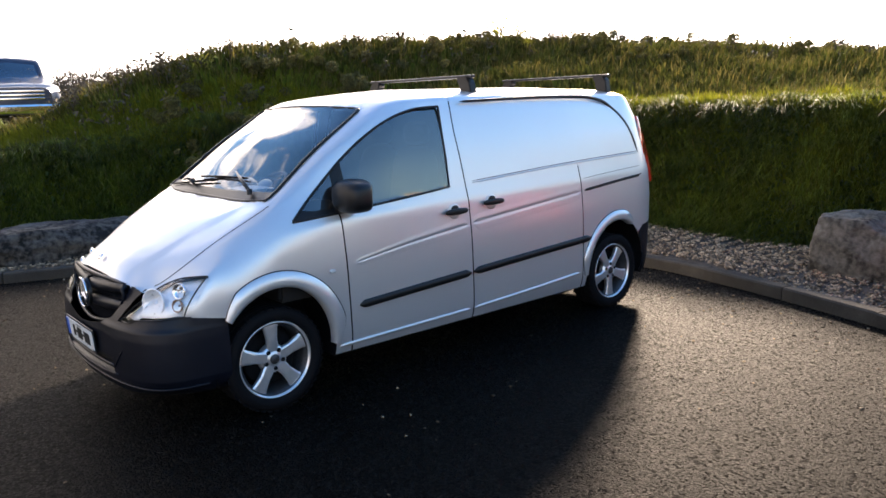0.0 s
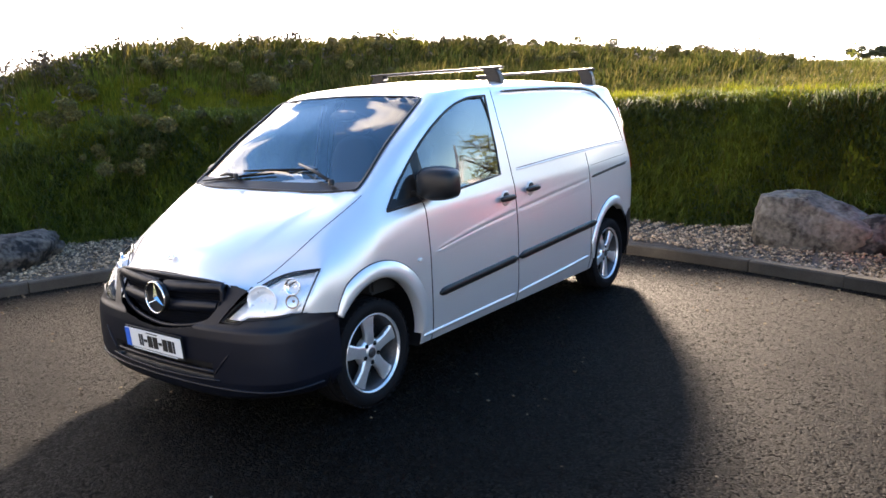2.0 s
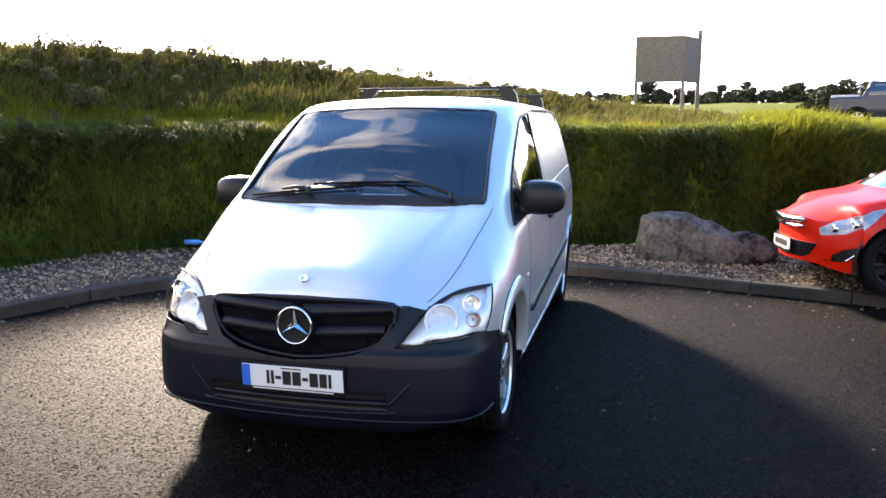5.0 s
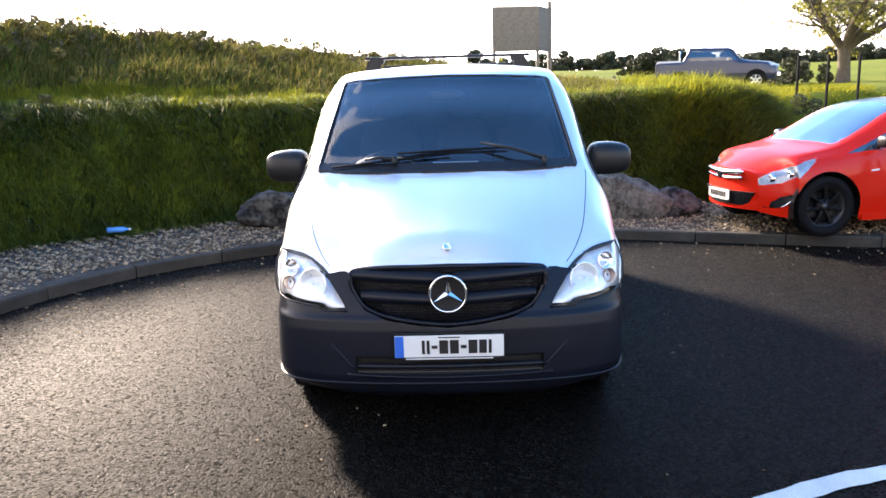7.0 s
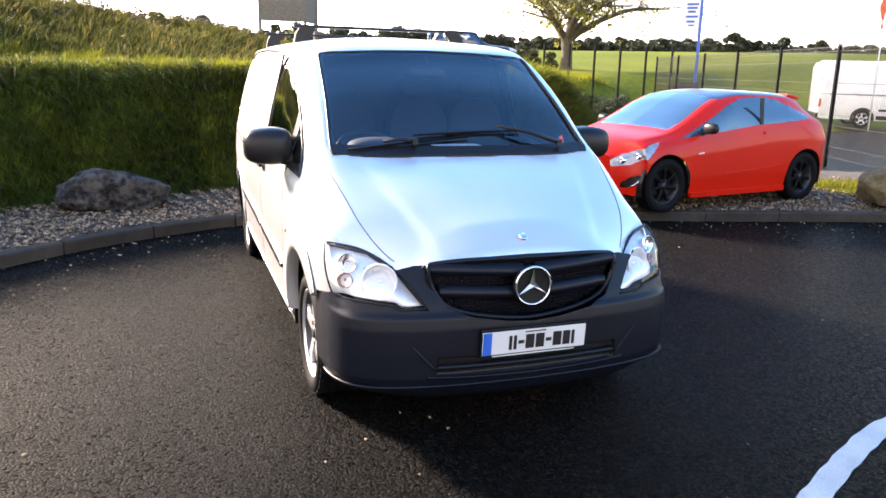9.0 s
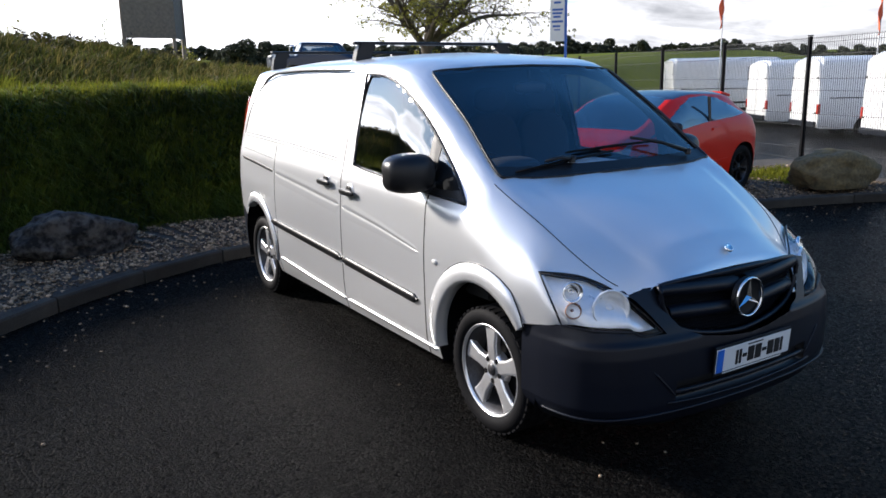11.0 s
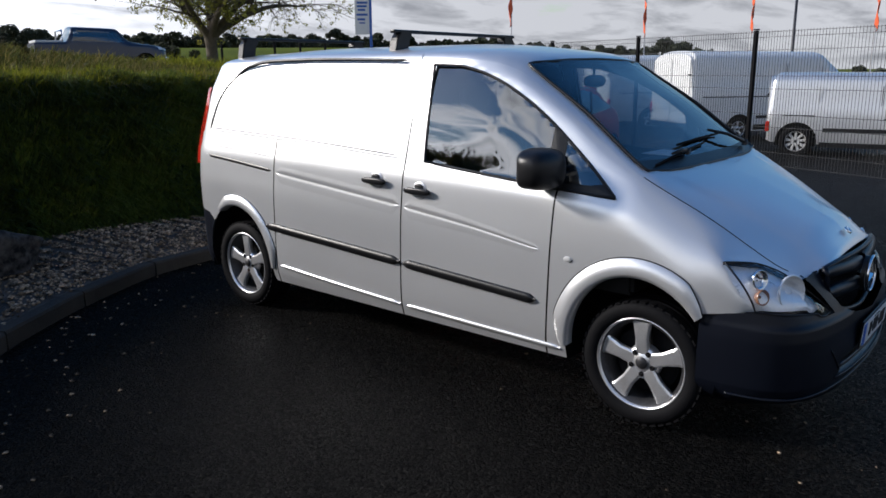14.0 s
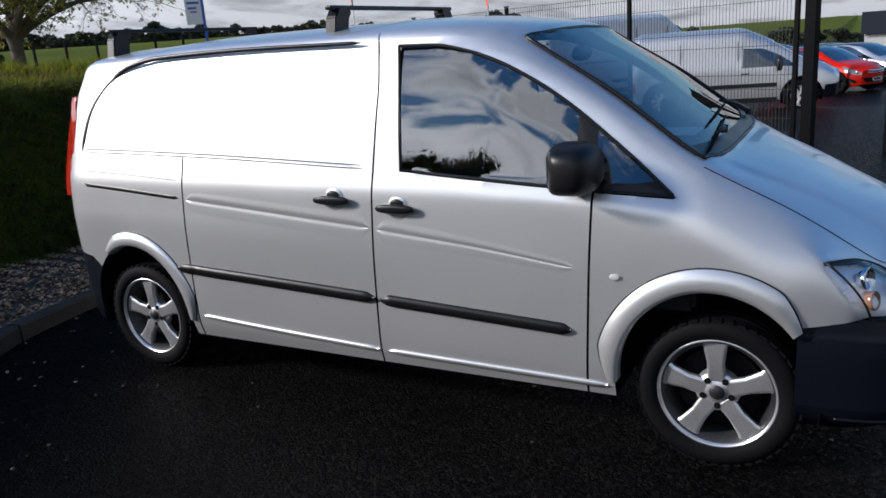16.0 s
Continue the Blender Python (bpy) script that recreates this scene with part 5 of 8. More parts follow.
def build_bumper():
    plan = spline(BUMPER_PLAN, 110)
    levels = np.array([0.17, 0.19, 0.215, 0.25, 0.30, 0.42, 0.53, 0.585, 0.60, 0.64, 0.70, 0.80])
    sx = np.array([0.93, 0.955, 0.975, 0.99, 1.0, 1.0, 0.998, 0.994, 0.99, 0.985, 0.975, 0.955])
    dy = np.array([0.10, 0.06, 0.03, 0.012, 0.002, 0, 0.003, 0.012, 0.028, 0.045, 0.075, 0.125])
    zs = np.concatenate([np.linspace(0.17, 0.30, 12), np.arange(0.31, 0.80, 0.0105), [0.80]])
    SX, DY = np.interp(zs, levels, sx), np.interp(zs, levels, dy)
    X = plan[:, :1] * SX[None]
    Y = plan[:, 1:] + DY[None] * np.clip((-plan[:, 1:] - 0.28) / 0.35, 0, 1)
    Z = np.repeat(zs[None], len(plan), 0)
    # the lower edge climbs towards the corners
    Z = Z + 0.035 * step(0.45, 0.85, plan[:, :1]) * step(0.36, 0.20, zs)[None]
    vid = np.arange(X.size).reshape(X.shape)
    F = np.stack([vid[:-1, :-1], vid[:-1, 1:], vid[1:, 1:], vid[1:, :-1]], -1).reshape(-1, 4)
    x, y, z = X.ravel().copy(), Y.ravel().copy(), Z.ravel().copy()
    region = np.zeros(len(F), int)

    def cut(outline, a, b, code, where):
        fa, fb = a[F].mean(1), b[F].mean(1)
        k = inside(outline, fa, fb) & where
        t_in, t_out = np.zeros(len(x), bool), np.zeros(len(x), bool)
        t_in[F[k].ravel()] = True
        t_out[F[~k & where].ravel()] = True
        snap(outline, a, b, t_in & t_out)
        region[k] = code

    closed = GRILLE + [(-0.05, 0.545), (-0.05, 0.829)]
    cut(closed, x, z, 1, region == 0)
    lamp = [(0.485, 0.615), (0.535, 0.690), (0.586, 0.757), (0.66, 0.815), (0.80, 0.95), (0.98, 0.95), (0.98, 0.658), (0.853, 0.661), (0.70, 0.643), (0.63, 0.633), (0.60, 0.618)]
    cut(lamp, x, z, 1, region == 0)
    over = [(-0.05, 0.829), (0.42, 0.818), (0.476, 0.81), (0.61, 0.782), (0.7, 0.9), (-0.05, 0.9)]
    cut(over, x, z, 1, region == 0)
    cut([(-0.48, 0.70), (-0.48, 0.652), (-0.40, 0.640), (-0.29, 0.620), (-0.1, 0.61), (-0.1, 0.9), (-0.48, 0.9)], y, z, 1, (region == 0) & (x[F].mean(1) > 0.8))
    fx, fz = x[F].mean(1), z[F].mean(1)
    slot = (region == 0) & (fx < INTAKE[0]) & (fz > INTAKE[1]) & (fz < INTAKE[2])
    region[slot] = 2
    V = np.stack([x, y, z], 1)
    for code, name, mat, push, label in ((0, "front_bumper", BUMPER, 0, "charcoal plastic front bumper"), (2, "air_intake", BLACKPLASTIC, 0.035, "black lower air intake")):
        fs = F[region == code]
        used = np.unique(fs)
        remap = np.full(len(V), -1)
        remap[used] = np.arange(len(used))
        P = V[used].copy()
        if push:
            rim = np.zeros(len(V), bool)
            rim[F[region == 0].ravel()] = True
            P[:, 1] += push * np.where(rim[used], 0, 1)
        Q = np.concatenate([P, P * np.array([-1, 1, 1])])
        G = np.concatenate([remap[fs], remap[fs][:, ::-1] + len(P)])
        ob = mesh_object(name, Q.tolist(), G.tolist(), mat, van, True, label)
        bm = bmesh.new()
        bm.from_mesh(ob.data)
        bmesh.ops.remove_doubles(bm, verts=bm.verts, dist=0.0006)
        bmesh.ops.recalc_face_normals(bm, faces=bm.faces)
        bm.to_mesh(ob.data)
        bm.free()
    bm = bmesh.new()
    lip = [(px * 0.992 * s, py + 0.004 * min(1, max(0, (-py - 0.28) / 0.35)), 0.268) for s, rows in ((1, plan), (-1, plan[::-1])) for px, py in rows if py < -0.42]
    tube(bm, lip, 0.007, 6)
    part("bumper_lip", bm, BUMPER, van, "rounded lower edge of the bumper", True)
    def face(a, zz, out):
        """A place just off the bumper's skin."""
        py = float(np.interp(abs(a), plan[::-1, 0][:90], plan[::-1, 1][:90]))
        return (a, py + float(np.interp(zz, levels, dy)) - out, zz)
    for s in (1, -1):
        bm = bmesh.new()
        tube(bm, [face(s * (0.575 - 0.115 * q), 0.465 - 0.125 * q, 0.001) for q in np.linspace(0, 1, 8)], [0.002] + [0.006] * 6 + [0.004], 6)
        part("bumper_crease", bm, BUMPER, van, smooth=True)
    for zz, half, out, thick in ((0.352, 0.455, -0.012, 0.013), (0.300, 0.50, 0.002, 0.006)):
        bm = bmesh.new()
        tube(bm, [face(a, zz + 0.05 * a * a * (zz < 0.31), out) for a in np.linspace(-half, half, 24)], thick, 6)
        part("intake_trim", bm, BUMPER, van, "thin grey trim line", True)


build_bumper()


def grille_y(x):
    return -0.752 + 0.24 * x * x


def build_grille():
    # dark well behind
    half = [(x * 0.99, z) for x, z in GRILLE]
    loop = half + [(-x, z) for x, z in half[::-1][1:-1]]
    bm = bmesh.new()
    front = [bm.verts.new((x, grille_y(x) + 0.05, z)) for x, z in loop]
    bm.faces.new(front)
    grille = part("grille", bm, BLACKPLASTIC, van, "charcoal grille with two broad slats")
    bm = bmesh.new()
    ring = spline([(x, z) for x, z in loop] + [loop[0]], 120)
    tube(bm, [(x, grille_y(x) - 0.004 + (0.02 if z > 0.79 else 0), z) for x, z in ring], 0.012, 8, close=False)
    part("grille_frame", bm, BUMPER, grille, smooth=True)
    for z0, reach, hh in ((0.782, 0.470, 0.031), (0.678, 0.425, 0.032)):
        for s in (1, -1):
            bm = bmesh.new()
            n = 16
            rows = []
            for k in range(n):
                x = 0.03 + (reach - 0.03) * k / (n - 1)
                z = z0 - 0.016 + 0.05 * x
                y = grille_y(x)
                h = hh * (1 if k < n - 2 else 0.85)
                rows.append([bm.verts.new((s * x, y + o, z + q)) for o, q in ((0.03, -h), (-0.004, -h * 0.8), (-0.010, 0.0), (0.004, h * 0.9), (0.03, h))])
            for a, b in zip(rows, rows[1:]):
                for k in range(4):
                    bm.faces.new((a[k], a[k + 1], b[k + 1], b[k]))
            part("slat", bm, BUMPER, grille, smooth=True)
    # honeycomb between the slats
    bm = bmesh.new()
    cell = 0.017
    poly = np.array([(x * 0.97, z) for x, z in loop])
    for r in range(18):
        z = 0.555 + r * cell * 0.87
        for c in range(-28, 29):
            x = c * cell + (r % 2) * cell / 2
            if abs(x) < 0.47 and inside(poly, np.array([x]), np.array([z]))[0]:
                pts = [(x + cell * 0.5 * math.sin(t), z + cell * 0.5 * math.cos(t)) for t in np.linspace(0, 2 * math.pi, 7)[:-1]]
                inn = [(x + cell * 0.36 * math.sin(t), z + cell * 0.36 * math.cos(t)) for t in np.linspace(0, 2 * math.pi, 7)[:-1]]
                y = grille_y(x) + 0.028
                A = [bm.verts.new((a, y, b)) for a, b in pts]
                B = [bm.verts.new((a, y, b)) for a, b in inn]
                C = [bm.verts.new((a, y + 0.018, b)) for a, b in inn]
                for k in range(6):
                    q = (k + 1) % 6
                    bm.faces.new((A[k], A[q], B[q], B[k]))
                    bm.faces.new((B[k], B[q], C[q], C[k]))
    tagged(part("honeycomb", bm, BUMPER, grille), kind="stuff")
    # round emblem: a plain ring with three arms
    c = Vector((0, -0.792, 0.706))
    bm = bmesh.new()
    lathe(bm, [(c.y + 0.016, 0.001), (c.y + 0.012, 0.086), (c.y + 0.03, 0.09)], 40, "y", (0, 0, c.z))
    emblem = part("emblem", bm, BLACKPLASTIC, grille, "chrome three-armed ring emblem")
    bm = bmesh.new()
    prof = [(c.y + 0.008 * math.cos(t), 0.088 + 0.006 * math.sin(t)) for t in np.linspace(0, 2 * math.pi, 9)[:-1]]
    lathe(bm, prof, 48, "y", (0, 0, c.z), closed=True)
    ring_ob = part("ring", bm, CHROME, van, "chrome emblem ring", True)
    ring_ob.parent = grille
    bm = bmesh.new()
    hub = bm.verts.new((0, c.y - 0.012, c.z))
    outer, inner = [], []
    for k in range(3):
        t = math.pi / 2 + k * 2 * math.pi / 3
        outer.append(bm.verts.new((0.086 * math.cos(t), c.y, c.z + 0.086 * math.sin(t))))
        u = t + math.pi / 3
        inner.append(bm.verts.new((0.017 * math.cos(u), c.y + 0.004, c.z + 0.017 * math.sin(u))))
    for k in range(3):
        bm.faces.new((hub, outer[k], inner[k]))
        bm.faces.new((hub, inner[k], outer[(k + 1) % 3]))
    part("emblem_arms", bm, CHROME, grille)
    # round badge on the bonnet
    bm = bmesh.new()
    lathe(bm, [(0.0, 0.001), (0.0, 0.013), (-0.003, 0.015), (-0.003, 0.020), (0.006, 0.022)], 28, "y")
    badge = part("bonnet_badge", bm, CHROME, van, "small round chrome badge", True)
    badge.matrix_local = pose(0, -0.668, 0.913, -48, 0, 0)


build_grille()


def build_plate(parent, at, tilt_x, width=0.52, height_z=0.11, blue=True, turn=0):
    """A white number plate; its characters are plain bars."""
    bm = bmesh.new()
    box(bm, (0, 0.004, -0.004), (width + 0.012, 0.008, height_z + 0.03), bevel=0.002)
    holder = part("plate_holder", bm, BLACKPLASTIC, parent)
    holder.matrix_local = pose(*at, tilt_x, 0, turn)
    bm = bmesh.new()
    box(bm, (0, -0.003, 0), (width, 0.004, height_z), bevel=0.001, segments=1)
    part("number_plate", bm, PLATEWHITE, holder, "white number plate with dark bars")
    if blue:
        bm = bmesh.new()
        box(bm, (-width / 2 + 0.022, -0.0065, 0), (0.042, 0.003, height_z - 0.003))
        part("blue_band", bm, PLATEBLUE, holder)
    x = -width / 2 + (0.13 if blue else 0.04)
    for w in ((0.014, 0.014, 0.028, 0.042, 0.042, 0.028, 0.042, 0.036, 0.014) if blue else (0.04,) * 7):
        tall = 0.016 if w == 0.028 else height_z * 0.62
        bm = bmesh.new()
        box(bm, (x + w / 2, -0.0065, -0.003), (w, 0.003, tall))
        part("plate_bar", bm, INK, holder)
        x += w + 0.009
    for z, w, m in ((-height_z / 2 - 0.009, width * 0.8, PLATEWHITE), (height_z / 2 - 0.010, width * 0.2, INK)):
        bm = bmesh.new()
        box(bm, (0, -0.0065 if z > 0 else -0.002, z), (w, 0.003, 0.005))
        part("plate_bar", bm, m, holder)


build_plate(van, (0, -0.832, 0.462), 4)


def lamp_inside(s, lens):
    """Round lamps, chrome rims and the indicator inside one headlight."""
    for (x, y, z), r, mat in (((0.672, -0.612, 0.722), 0.078, REFLECTOR), ((0.795, -0.508, 0.792), 0.042, CHROME), ((0.812, -0.532, 0.718), 0.034, AMBER)):
        bm = bmesh.new()
        lathe(bm, [(0.0, r * 1.02), (-0.012, r * 1.08), (-0.016, r), (0.012, r * 0.8), (0.045, r * 0.30), (0.03, r * 0.24), (0.005, r * 0.22), (0.0, 0.001)], 28, "y")
        ob = part("lamp", bm, mat, lens, smooth=True)
        ob.matrix_local = pose(s * x, y + 0.012, z, -8, 0, s * 24)
    bm = bmesh.new()
    tube(bm, [(s * a, b + 0.012, c) for a, b, c in ((0.50, -0.712, 0.632), (0.585, -0.592, 0.748), (0.70, -0.485, 0.828), (0.862, -0.37, 0.858))], 0.008, 6)
    part("lamp_trim", bm, BLACKPLASTIC, lens, smooth=True)


for k in (0, 1):
    lamp_inside((1, -1)[k], van_lamps[k])


# ---- mirrors, handles, wipers, seals, roof bars, tail lamps ----
def superbox(bm, c, s, p=3.2, seg=28, rings=18, shape=None):
    """A rounded block."""
    def f(w, e):
        return math.copysign(abs(w) ** e, w)
    grid = []
    for i in range(rings + 1):
        v = -math.pi / 2 + math.pi * i / rings
        row = []
        for j in range(seg):
            u = 2 * math.pi * j / seg
            q = Vector((f(math.cos(v), 2 / p) * f(math.cos(u), 2 / p), f(math.cos(v), 2 / p) * f(math.sin(u), 2 / p), f(math.sin(v), 2 / p)))
            if shape:
                q = shape(q)
            row.append(bm.verts.new((c[0] + q.x * s[0] / 2, c[1] + q.y * s[1] / 2, c[2] + q.z * s[2] / 2)))
        grid.append(row)
    for i in range(rings):
        for j in range(seg):
            k = (j + 1) % seg
            bm.faces.new((grid[i][j], grid[i][k], grid[i + 1][k], grid[i + 1][j]))
    bmesh.ops.remove_doubles(bm, verts=bm.verts, dist=1e-5)


for s in (1, -1):
    bm = bmesh.new()
    superbox(bm, (0, 0, 0), (0.265, 0.20, 0.205), 3.6, shape=lambda q: Vector((q.x, q.y * (1 - 0.25 * max(0, q.x * s)) - 0.15 * (1 - q.z * q.z), q.z * (1 - 0.12 * max(0, q.x * s)))))
    mirror = part("door_mirror", bm, BLACKPLASTIC, van, "black plastic door mirror", True)
    mirror.location = (s * 1.012, 0.535, 1.225)
    bm = bmesh.new()
    box(bm, (0, 0.070, 0.0), (0.15, 0.006, 0.13), bevel=0.002)
    part("mirror_glass", bm, CHROME, mirror, "mirror glass")
    bm = bmesh.new()
    box(bm, (-s * 0.115, -0.03, -0.07), (0.12, 0.11, 0.06), bevel=0.02)
    part("mirror_arm", bm, BLACKPLASTIC, mirror)
    # black pillar between the door glass and the quarter light
    bm = bmesh.new()
    strip = [(0.555, 1.125), (0.555, 1.43), (0.53, 1.415), (0.475, 1.37), (0.468, 1.118)]
    V = [(s * (body_x(y, z) + 0.004), y, z) for y, z in strip]
    W = [(s * (body_x(y, z) - 0.03), y, z) for y, z in strip]
    a = [bm.verts.new(p) for p in V]
    b = [bm.verts.new(p) for p in W]
    bm.faces.new(a)
    bm.faces.new(b[::-1])
    for k in range(5):
        bm.faces.new((a[k], a[(k + 1) % 5], b[(k + 1) % 5], b[k]))
    part("window_pillar", bm, BLACKPLASTIC, van)
    bm = bmesh.new()
    tri = [(0.46, 1.122), (0.165, 1.100), (0.30, 1.215), (0.46, 1.155)]
    a = [bm.verts.new((s * (body_x(y, z) + 0.003), y, z)) for y, z in ((0.46, 1.118), (0.155, 1.096), (0.235, 1.160), (0.30, 1.150), (0.46, 1.150))]
    bm.faces.new(a)
    part("quarter_light_edge", bm, BLACKPLASTIC, van)
    # seal round the glass
    bm = bmesh.new()
    ring = SIDE_GLASS + [SIDE_GLASS[0]]
    pts = []
    for (y0, z0), (y1, z1) in zip(ring, ring[1:]):
        for q in np.linspace(0, 1, 3, endpoint=False):
            y, z = y0 + (y1 - y0) * q, z0 + (z1 - z0) * q
            pts.append((s * (body_x(y, z) + 0.001), y, z))
    tube(bm, pts + [pts[0]], 0.0085, 6, close=False)
    part("window_seal", bm, BLACKPLASTIC, van, "black window seal", True)
    for hy, hz in ((1.385, 1.027), (1.735, 1.057)):
        bm = bmesh.new()
        xx = body_x(hy, hz)
        superbox(bm, (s * (xx + 0.026), hy, hz), (0.030, 0.205, 0.042), 2.8, 16, 10)
        handle = part("door_handle", bm, BLACKPLASTIC, van, "black door handle", True)
        bm = bmesh.new()
        superbox(bm, (s * (xx + 0.002), hy - 0.005, hz), (0.012, 0.105, 0.105), 2.2, 20, 10)
        part("handle_cup", bm, SILVER, handle, smooth=True)
        bm = bmesh.new()
        superbox(bm, (s * (xx + 0.010), hy - 0.005, hz + 0.018), (0.014, 0.07, 0.05), 2.2, 16, 8)
        part("handle_recess", bm, BLACKPLASTIC, handle, smooth=True)
    bm = bmesh.new()
    superbox(bm, (s * (body_x(0.385, 0.778) + 0.004), 0.385, 0.778), (0.014, 0.046, 0.026), 2.2, 16, 8)
    part("side_repeater", bm, PALE, van, "clear side indicator", True)
    # tail lamp wrapping the rear corner
    n = 20
    V, F = [], []
    for k in range(n):
        z = 1.015 + 0.57 * k / (n - 1)
        yb = 3.775 - 0.13 * max(0, (z - 0.95) / 0.85) ** 1.4
        w = 0.11 * min(1, 0.6 + 0.6 * math.sin(math.pi * k / (n - 1)))
        for q in range(5):
            y = yb - w + w * q / 4 * 0.98
            V.append((s * (body_x(min(y, 3.69), z) + (0.002, 0.009, 0.011, 0.010, 0.004)[q]), y, z))
        V.append((s * (body_x(yb - w, z) - 0.20), yb + 0.012, z))
    for k in range(n - 1):
        for j in range(5):
            a = 6 * k + j
            F.append((a, a + 1, a + 7, a + 6) if s == 1 else (a, a + 6, a + 7, a + 1))
    mesh_object("tail_lamp", V, F, REDLENS, van, True, "tall red tail lamp")


def roof_z(x, y):
    c = min(int(np.searchsorted(BY[:, -1], y)), NC - 1)
    o = np.argsort(BX[c, 70:])
    return float(np.interp(abs(x), BX[c, 70:][o], BZ[c, 70:][o]))


def roof_bar(y):
    bm = bmesh.new()
    box(bm, (0, y, 1.940), (1.29, 0.040, 0.022), bevel=0.008)
    bar = part("roof_bar", bm, BLACKPLASTIC, van, "black square roof bar")
    for s in (1, -1):
        bm = bmesh.new()
        z = roof_z(0.575, y)
        outline = [(-0.045, z - 0.01 - 1.945), (0.075, roof_z(0.64, y) - 0.012 - 1.945), (0.055, -0.045), (0.02, -0.002), (-0.075, -0.004), (-0.085, -0.03), (-0.05, -0.05)]
        prism(bm, [(s * (0.575 + a), 1.94 + b) for a, b in outline], "y", y - 0.032, y + 0.032)
        bmesh.ops.bevel(bm, geom=list(bm.edges), offset=0.006, segments=2, affect="EDGES")
        part("bar_foot", bm, BLACKPLASTIC, bar)


roof_bar(1.86)
roof_bar(3.44)


def screen_point(x, z):
    """A place on the windscreen at a width and a height."""
    cs = [c for c in range(NC) if -0.03 < BY[c, -1] < 1.05]
    zz = [float(np.interp(abs(x), BX[c, 70:][::-1], BZ[c, 70:][::-1])) for c in cs]
    return Vector((x, float(np.interp(z, np.maximum.accumulate(zz), [BY[c, -1] for c in cs])), z))


def build_screen_fittings():
    bm = bmesh.new()
    pts = []
    ring = SCREEN + [SCREEN[0]]
    for (x0, z0), (x1, z1) in zip(ring, ring[1:]):
        for q in np.linspace(0, 1, 8, endpoint=False):
            pts.append(screen_point(x0 + (x1 - x0) * q, z0 + (z1 - z0) * q) + Vector((0, -0.001, 0.001)))
    tube(bm, pts + [pts[0]], 0.009, 6, close=False)
    part("screen_seal", bm, BLACKPLASTIC, van, "black windscreen seal", True)
    # black cowl under the wipers
    V, F = [], []
    n = 40
    for k in range(n):
        x = -0.74 + 1.48 * k / (n - 1)
        for z in (1.211, 1.255):
            p = screen_point(x * (1 if z < 1.23 else 0.985), z + 0.012 * (abs(x) / 0.74) ** 4)
            V.append((p.x, p.y - 0.003, p.z + 0.003))
    for k in range(n - 1):
        F.append((2 * k, 2 * k + 2, 2 * k + 3, 2 * k + 1))
    mesh_object("cowl", V, F, BLACKPLASTIC, van, True, "black scuttle panel")
    for pivot, elbow, a, b in (((0.56, 1.245), (0.20, 1.335), (-0.29, 1.300), (0.36, 1.318)), ((-0.30, 1.262), (-0.47, 1.258), (-0.66, 1.232), (0.02, 1.292))):
        P = [screen_point(*q) + Vector((0, -0.022, 0.026)) for q in (pivot, elbow, a, b)]
        bm = bmesh.new()
        tube(bm, [P[0], P[0] * 0.5 + P[1] * 0.5 + Vector((0, -0.008, 0.012)), P[1]], [0.013, 0.010, 0.007], 8)
        wiper = part("wiper", bm, BLACKPLASTIC, van, "black windscreen wiper", True)
        bm = bmesh.new()
        lo = Vector((0, 0.012, -0.014))
        tube(bm, [P[2] + lo, P[2] * 0.5 + P[3] * 0.5 + lo * 0.8, P[3] + lo], [0.006, 0.009, 0.006], 6)
        part("wiper_blade", bm, RUBBER, wiper, smooth=True)
        bm = bmesh.new()
        lathe(bm, [(-0.02, 0.016), (0.012, 0.018), (0.016, 0.001)], 14, "z", tuple(P[0]))
        part("wiper_pivot", bm, BLACKPLASTIC, wiper, smooth=True)


build_screen_fittings()


def bonnet_seams():
    r = sum(ROWCOUNT[:8]) + 3
    for s in (1, -1):
        pts = [(s * BX[c, r], BY[c, r], BZ[c, r] + 0.0005) for c in range(NC) if -0.575 < BY[c, r] < 0.085]
        bm = bmesh.new()
        tube(bm, pts, 0.0024, 5)
        part("bonnet_seam", bm, BLACKPLASTIC, van, "dark panel gap", True)


bonnet_seams()


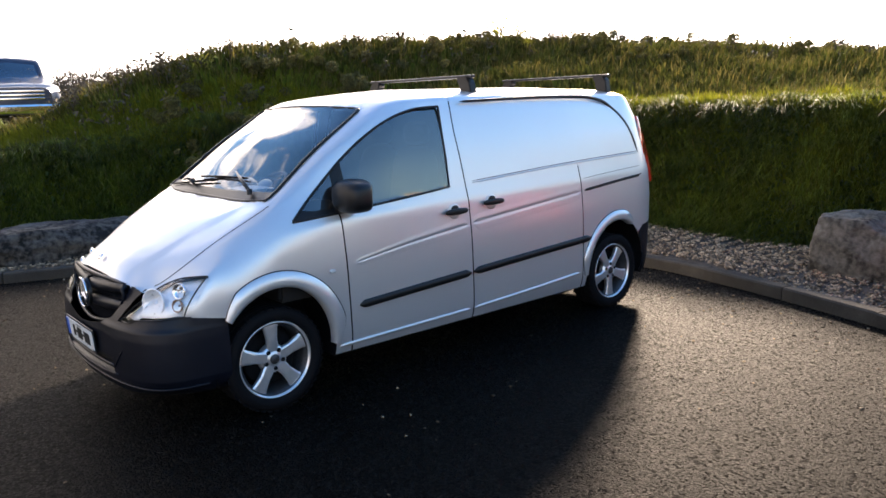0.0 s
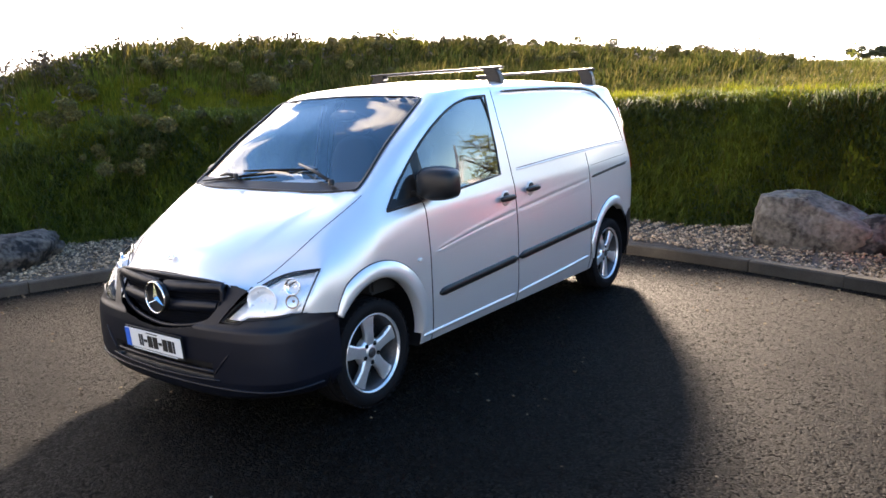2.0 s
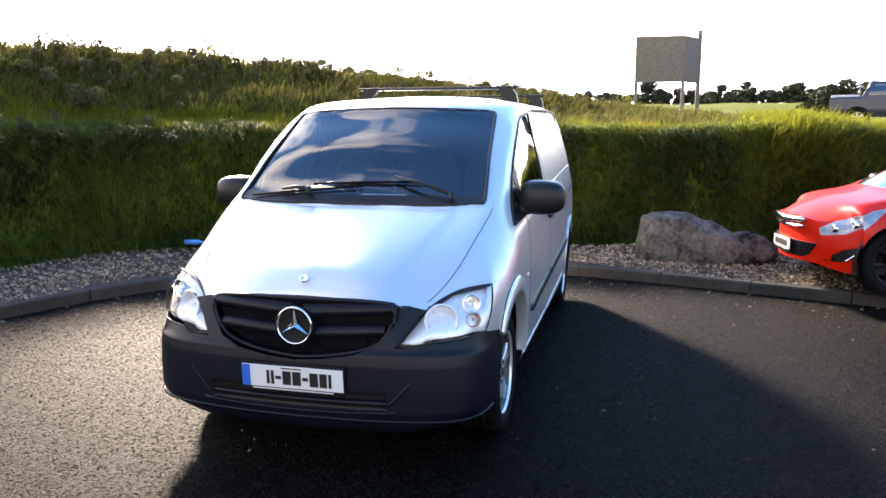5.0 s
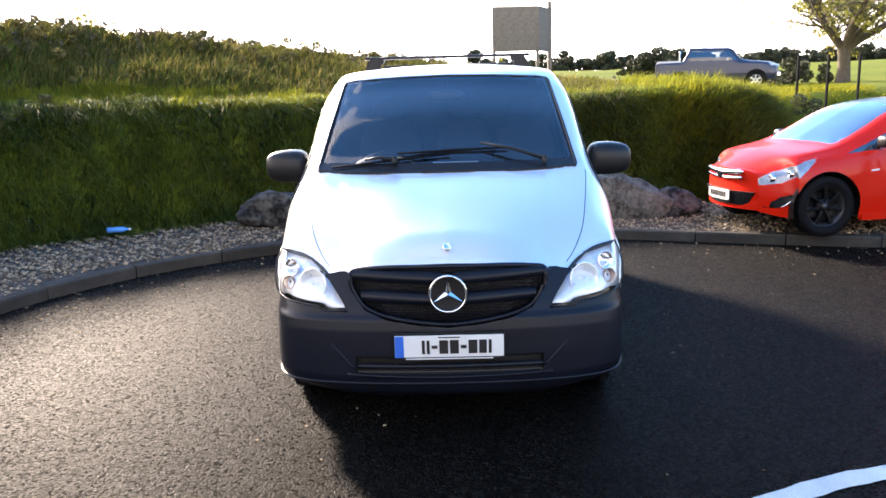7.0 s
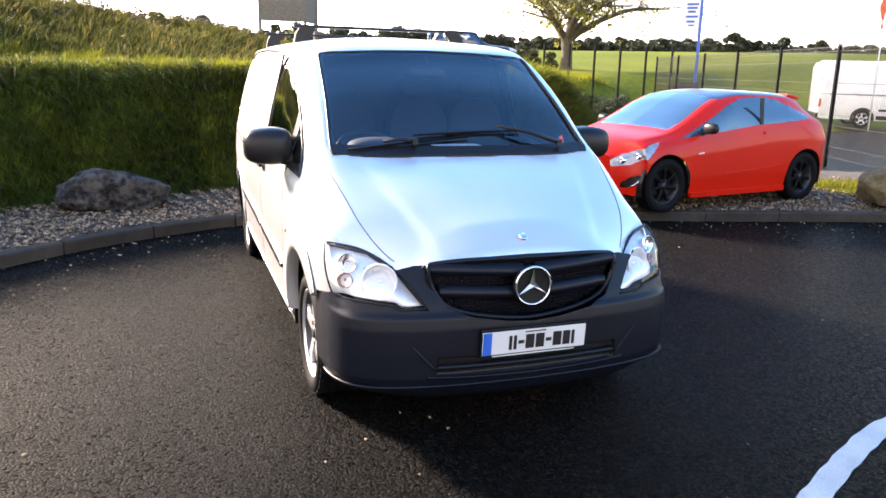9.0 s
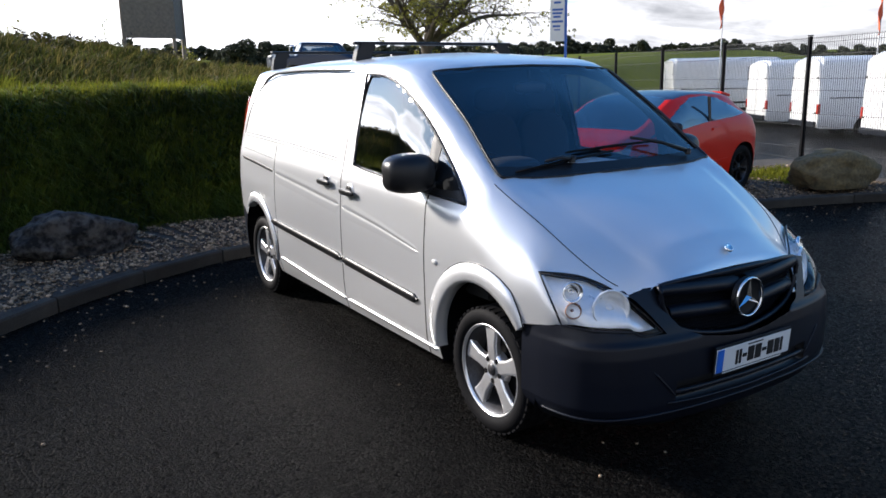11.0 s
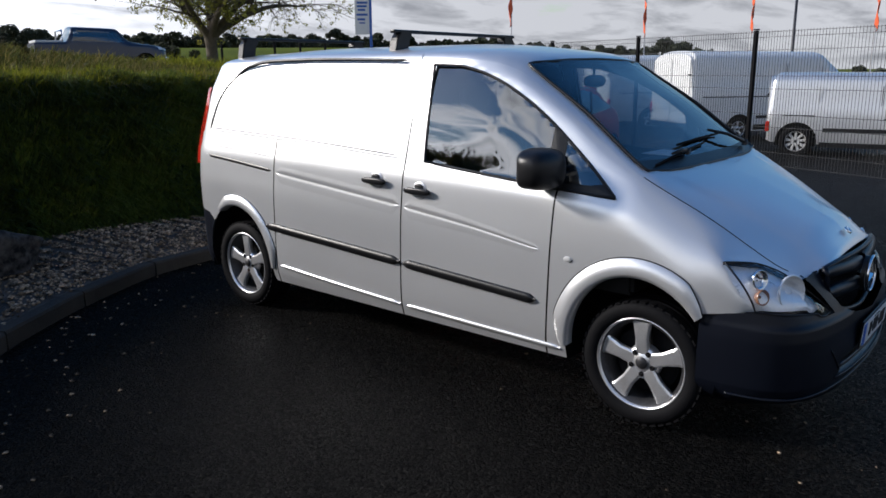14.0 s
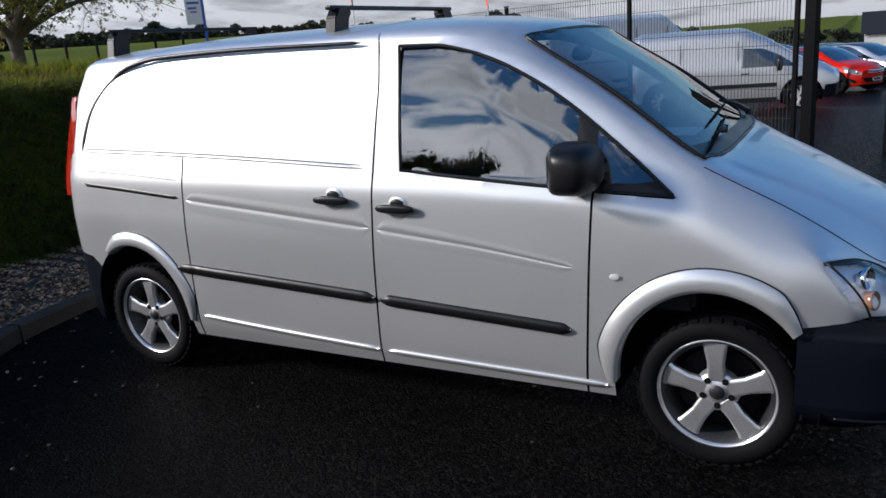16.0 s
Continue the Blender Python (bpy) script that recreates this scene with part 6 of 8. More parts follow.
# ---- inside the cab ----
def build_cab():
    bm = bmesh.new()
    outline = [(0.10, 1.19), (0.30, 1.205), (0.50, 1.19), (0.60, 1.13), (0.62, 1.02), (0.55, 0.85), (0.56, 0.60), (0.10, 0.60)]
    prism(bm, outline, "x", -0.80, 0.80)
    bmesh.ops.bevel(bm, geom=list(bm.edges), offset=0.02, segments=2, affect="EDGES")
    part("dashboard", bm, CABIN, van, "dark grey dashboard")
    bm = bmesh.new()
    superbox(bm, (-0.40, 0.46, 1.215), (0.36, 0.22, 0.12), 2.4, 20, 10)
    part("instrument_hood", bm, CABIN, van, smooth=True)
    bm = bmesh.new()
    box(bm, (0, 1.0, 0.52), (1.70, 1.0, 0.06), bevel=0.01)
    part("cab_floor", bm, CABIN, van)
    bm = bmesh.new()
    prism(bm, [(-0.86, 0.5), (0.86, 0.5), (0.86, 1.15), (0.72, 1.68), (0.60, 1.77), (-0.60, 1.77), (-0.72, 1.68), (-0.86, 1.15)], "y", 1.475, 1.50)
    part("bulkhead", bm, CABIN, van, "grey cab bulkhead")
    bm = bmesh.new()
    prof = [(0.015 * math.cos(t), 0.188 + 0.015 * math.sin(t)) for t in np.linspace(0, 2 * math.pi, 9)[:-1]]
    lathe(bm, prof, 40, "y", closed=True)
    wheel = part("steering_wheel", bm, BLACKPLASTIC, van, "black three-spoke steering wheel", True)
    wheel.matrix_local = pose(-0.40, 0.66, 1.17, -58, 0, 0)
    bm = bmesh.new()
    superbox(bm, (0, -0.02, 0), (0.16, 0.06, 0.14), 2.5, 18, 10)
    part("wheel_boss", bm, PALE, wheel, "pale wheel boss", True)
    for t in (0.0, math.pi, -math.pi / 2):
        bm = bmesh.new()
        tube(bm, [(0.06 * math.cos(t), -0.01, 0.06 * math.sin(t)), (0.18 * math.cos(t), 0, 0.18 * math.sin(t))], 0.016, 6)
        part("wheel_spoke", bm, CABIN, wheel, smooth=True)
    for x, w in ((-0.42, 0.50), (0.12, 0.46), (0.55, 0.46)):
        bm = bmesh.new()
        superbox(bm, (x, 1.08, 0.80), (w, 0.52, 0.20), 3.5, 24, 12)
        seat = part("seat", bm, SEATCLOTH, van, "dark cloth cab seat", True)
        bm = bmesh.new()
        superbox(bm, (x, 1.34, 1.14), (w * 0.95, 0.17, 0.66), 3.2, 24, 14, shape=lambda q: Vector((q.x, q.y + 0.45 * q.z, q.z)))
        part("seat_back", bm, SEATCLOTH, seat, smooth=True)
        bm = bmesh.new()
        superbox(bm, (x, 1.385, 1.55), (0.26, 0.11, 0.17), 2.6, 20, 12)
        part("headrest", bm, SEATCLOTH, seat, smooth=True)
    bm = bmesh.new()
    superbox(bm, (0, 0.80, 1.635), (0.24, 0.05, 0.075), 2.8, 18, 10)
    tube(bm, [(0, 0.80, 1.66), (0, 0.82, 1.74)], 0.008, 6)
    part("rear_view_mirror", bm, BLACKPLASTIC, van, smooth=True)
    bm = bmesh.new()
    box(bm, (0.05, 0.33, 1.232), (0.28, 0.20, 0.004))
    part("paper", bm, PALE, van, "sheet of paper on the dashboard")


build_cab()


# ---- other vehicles ----
class Shell:
    """A body lofted through character lines, from which windows, arches and panels are cut."""

    def __init__(self, lines, counts, ys):
        ys = np.array(ys, float)
        KX = np.stack([hermite(l[:, 0], l[:, 1], ys) for l in lines], 1)
        KZ = np.stack([hermite(l[:, 0], l[:, 2], ys) for l in lines], 1)
        t = np.concatenate([np.linspace(k, k + 1, n, endpoint=False) for k, n in enumerate(counts)] + [[len(lines) - 1.0]])
        X = np.stack([hermite(np.arange(len(lines)), KX[c], t) for c in range(len(ys))])
        Z = np.stack([hermite(np.arange(len(lines)), KZ[c], t) for c in range(len(ys))])
        self.nc, self.nr = X.shape
        vid = np.arange(X.size).reshape(X.shape)
        self.F = np.stack([vid[:-1, :-1], vid[1:, :-1], vid[1:, 1:], vid[:-1, 1:]], -1).reshape(-1, 4)
        self.x, self.y, self.z = X.ravel().copy(), np.repeat(ys[:, None], len(t), 1).ravel(), Z.ravel().copy()
        self.X, self.Z, self.ys = X, Z, ys
        self.shape = X.shape
        self.region = np.zeros(len(self.F), int)
        self.row = np.tile(np.arange(self.nr - 1), self.nc - 1)

    def mid(self, a):
        return a[self.F].mean(1)

    def cut(self, outline, plane, code, where=None):
        a, b = (self.y, self.z) if plane == "side" else (self.x, self.z) if plane == "front" else (self.x, self.y)
        where = (self.region == 0) if where is None else where & (self.region == 0)
        k = inside(outline, self.mid(a), self.mid(b)) & where
        t_in, t_out = np.zeros(len(self.x), bool), np.zeros(len(self.x), bool)
        t_in[self.F[k].ravel()] = True
        t_out[self.F[~k & where].ravel()] = True
        snap(outline, a, b, t_in & t_out, 0.05)
        self.region[k] = code

    def width(self, y, z):
        c = int(np.clip(np.searchsorted(self.ys, y), 0, self.nc - 1))
        n = self.nr // 2
        o = np.argsort(self.Z[c, :n])
        return float(np.interp(z, self.Z[c, :n][o], self.X[c, :n][o]))

    def take(self, name, code, mat, parent, label="", both=True, push=0.0):
        fs = self.F[self.region == code]
        if not len(fs):
            return []
        used = np.unique(fs)
        remap = np.full(len(self.x), -1)
        remap[used] = np.arange(len(used))
        P = np.stack([self.x, self.y, self.z], 1)[used]
        P[:, 0] -= push
        obs = []
        made = [(P * np.array([s, 1, 1]), remap[fs] if s == 1 else remap[fs][:, ::-1]) for s in (1, -1)]
        if both:
            made = [(np.concatenate([made[0][0], made[1][0]]), np.concatenate([made[0][1], made[1][1] + len(P)]))]
        for Q, G in made:
            ob = mesh_object(name, Q.tolist(), G.tolist(), mat, parent, True, label)
            if both:
                bm = bmesh.new()
                bm.from_mesh(ob.data)
                bmesh.ops.remove_doubles(bm, verts=bm.verts, dist=0.001)
                bm.to_mesh(ob.data)
                bm.free()
            obs.append(ob)
        return obs

    def cap(self, c, name, mat, parent, label=""):
        y = self.y.reshape(self.shape)
        pts = [(self.X[c, r], y[c, r], self.Z[c, r]) for r in range(self.nr)]
        loop = pts + [(-a, b, q) for a, b, q in pts[::-1][1:]]
        bm = bmesh.new()
        bm.faces.new([bm.verts.new(p) for p in loop])
        bmesh.ops.triangulate(bm, faces=bm.faces)
        return part(name, bm, mat, parent, label)


    def bowed_cap(self, c, bow, name, mat, parent, label=""):
        """Closes an end with a face that bows out between its edges."""
        y, bm, n = self.y.reshape(self.shape), bmesh.new(), 17
        rows = []
        for r in range(self.nr):
            w = max(self.X[c, r], 0.001)
            rows.append([bm.verts.new((w * t, y[c, r] - bow * w * w * (1 - t * t), self.Z[c, r])) for t in np.linspace(-1, 1, n)])
        for a, b in zip(rows, rows[1:]):
            for k in range(n - 1):
                bm.faces.new((a[k], a[k + 1], b[k + 1], b[k]))
        return part(name, bm, mat, parent, label, True)


def arch(yc, zc, r):
    return [(yc + r, -0.3)] + [(yc + r * math.cos(t), zc + r * math.sin(t)) for t in np.linspace(0, math.pi, 30)] + [(yc - r, -0.3)]


def liner(parent, yc, zc, r, x0, x1):
    for s in (1, -1):
        bm = bmesh.new()
        rings = [[bm.verts.new((s * xx, yc + r * math.cos(t), zc + r * math.sin(t))) for t in np.linspace(-0.3, math.pi + 0.3, 18)] for xx in (x0, x1)]
        for k in range(17):
            bm.faces.new((rings[0][k], rings[0][k + 1], rings[1][k + 1], rings[1][k]))
        bm.faces.new(rings[1])
        part("wheel_arch_liner", bm, BLACKPLASTIC, parent)


def patch_on(shell, name, pts, mat, parent, label="", out=0.004, thick=0.012, sides=(1, -1)):
    """A flat-sided trim piece that lies on a body's side; pts: outline of (y, z)."""
    for s in sides:
        bm = bmesh.new()
        a = [bm.verts.new((s * (shell.width(y, z) + out), y, z)) for y, z in pts]
        b = [bm.verts.new((s * (shell.width(y, z) + out - thick), y, z)) for y, z in pts]
        bm.faces.new(a)
        bm.faces.new(b[::-1])
        n = len(pts)
        for k in range(n):
            bm.faces.new((a[k], a[(k + 1) % n], b[(k + 1) % n], b[k]))
        part(name, bm, mat, parent, label)


def hatchback(at, turn, paint, label):
    car = thing("hatchback", label, "car", at, turn)
    L = [
        char_line((-.83, .50, .26), (-.74, .70, .21), (-.5, .80, .19), (0, .83, .18), (2.7, .83, .19), (3.05, .78, .24), (3.17, .62, .30)),
        char_line((-.835, .52, .40), (-.75, .73, .40), (-.5, .84, .40), (0, .862, .42), (2.7, .862, .45), (3.05, .80, .45), (3.17, .64, .45)),
        char_line((-.82, .52, .56), (-.74, .70, .58), (-.5, .83, .62), (0, .858, .66), (.5, .862, .70), (2.6, .864, .78), (3.05, .80, .78), (3.17, .62, .78)),
        char_line((-.80, .50, .69), (-.68, .66, .73), (-.40, .79, .81), (.2, .815, .90), (.8, .825, .925), (1.6, .825, .965), (2.6, .81, 1.03), (3.0, .75, 1.03), (3.15, .60, .98)),
        char_line((-.79, .47, .73), (-.6, .60, .80), (-.35, .71, .875), (.15, .73, .97), (.5, .735, 1.08), (.8, .74, 1.17), (1.2, .735, 1.22), (2.4, .72, 1.22), (2.9, .67, 1.16), (3.13, .58, 1.02)),
        char_line((-.78, .40, .76), (-.55, .52, .845), (-.3, .63, .92), (.12, .67, 1.0), (.5, .645, 1.18), (.8, .61, 1.33), (1.05, .59, 1.40), (1.5, .585, 1.44), (2.3, .575, 1.42), (2.8, .55, 1.36), (3.0, .53, 1.25), (3.12, .52, 1.05)),
        char_line((-.80, .25, .775), (-.55, .30, .87), (-.3, .32, .94), (.1, .34, 1.02), (.5, .33, 1.24), (.8, .33, 1.38), (1.05, .33, 1.44), (1.5, .33, 1.48), (2.3, .33, 1.465), (2.9, .33, 1.40), (3.02, .33, 1.30), (3.14, .33, 1.06)),
        char_line((-.82, 0, .78), (-.55, 0, .88), (-.3, 0, .95), (.05, 0, 1.02), (.5, 0, 1.26), (.8, 0, 1.40), (1.05, 0, 1.455), (1.5, 0, 1.49), (2.3, 0, 1.475), (2.95, 0, 1.41), (3.05, 0, 1.30), (3.15, 0, 1.07)),
    ]
    wb = 2.43

    def fit(pts):
        """Shorter overhangs, a lower roof and bonnet, a tail that leans forward."""
        P = np.array(pts, float)
        P[:, 0] -= .27 * np.clip((P[:, -1] - .95) / .3, 0, 1) * step(1.6, 2.7, P[:, 0])
        P[:, -1] -= .085 * np.clip((P[:, -1] - .52) / .25, 0, 1) * (1 - step(.35, 1.3, P[:, 0]))
        y, z = P[:, 0], P[:, -1]
        P[:, 0] = np.where(y < -.3, -.3 + (y + .3) * .74, np.where(y > 2.51, wb + (y - 2.51) * .80, np.maximum(y, 0) * wb / 2.51 + np.minimum(y, 0)))
        P[:, -1] = np.where(z > .95, .95 + (z - .95) * .84, z)
        return P

    L = [fit(l) for l in L]
    ys = np.concatenate([np.linspace(-.692, -.4, 24), np.arange(-.375, 2.65, .035), np.linspace(2.66, fit([(3.165, 0)])[0, 0], 20)])
    S = Shell(L, (6, 7, 8, 8, 6, 6, 6), ys)
    S.y = S.y + (0.30 * (S.x / 0.8) ** 2 - 0.02) * step(-0.30, -0.62, S.y)
    r0 = 0.315
    for yc in (0, wb):
        S.cut(arch(yc, r0, 0.365), "side", 1, S.row < 22)
    glass_side = [(.22, .935), (.45, 1.02), (.80, 1.165), (1.05, 1.28), (1.35, 1.375), (1.75, 1.395), (2.2, 1.35), (2.55, 1.24), (2.80, 1.09), (2.35, 1.045), (1.5, .995), (.8, .955)]
    S.cut(fit(glass_side), "side", 2, (S.row >= 19) & (S.row < 40))
    screen = [(-.05, .96), (.3, .955), (.60, .94), (.62, 1.0), (.575, 1.28), (.545, 1.375), (.3, 1.415), (-.05, 1.43)]
    screen = [(a, .95 + (b - .95) * .84) for a, b in screen]
    S.cut(screen, "front", 3, (S.mid(S.y) < 1.15) & (S.mid(S.y) > .02) & (S.row >= 33))
    lamp = [(-.66, .545), (-.56, .535), (-.42, .565), (-.30, .64), (-.19, .735), (-.10, .815), (-.24, .785), (-.40, .715), (-.54, .63)]
    S.cut(lamp, "side", 4, (S.row >= 10) & (S.row < 26) & (S.mid(S.x) > .40))
    S.cut([(.56, .30), (.69, .30), (.77, .355), (.79, .46), (.70, .42)], "front", 6, S.mid(S.y) < -.3)
    def skin(px, pz):
        k = np.argmin((S.x - px) ** 2 + (S.z - pz) ** 2 + np.where(S.y > -.2, 9, 0))
        return float(S.y[k])
    for s in (1, -1):
        for px, pz, rr in ((.60, .605, .042), (.715, .655, .040)):
            bm = bmesh.new()
            lathe(bm, [(-.012, .001), (-.016, rr * .55), (-.022, rr * .62), (-.012, rr), (.02, rr * 1.05)], 20, "y", (s * px, skin(px, pz) + .005, pz))
            part("lamp_bowl", bm, CHROME, car, smooth=True)
    roof = (S.region == 0) & (S.row >= 34) & (S.mid(S.y) > .9) & (S.mid(S.y) < 2.46) & (S.mid(S.z) > 1.295)
    S.region[roof] = 5
    S.take("body", 0, paint, car, "glossy painted body shell")
    S.take("side_window", 2, DARKGLASS, car, "dark side window", both=False)
    S.take("windscreen", 3, DARKGLASS, car, "sloping windscreen")
    S.take("headlight", 4, CARLAMP, car, "swept-back clear headlight", both=False)
    S.take("roof", 5, NAVY, car, "dark glossy roof")
    S.take("fog_lamp", 6, BLACKPLASTIC, car, "black fog lamp recess", both=False)
    S.bowed_cap(0, 0.47, "nose", paint, car)
    S.cap(-1, "tailgate", paint, car)
    for yc in (0, wb):
        liner(car, yc, r0, 0.37, .82, .45)
        for s in (1, -1):
            make_wheel(car, (s * .735, yc, r0), s, r0, 0.222, 0.205, 7, BLACKWHEEL, w0=0.016, w1=0.026, bolt_recess=False)
    # upper grille with a chrome bar, lower grille, fog lamp recesses, splitter, side skirts
    bm = bmesh.new()
    tube(bm, [(a, -.728 + .34 * a * a, .645 + .14 * a * a) for a in np.linspace(-.38, .38, 16)], [.010] + [.030] * 14 + [.010], 8)
    part("grille_bar", bm, CHROME, car, "chrome grille bar", True)
    bm = bmesh.new()
    tube(bm, [(a, -.728 + .34 * a * a, .585 + .12 * a * a) for a in np.linspace(-.36, .36, 16)], .016, 8)
    part("upper_grille", bm, CHROME, car, "lower chrome grille bar", True)
    bm = bmesh.new()
    lathe(bm, [(-.02, .001), (-.016, .045), (0, .05)], 24, "y", (0, -.735, .63))
    part("emblem", bm, CHROME, car, "round chrome emblem", True)
    bm = bmesh.new()
    rows = []
    for a in np.linspace(-1, 1, 15):
        y0 = -.735 + .42 * (.5 * a) ** 2
        rows.append([bm.verts.new(p) for p in ((.50 * a, y0, .45), (.40 * a, y0, .30), (.40 * a, y0 + .05, .30), (.50 * a, y0 + .05, .45))])
    for p, q in zip(rows, rows[1:]):
        for k in range(4):
            bm.faces.new((p[k], p[(k + 1) % 4], q[(k + 1) % 4], q[k]))
    bm.faces.new(rows[0])
    bm.faces.new(rows[-1])
    part("lower_grille", bm, BLACKPLASTIC, car, "black lower grille")
    for s in (1, -1):
        bm = bmesh.new()
        tube(bm, [(s * a, skin(a, b) - .004, b) for a, b in ((.785, .455), (.772, .39), (.73, .33), (.69, .305))], .009, 6)
        part("fog_trim", bm, CHROME, car, smooth=True)
        bm = bmesh.new()
        superbox(bm, (s * .93, .54, .97), (.20, .11, .13), 2.6, 20, 12)
        part("door_mirror", bm, BLACKPLASTIC, car, "black door mirror", True)
        bm = bmesh.new()
        tube(bm, [(s * .80, .54, .90), (s * .87, .54, .94)], .025, 8)
        part("mirror_arm", bm, BLACKPLASTIC, car, smooth=True)
    patch_on(S, "door_handle", fit([(1.63, .88), (1.78, .885), (1.78, .915), (1.63, .91)]), paint, car, out=.02, thick=.02)
    patch_on(S, "window_pillar", fit([(1.58, 1.005), (1.63, 1.007), (1.60, 1.385), (1.53, 1.385)]), BLACKPLASTIC, car, out=.006)
    patch_on(S, "window_pillar", fit([(.55, .95), (.585, .952), (.61, 1.075), (.575, 1.06)]), BLACKPLASTIC, car, out=.006)
    patch_on(S, "side_skirt", fit([(.40, .16), (2.12, .16), (2.12, .225), (.40, .215)]), paint, car, "painted side skirt", out=.03, thick=.05)
    patch_on(S, "door_crease", fit([(.95, .41), (2.05, .475), (2.05, .50), (.95, .425)]), paint, car, out=.012, thick=.02)
    patch_on(S, "badge", fit([(.47, .735), (.56, .74), (.56, .765), (.47, .76)]), PLATEWHITE, car, out=.006)
    patch_on(S, "door_gap", fit([(.60, .24), (.607, .24), (.607, .93), (.60, .93)]), BLACKPLASTIC, car, out=.001)
    patch_on(S, "door_gap", fit([(1.86, .26), (1.867, .26), (1.90, .98), (1.893, .98)]), BLACKPLASTIC, car, out=.001)
    bm = bmesh.new()
    box(bm, (0, 2.50, 1.325), (1.02, .24, .035), rot=pose(0, 0, 0, -10, 0, 0), bevel=.012)
    part("spoiler", bm, paint, car, "painted roof spoiler")
    bm = bmesh.new()
    box(bm, (0, 1.25, .25), (1.5, 3.2, .12), bevel=.02)
    part("floor_pan", bm, BLACKPLASTIC, car)
    build_plate(car, (0, -.742, .40), 0, 0.44, 0.10, blue=False)
    return car


RCX = Vector((3.853, 3.581, 0)) - Vector((6.33, 4.0, 0))
red_turn = math.degrees(math.atan2(RCX.y, RCX.x)) + 90
red_base = Vector((3.853, 3.581, 0)) - pose(0, 0, 0, 0, 0, red_turn).to_3x3() @ Vector((0.80, 0, 0))
hatchback((red_base.x, red_base.y, 0.10), red_turn, RED, "bright red three-door hatchback with black wheels on the gravel")


def box_van(name, label, at, turn, paint, long=5.3, tall=2.38, wb=3.3, half=0.96, nose=0.85, group="", wheel_mat=ALLOY, bonnet=0.0):
    """A delivery van: short nose, steep screen, tall straight sides."""
    van2 = thing(name, label, "van", at, turn, group)
    end = long - nose
    h, w = tall, half
    k = h / 2.38
    L = [
        char_line((-nose, w * .60, .32), (-nose + .12, w * .90, .28), (-.3, w * .96, .26), (end - .1, w * .96, .30), (end, w * .93, .34)),
        char_line((-nose - .01, w * .62, .55), (-nose + .12, w * .93, .55), (-.3, w, .55), (end - .1, w, .6), (end, w * .97, .6)),
        char_line((-nose, w * .60, .78 * k), (-nose + .15, w * .88, .85 * k), (-.2, w * .97, .98 * k), (.5, w * .99, 1.08 * k), (end - .1, w, 1.12 * k), (end, w * .97, 1.12 * k)),
        char_line((-nose + .02, w * .55, .86 * k), (-.5, w * .76, 1.02 * k), (-.1, w * .86, 1.2 * k), (.3, w * .88, 1.40 * k), (.8, w * .92, 1.58 * k), (end - .1, w * .95, 1.6 * k), (end - .03, w * .92, 1.6 * k)),
        char_line((-nose + .04, w * .50, .90 * k), (-.5, w * .68, 1.06 * k), (-.05, w * .80, 1.27 * k), (.3, w * .78, 1.58 * k), (.75, w * .76, 1.98 * k), (1.2, w * .84, 2.18 * k), (end - .12, w * .86, 2.2 * k), (end - .06, w * .83, 2.16 * k)),
        char_line((-nose + .05, w * .30, .93 * k), (-.5, w * .4, 1.10 * k), (-.08, w * .45, 1.30 * k), (.3, w * .45, 1.64 * k), (.7, w * .45, 2.05 * k), (1.2, w * .5, 2.34 * k), (end - .15, w * .5, 2.36 * k), (end - .08, w * .5, 2.28 * k)),
        char_line((-nose + .05, 0, .94 * k), (-.5, 0, 1.11 * k), (-.1, 0, 1.31 * k), (.3, 0, 1.66 * k), (.7, 0, 2.08 * k), (1.2, 0, 2.37 * k), (end - .15, 0, 2.38 * k), (end - .08, 0, 2.30 * k)),
    ]
    for l in L[2:]:
        l[:, 2] += bonnet * (1 - step(0.0, 1.1, l[:, 0]))
    ys = np.concatenate([np.linspace(-nose, -.45, 16), np.arange(-.42, end - .2, .06), np.linspace(end - .2, end, 10)])
    S = Shell(L, (5, 7, 8, 8, 6, 5), ys)
    r0 = 0.325
    for yc in (0, wb):
        S.cut(arch(yc, r0, .40), "side", 1, S.row < 16)
    S.cut([(.05, 1.22 * k), (.45, 1.60 * k), (.75, 1.78 * k), (1.12, 1.80 * k), (1.14, 1.20 * k)], "side", 2, (S.row >= 14) & (S.row < 30))
    S.cut([(-.05, 1.34 * k), (w * .42, 1.34 * k), (w * .72, 1.32 * k), (w * .70, 1.90 * k), (w * .4, 2.0 * k), (-.05, 2.02 * k)], "front", 3, (S.mid(S.y) < .9) & (S.row >= 26))
    S.cut([(w * .52, .72 * k), (w * .95, .80 * k), (w * .80, 1.0 * k), (w * .56, .92 * k)], "front", 4, S.mid(S.y) < -.3)
    S.cut([(-1.2, .2), (-.42, .2), (-.42, .52), (-1.2, .58)], "side", 5)
    S.take("body", 0, paint, van2)
    S.take("side_window", 2, DARKGLASS, van2, both=False)
    S.take("windscreen", 3, DARKGLASS, van2)
    S.take("headlight", 4, REFLECTOR, van2, both=False)
    S.take("front_bumper", 5, BUMPER, van2)
    S.cap(0, "grille", BUMPER, van2)
    S.cap(-1, "rear_panel", paint, van2)
    for yc in (0, wb):
        liner(van2, yc, r0, .405, w * .95, .5)
        for s in (1, -1):
            make_wheel(van2, (s * (w - .12), yc, r0), s, r0, 0.205, 0.205, 9 if wheel_mat is PALE else 5, wheel_mat, bolt_recess=False, w0=.024, w1=.034)
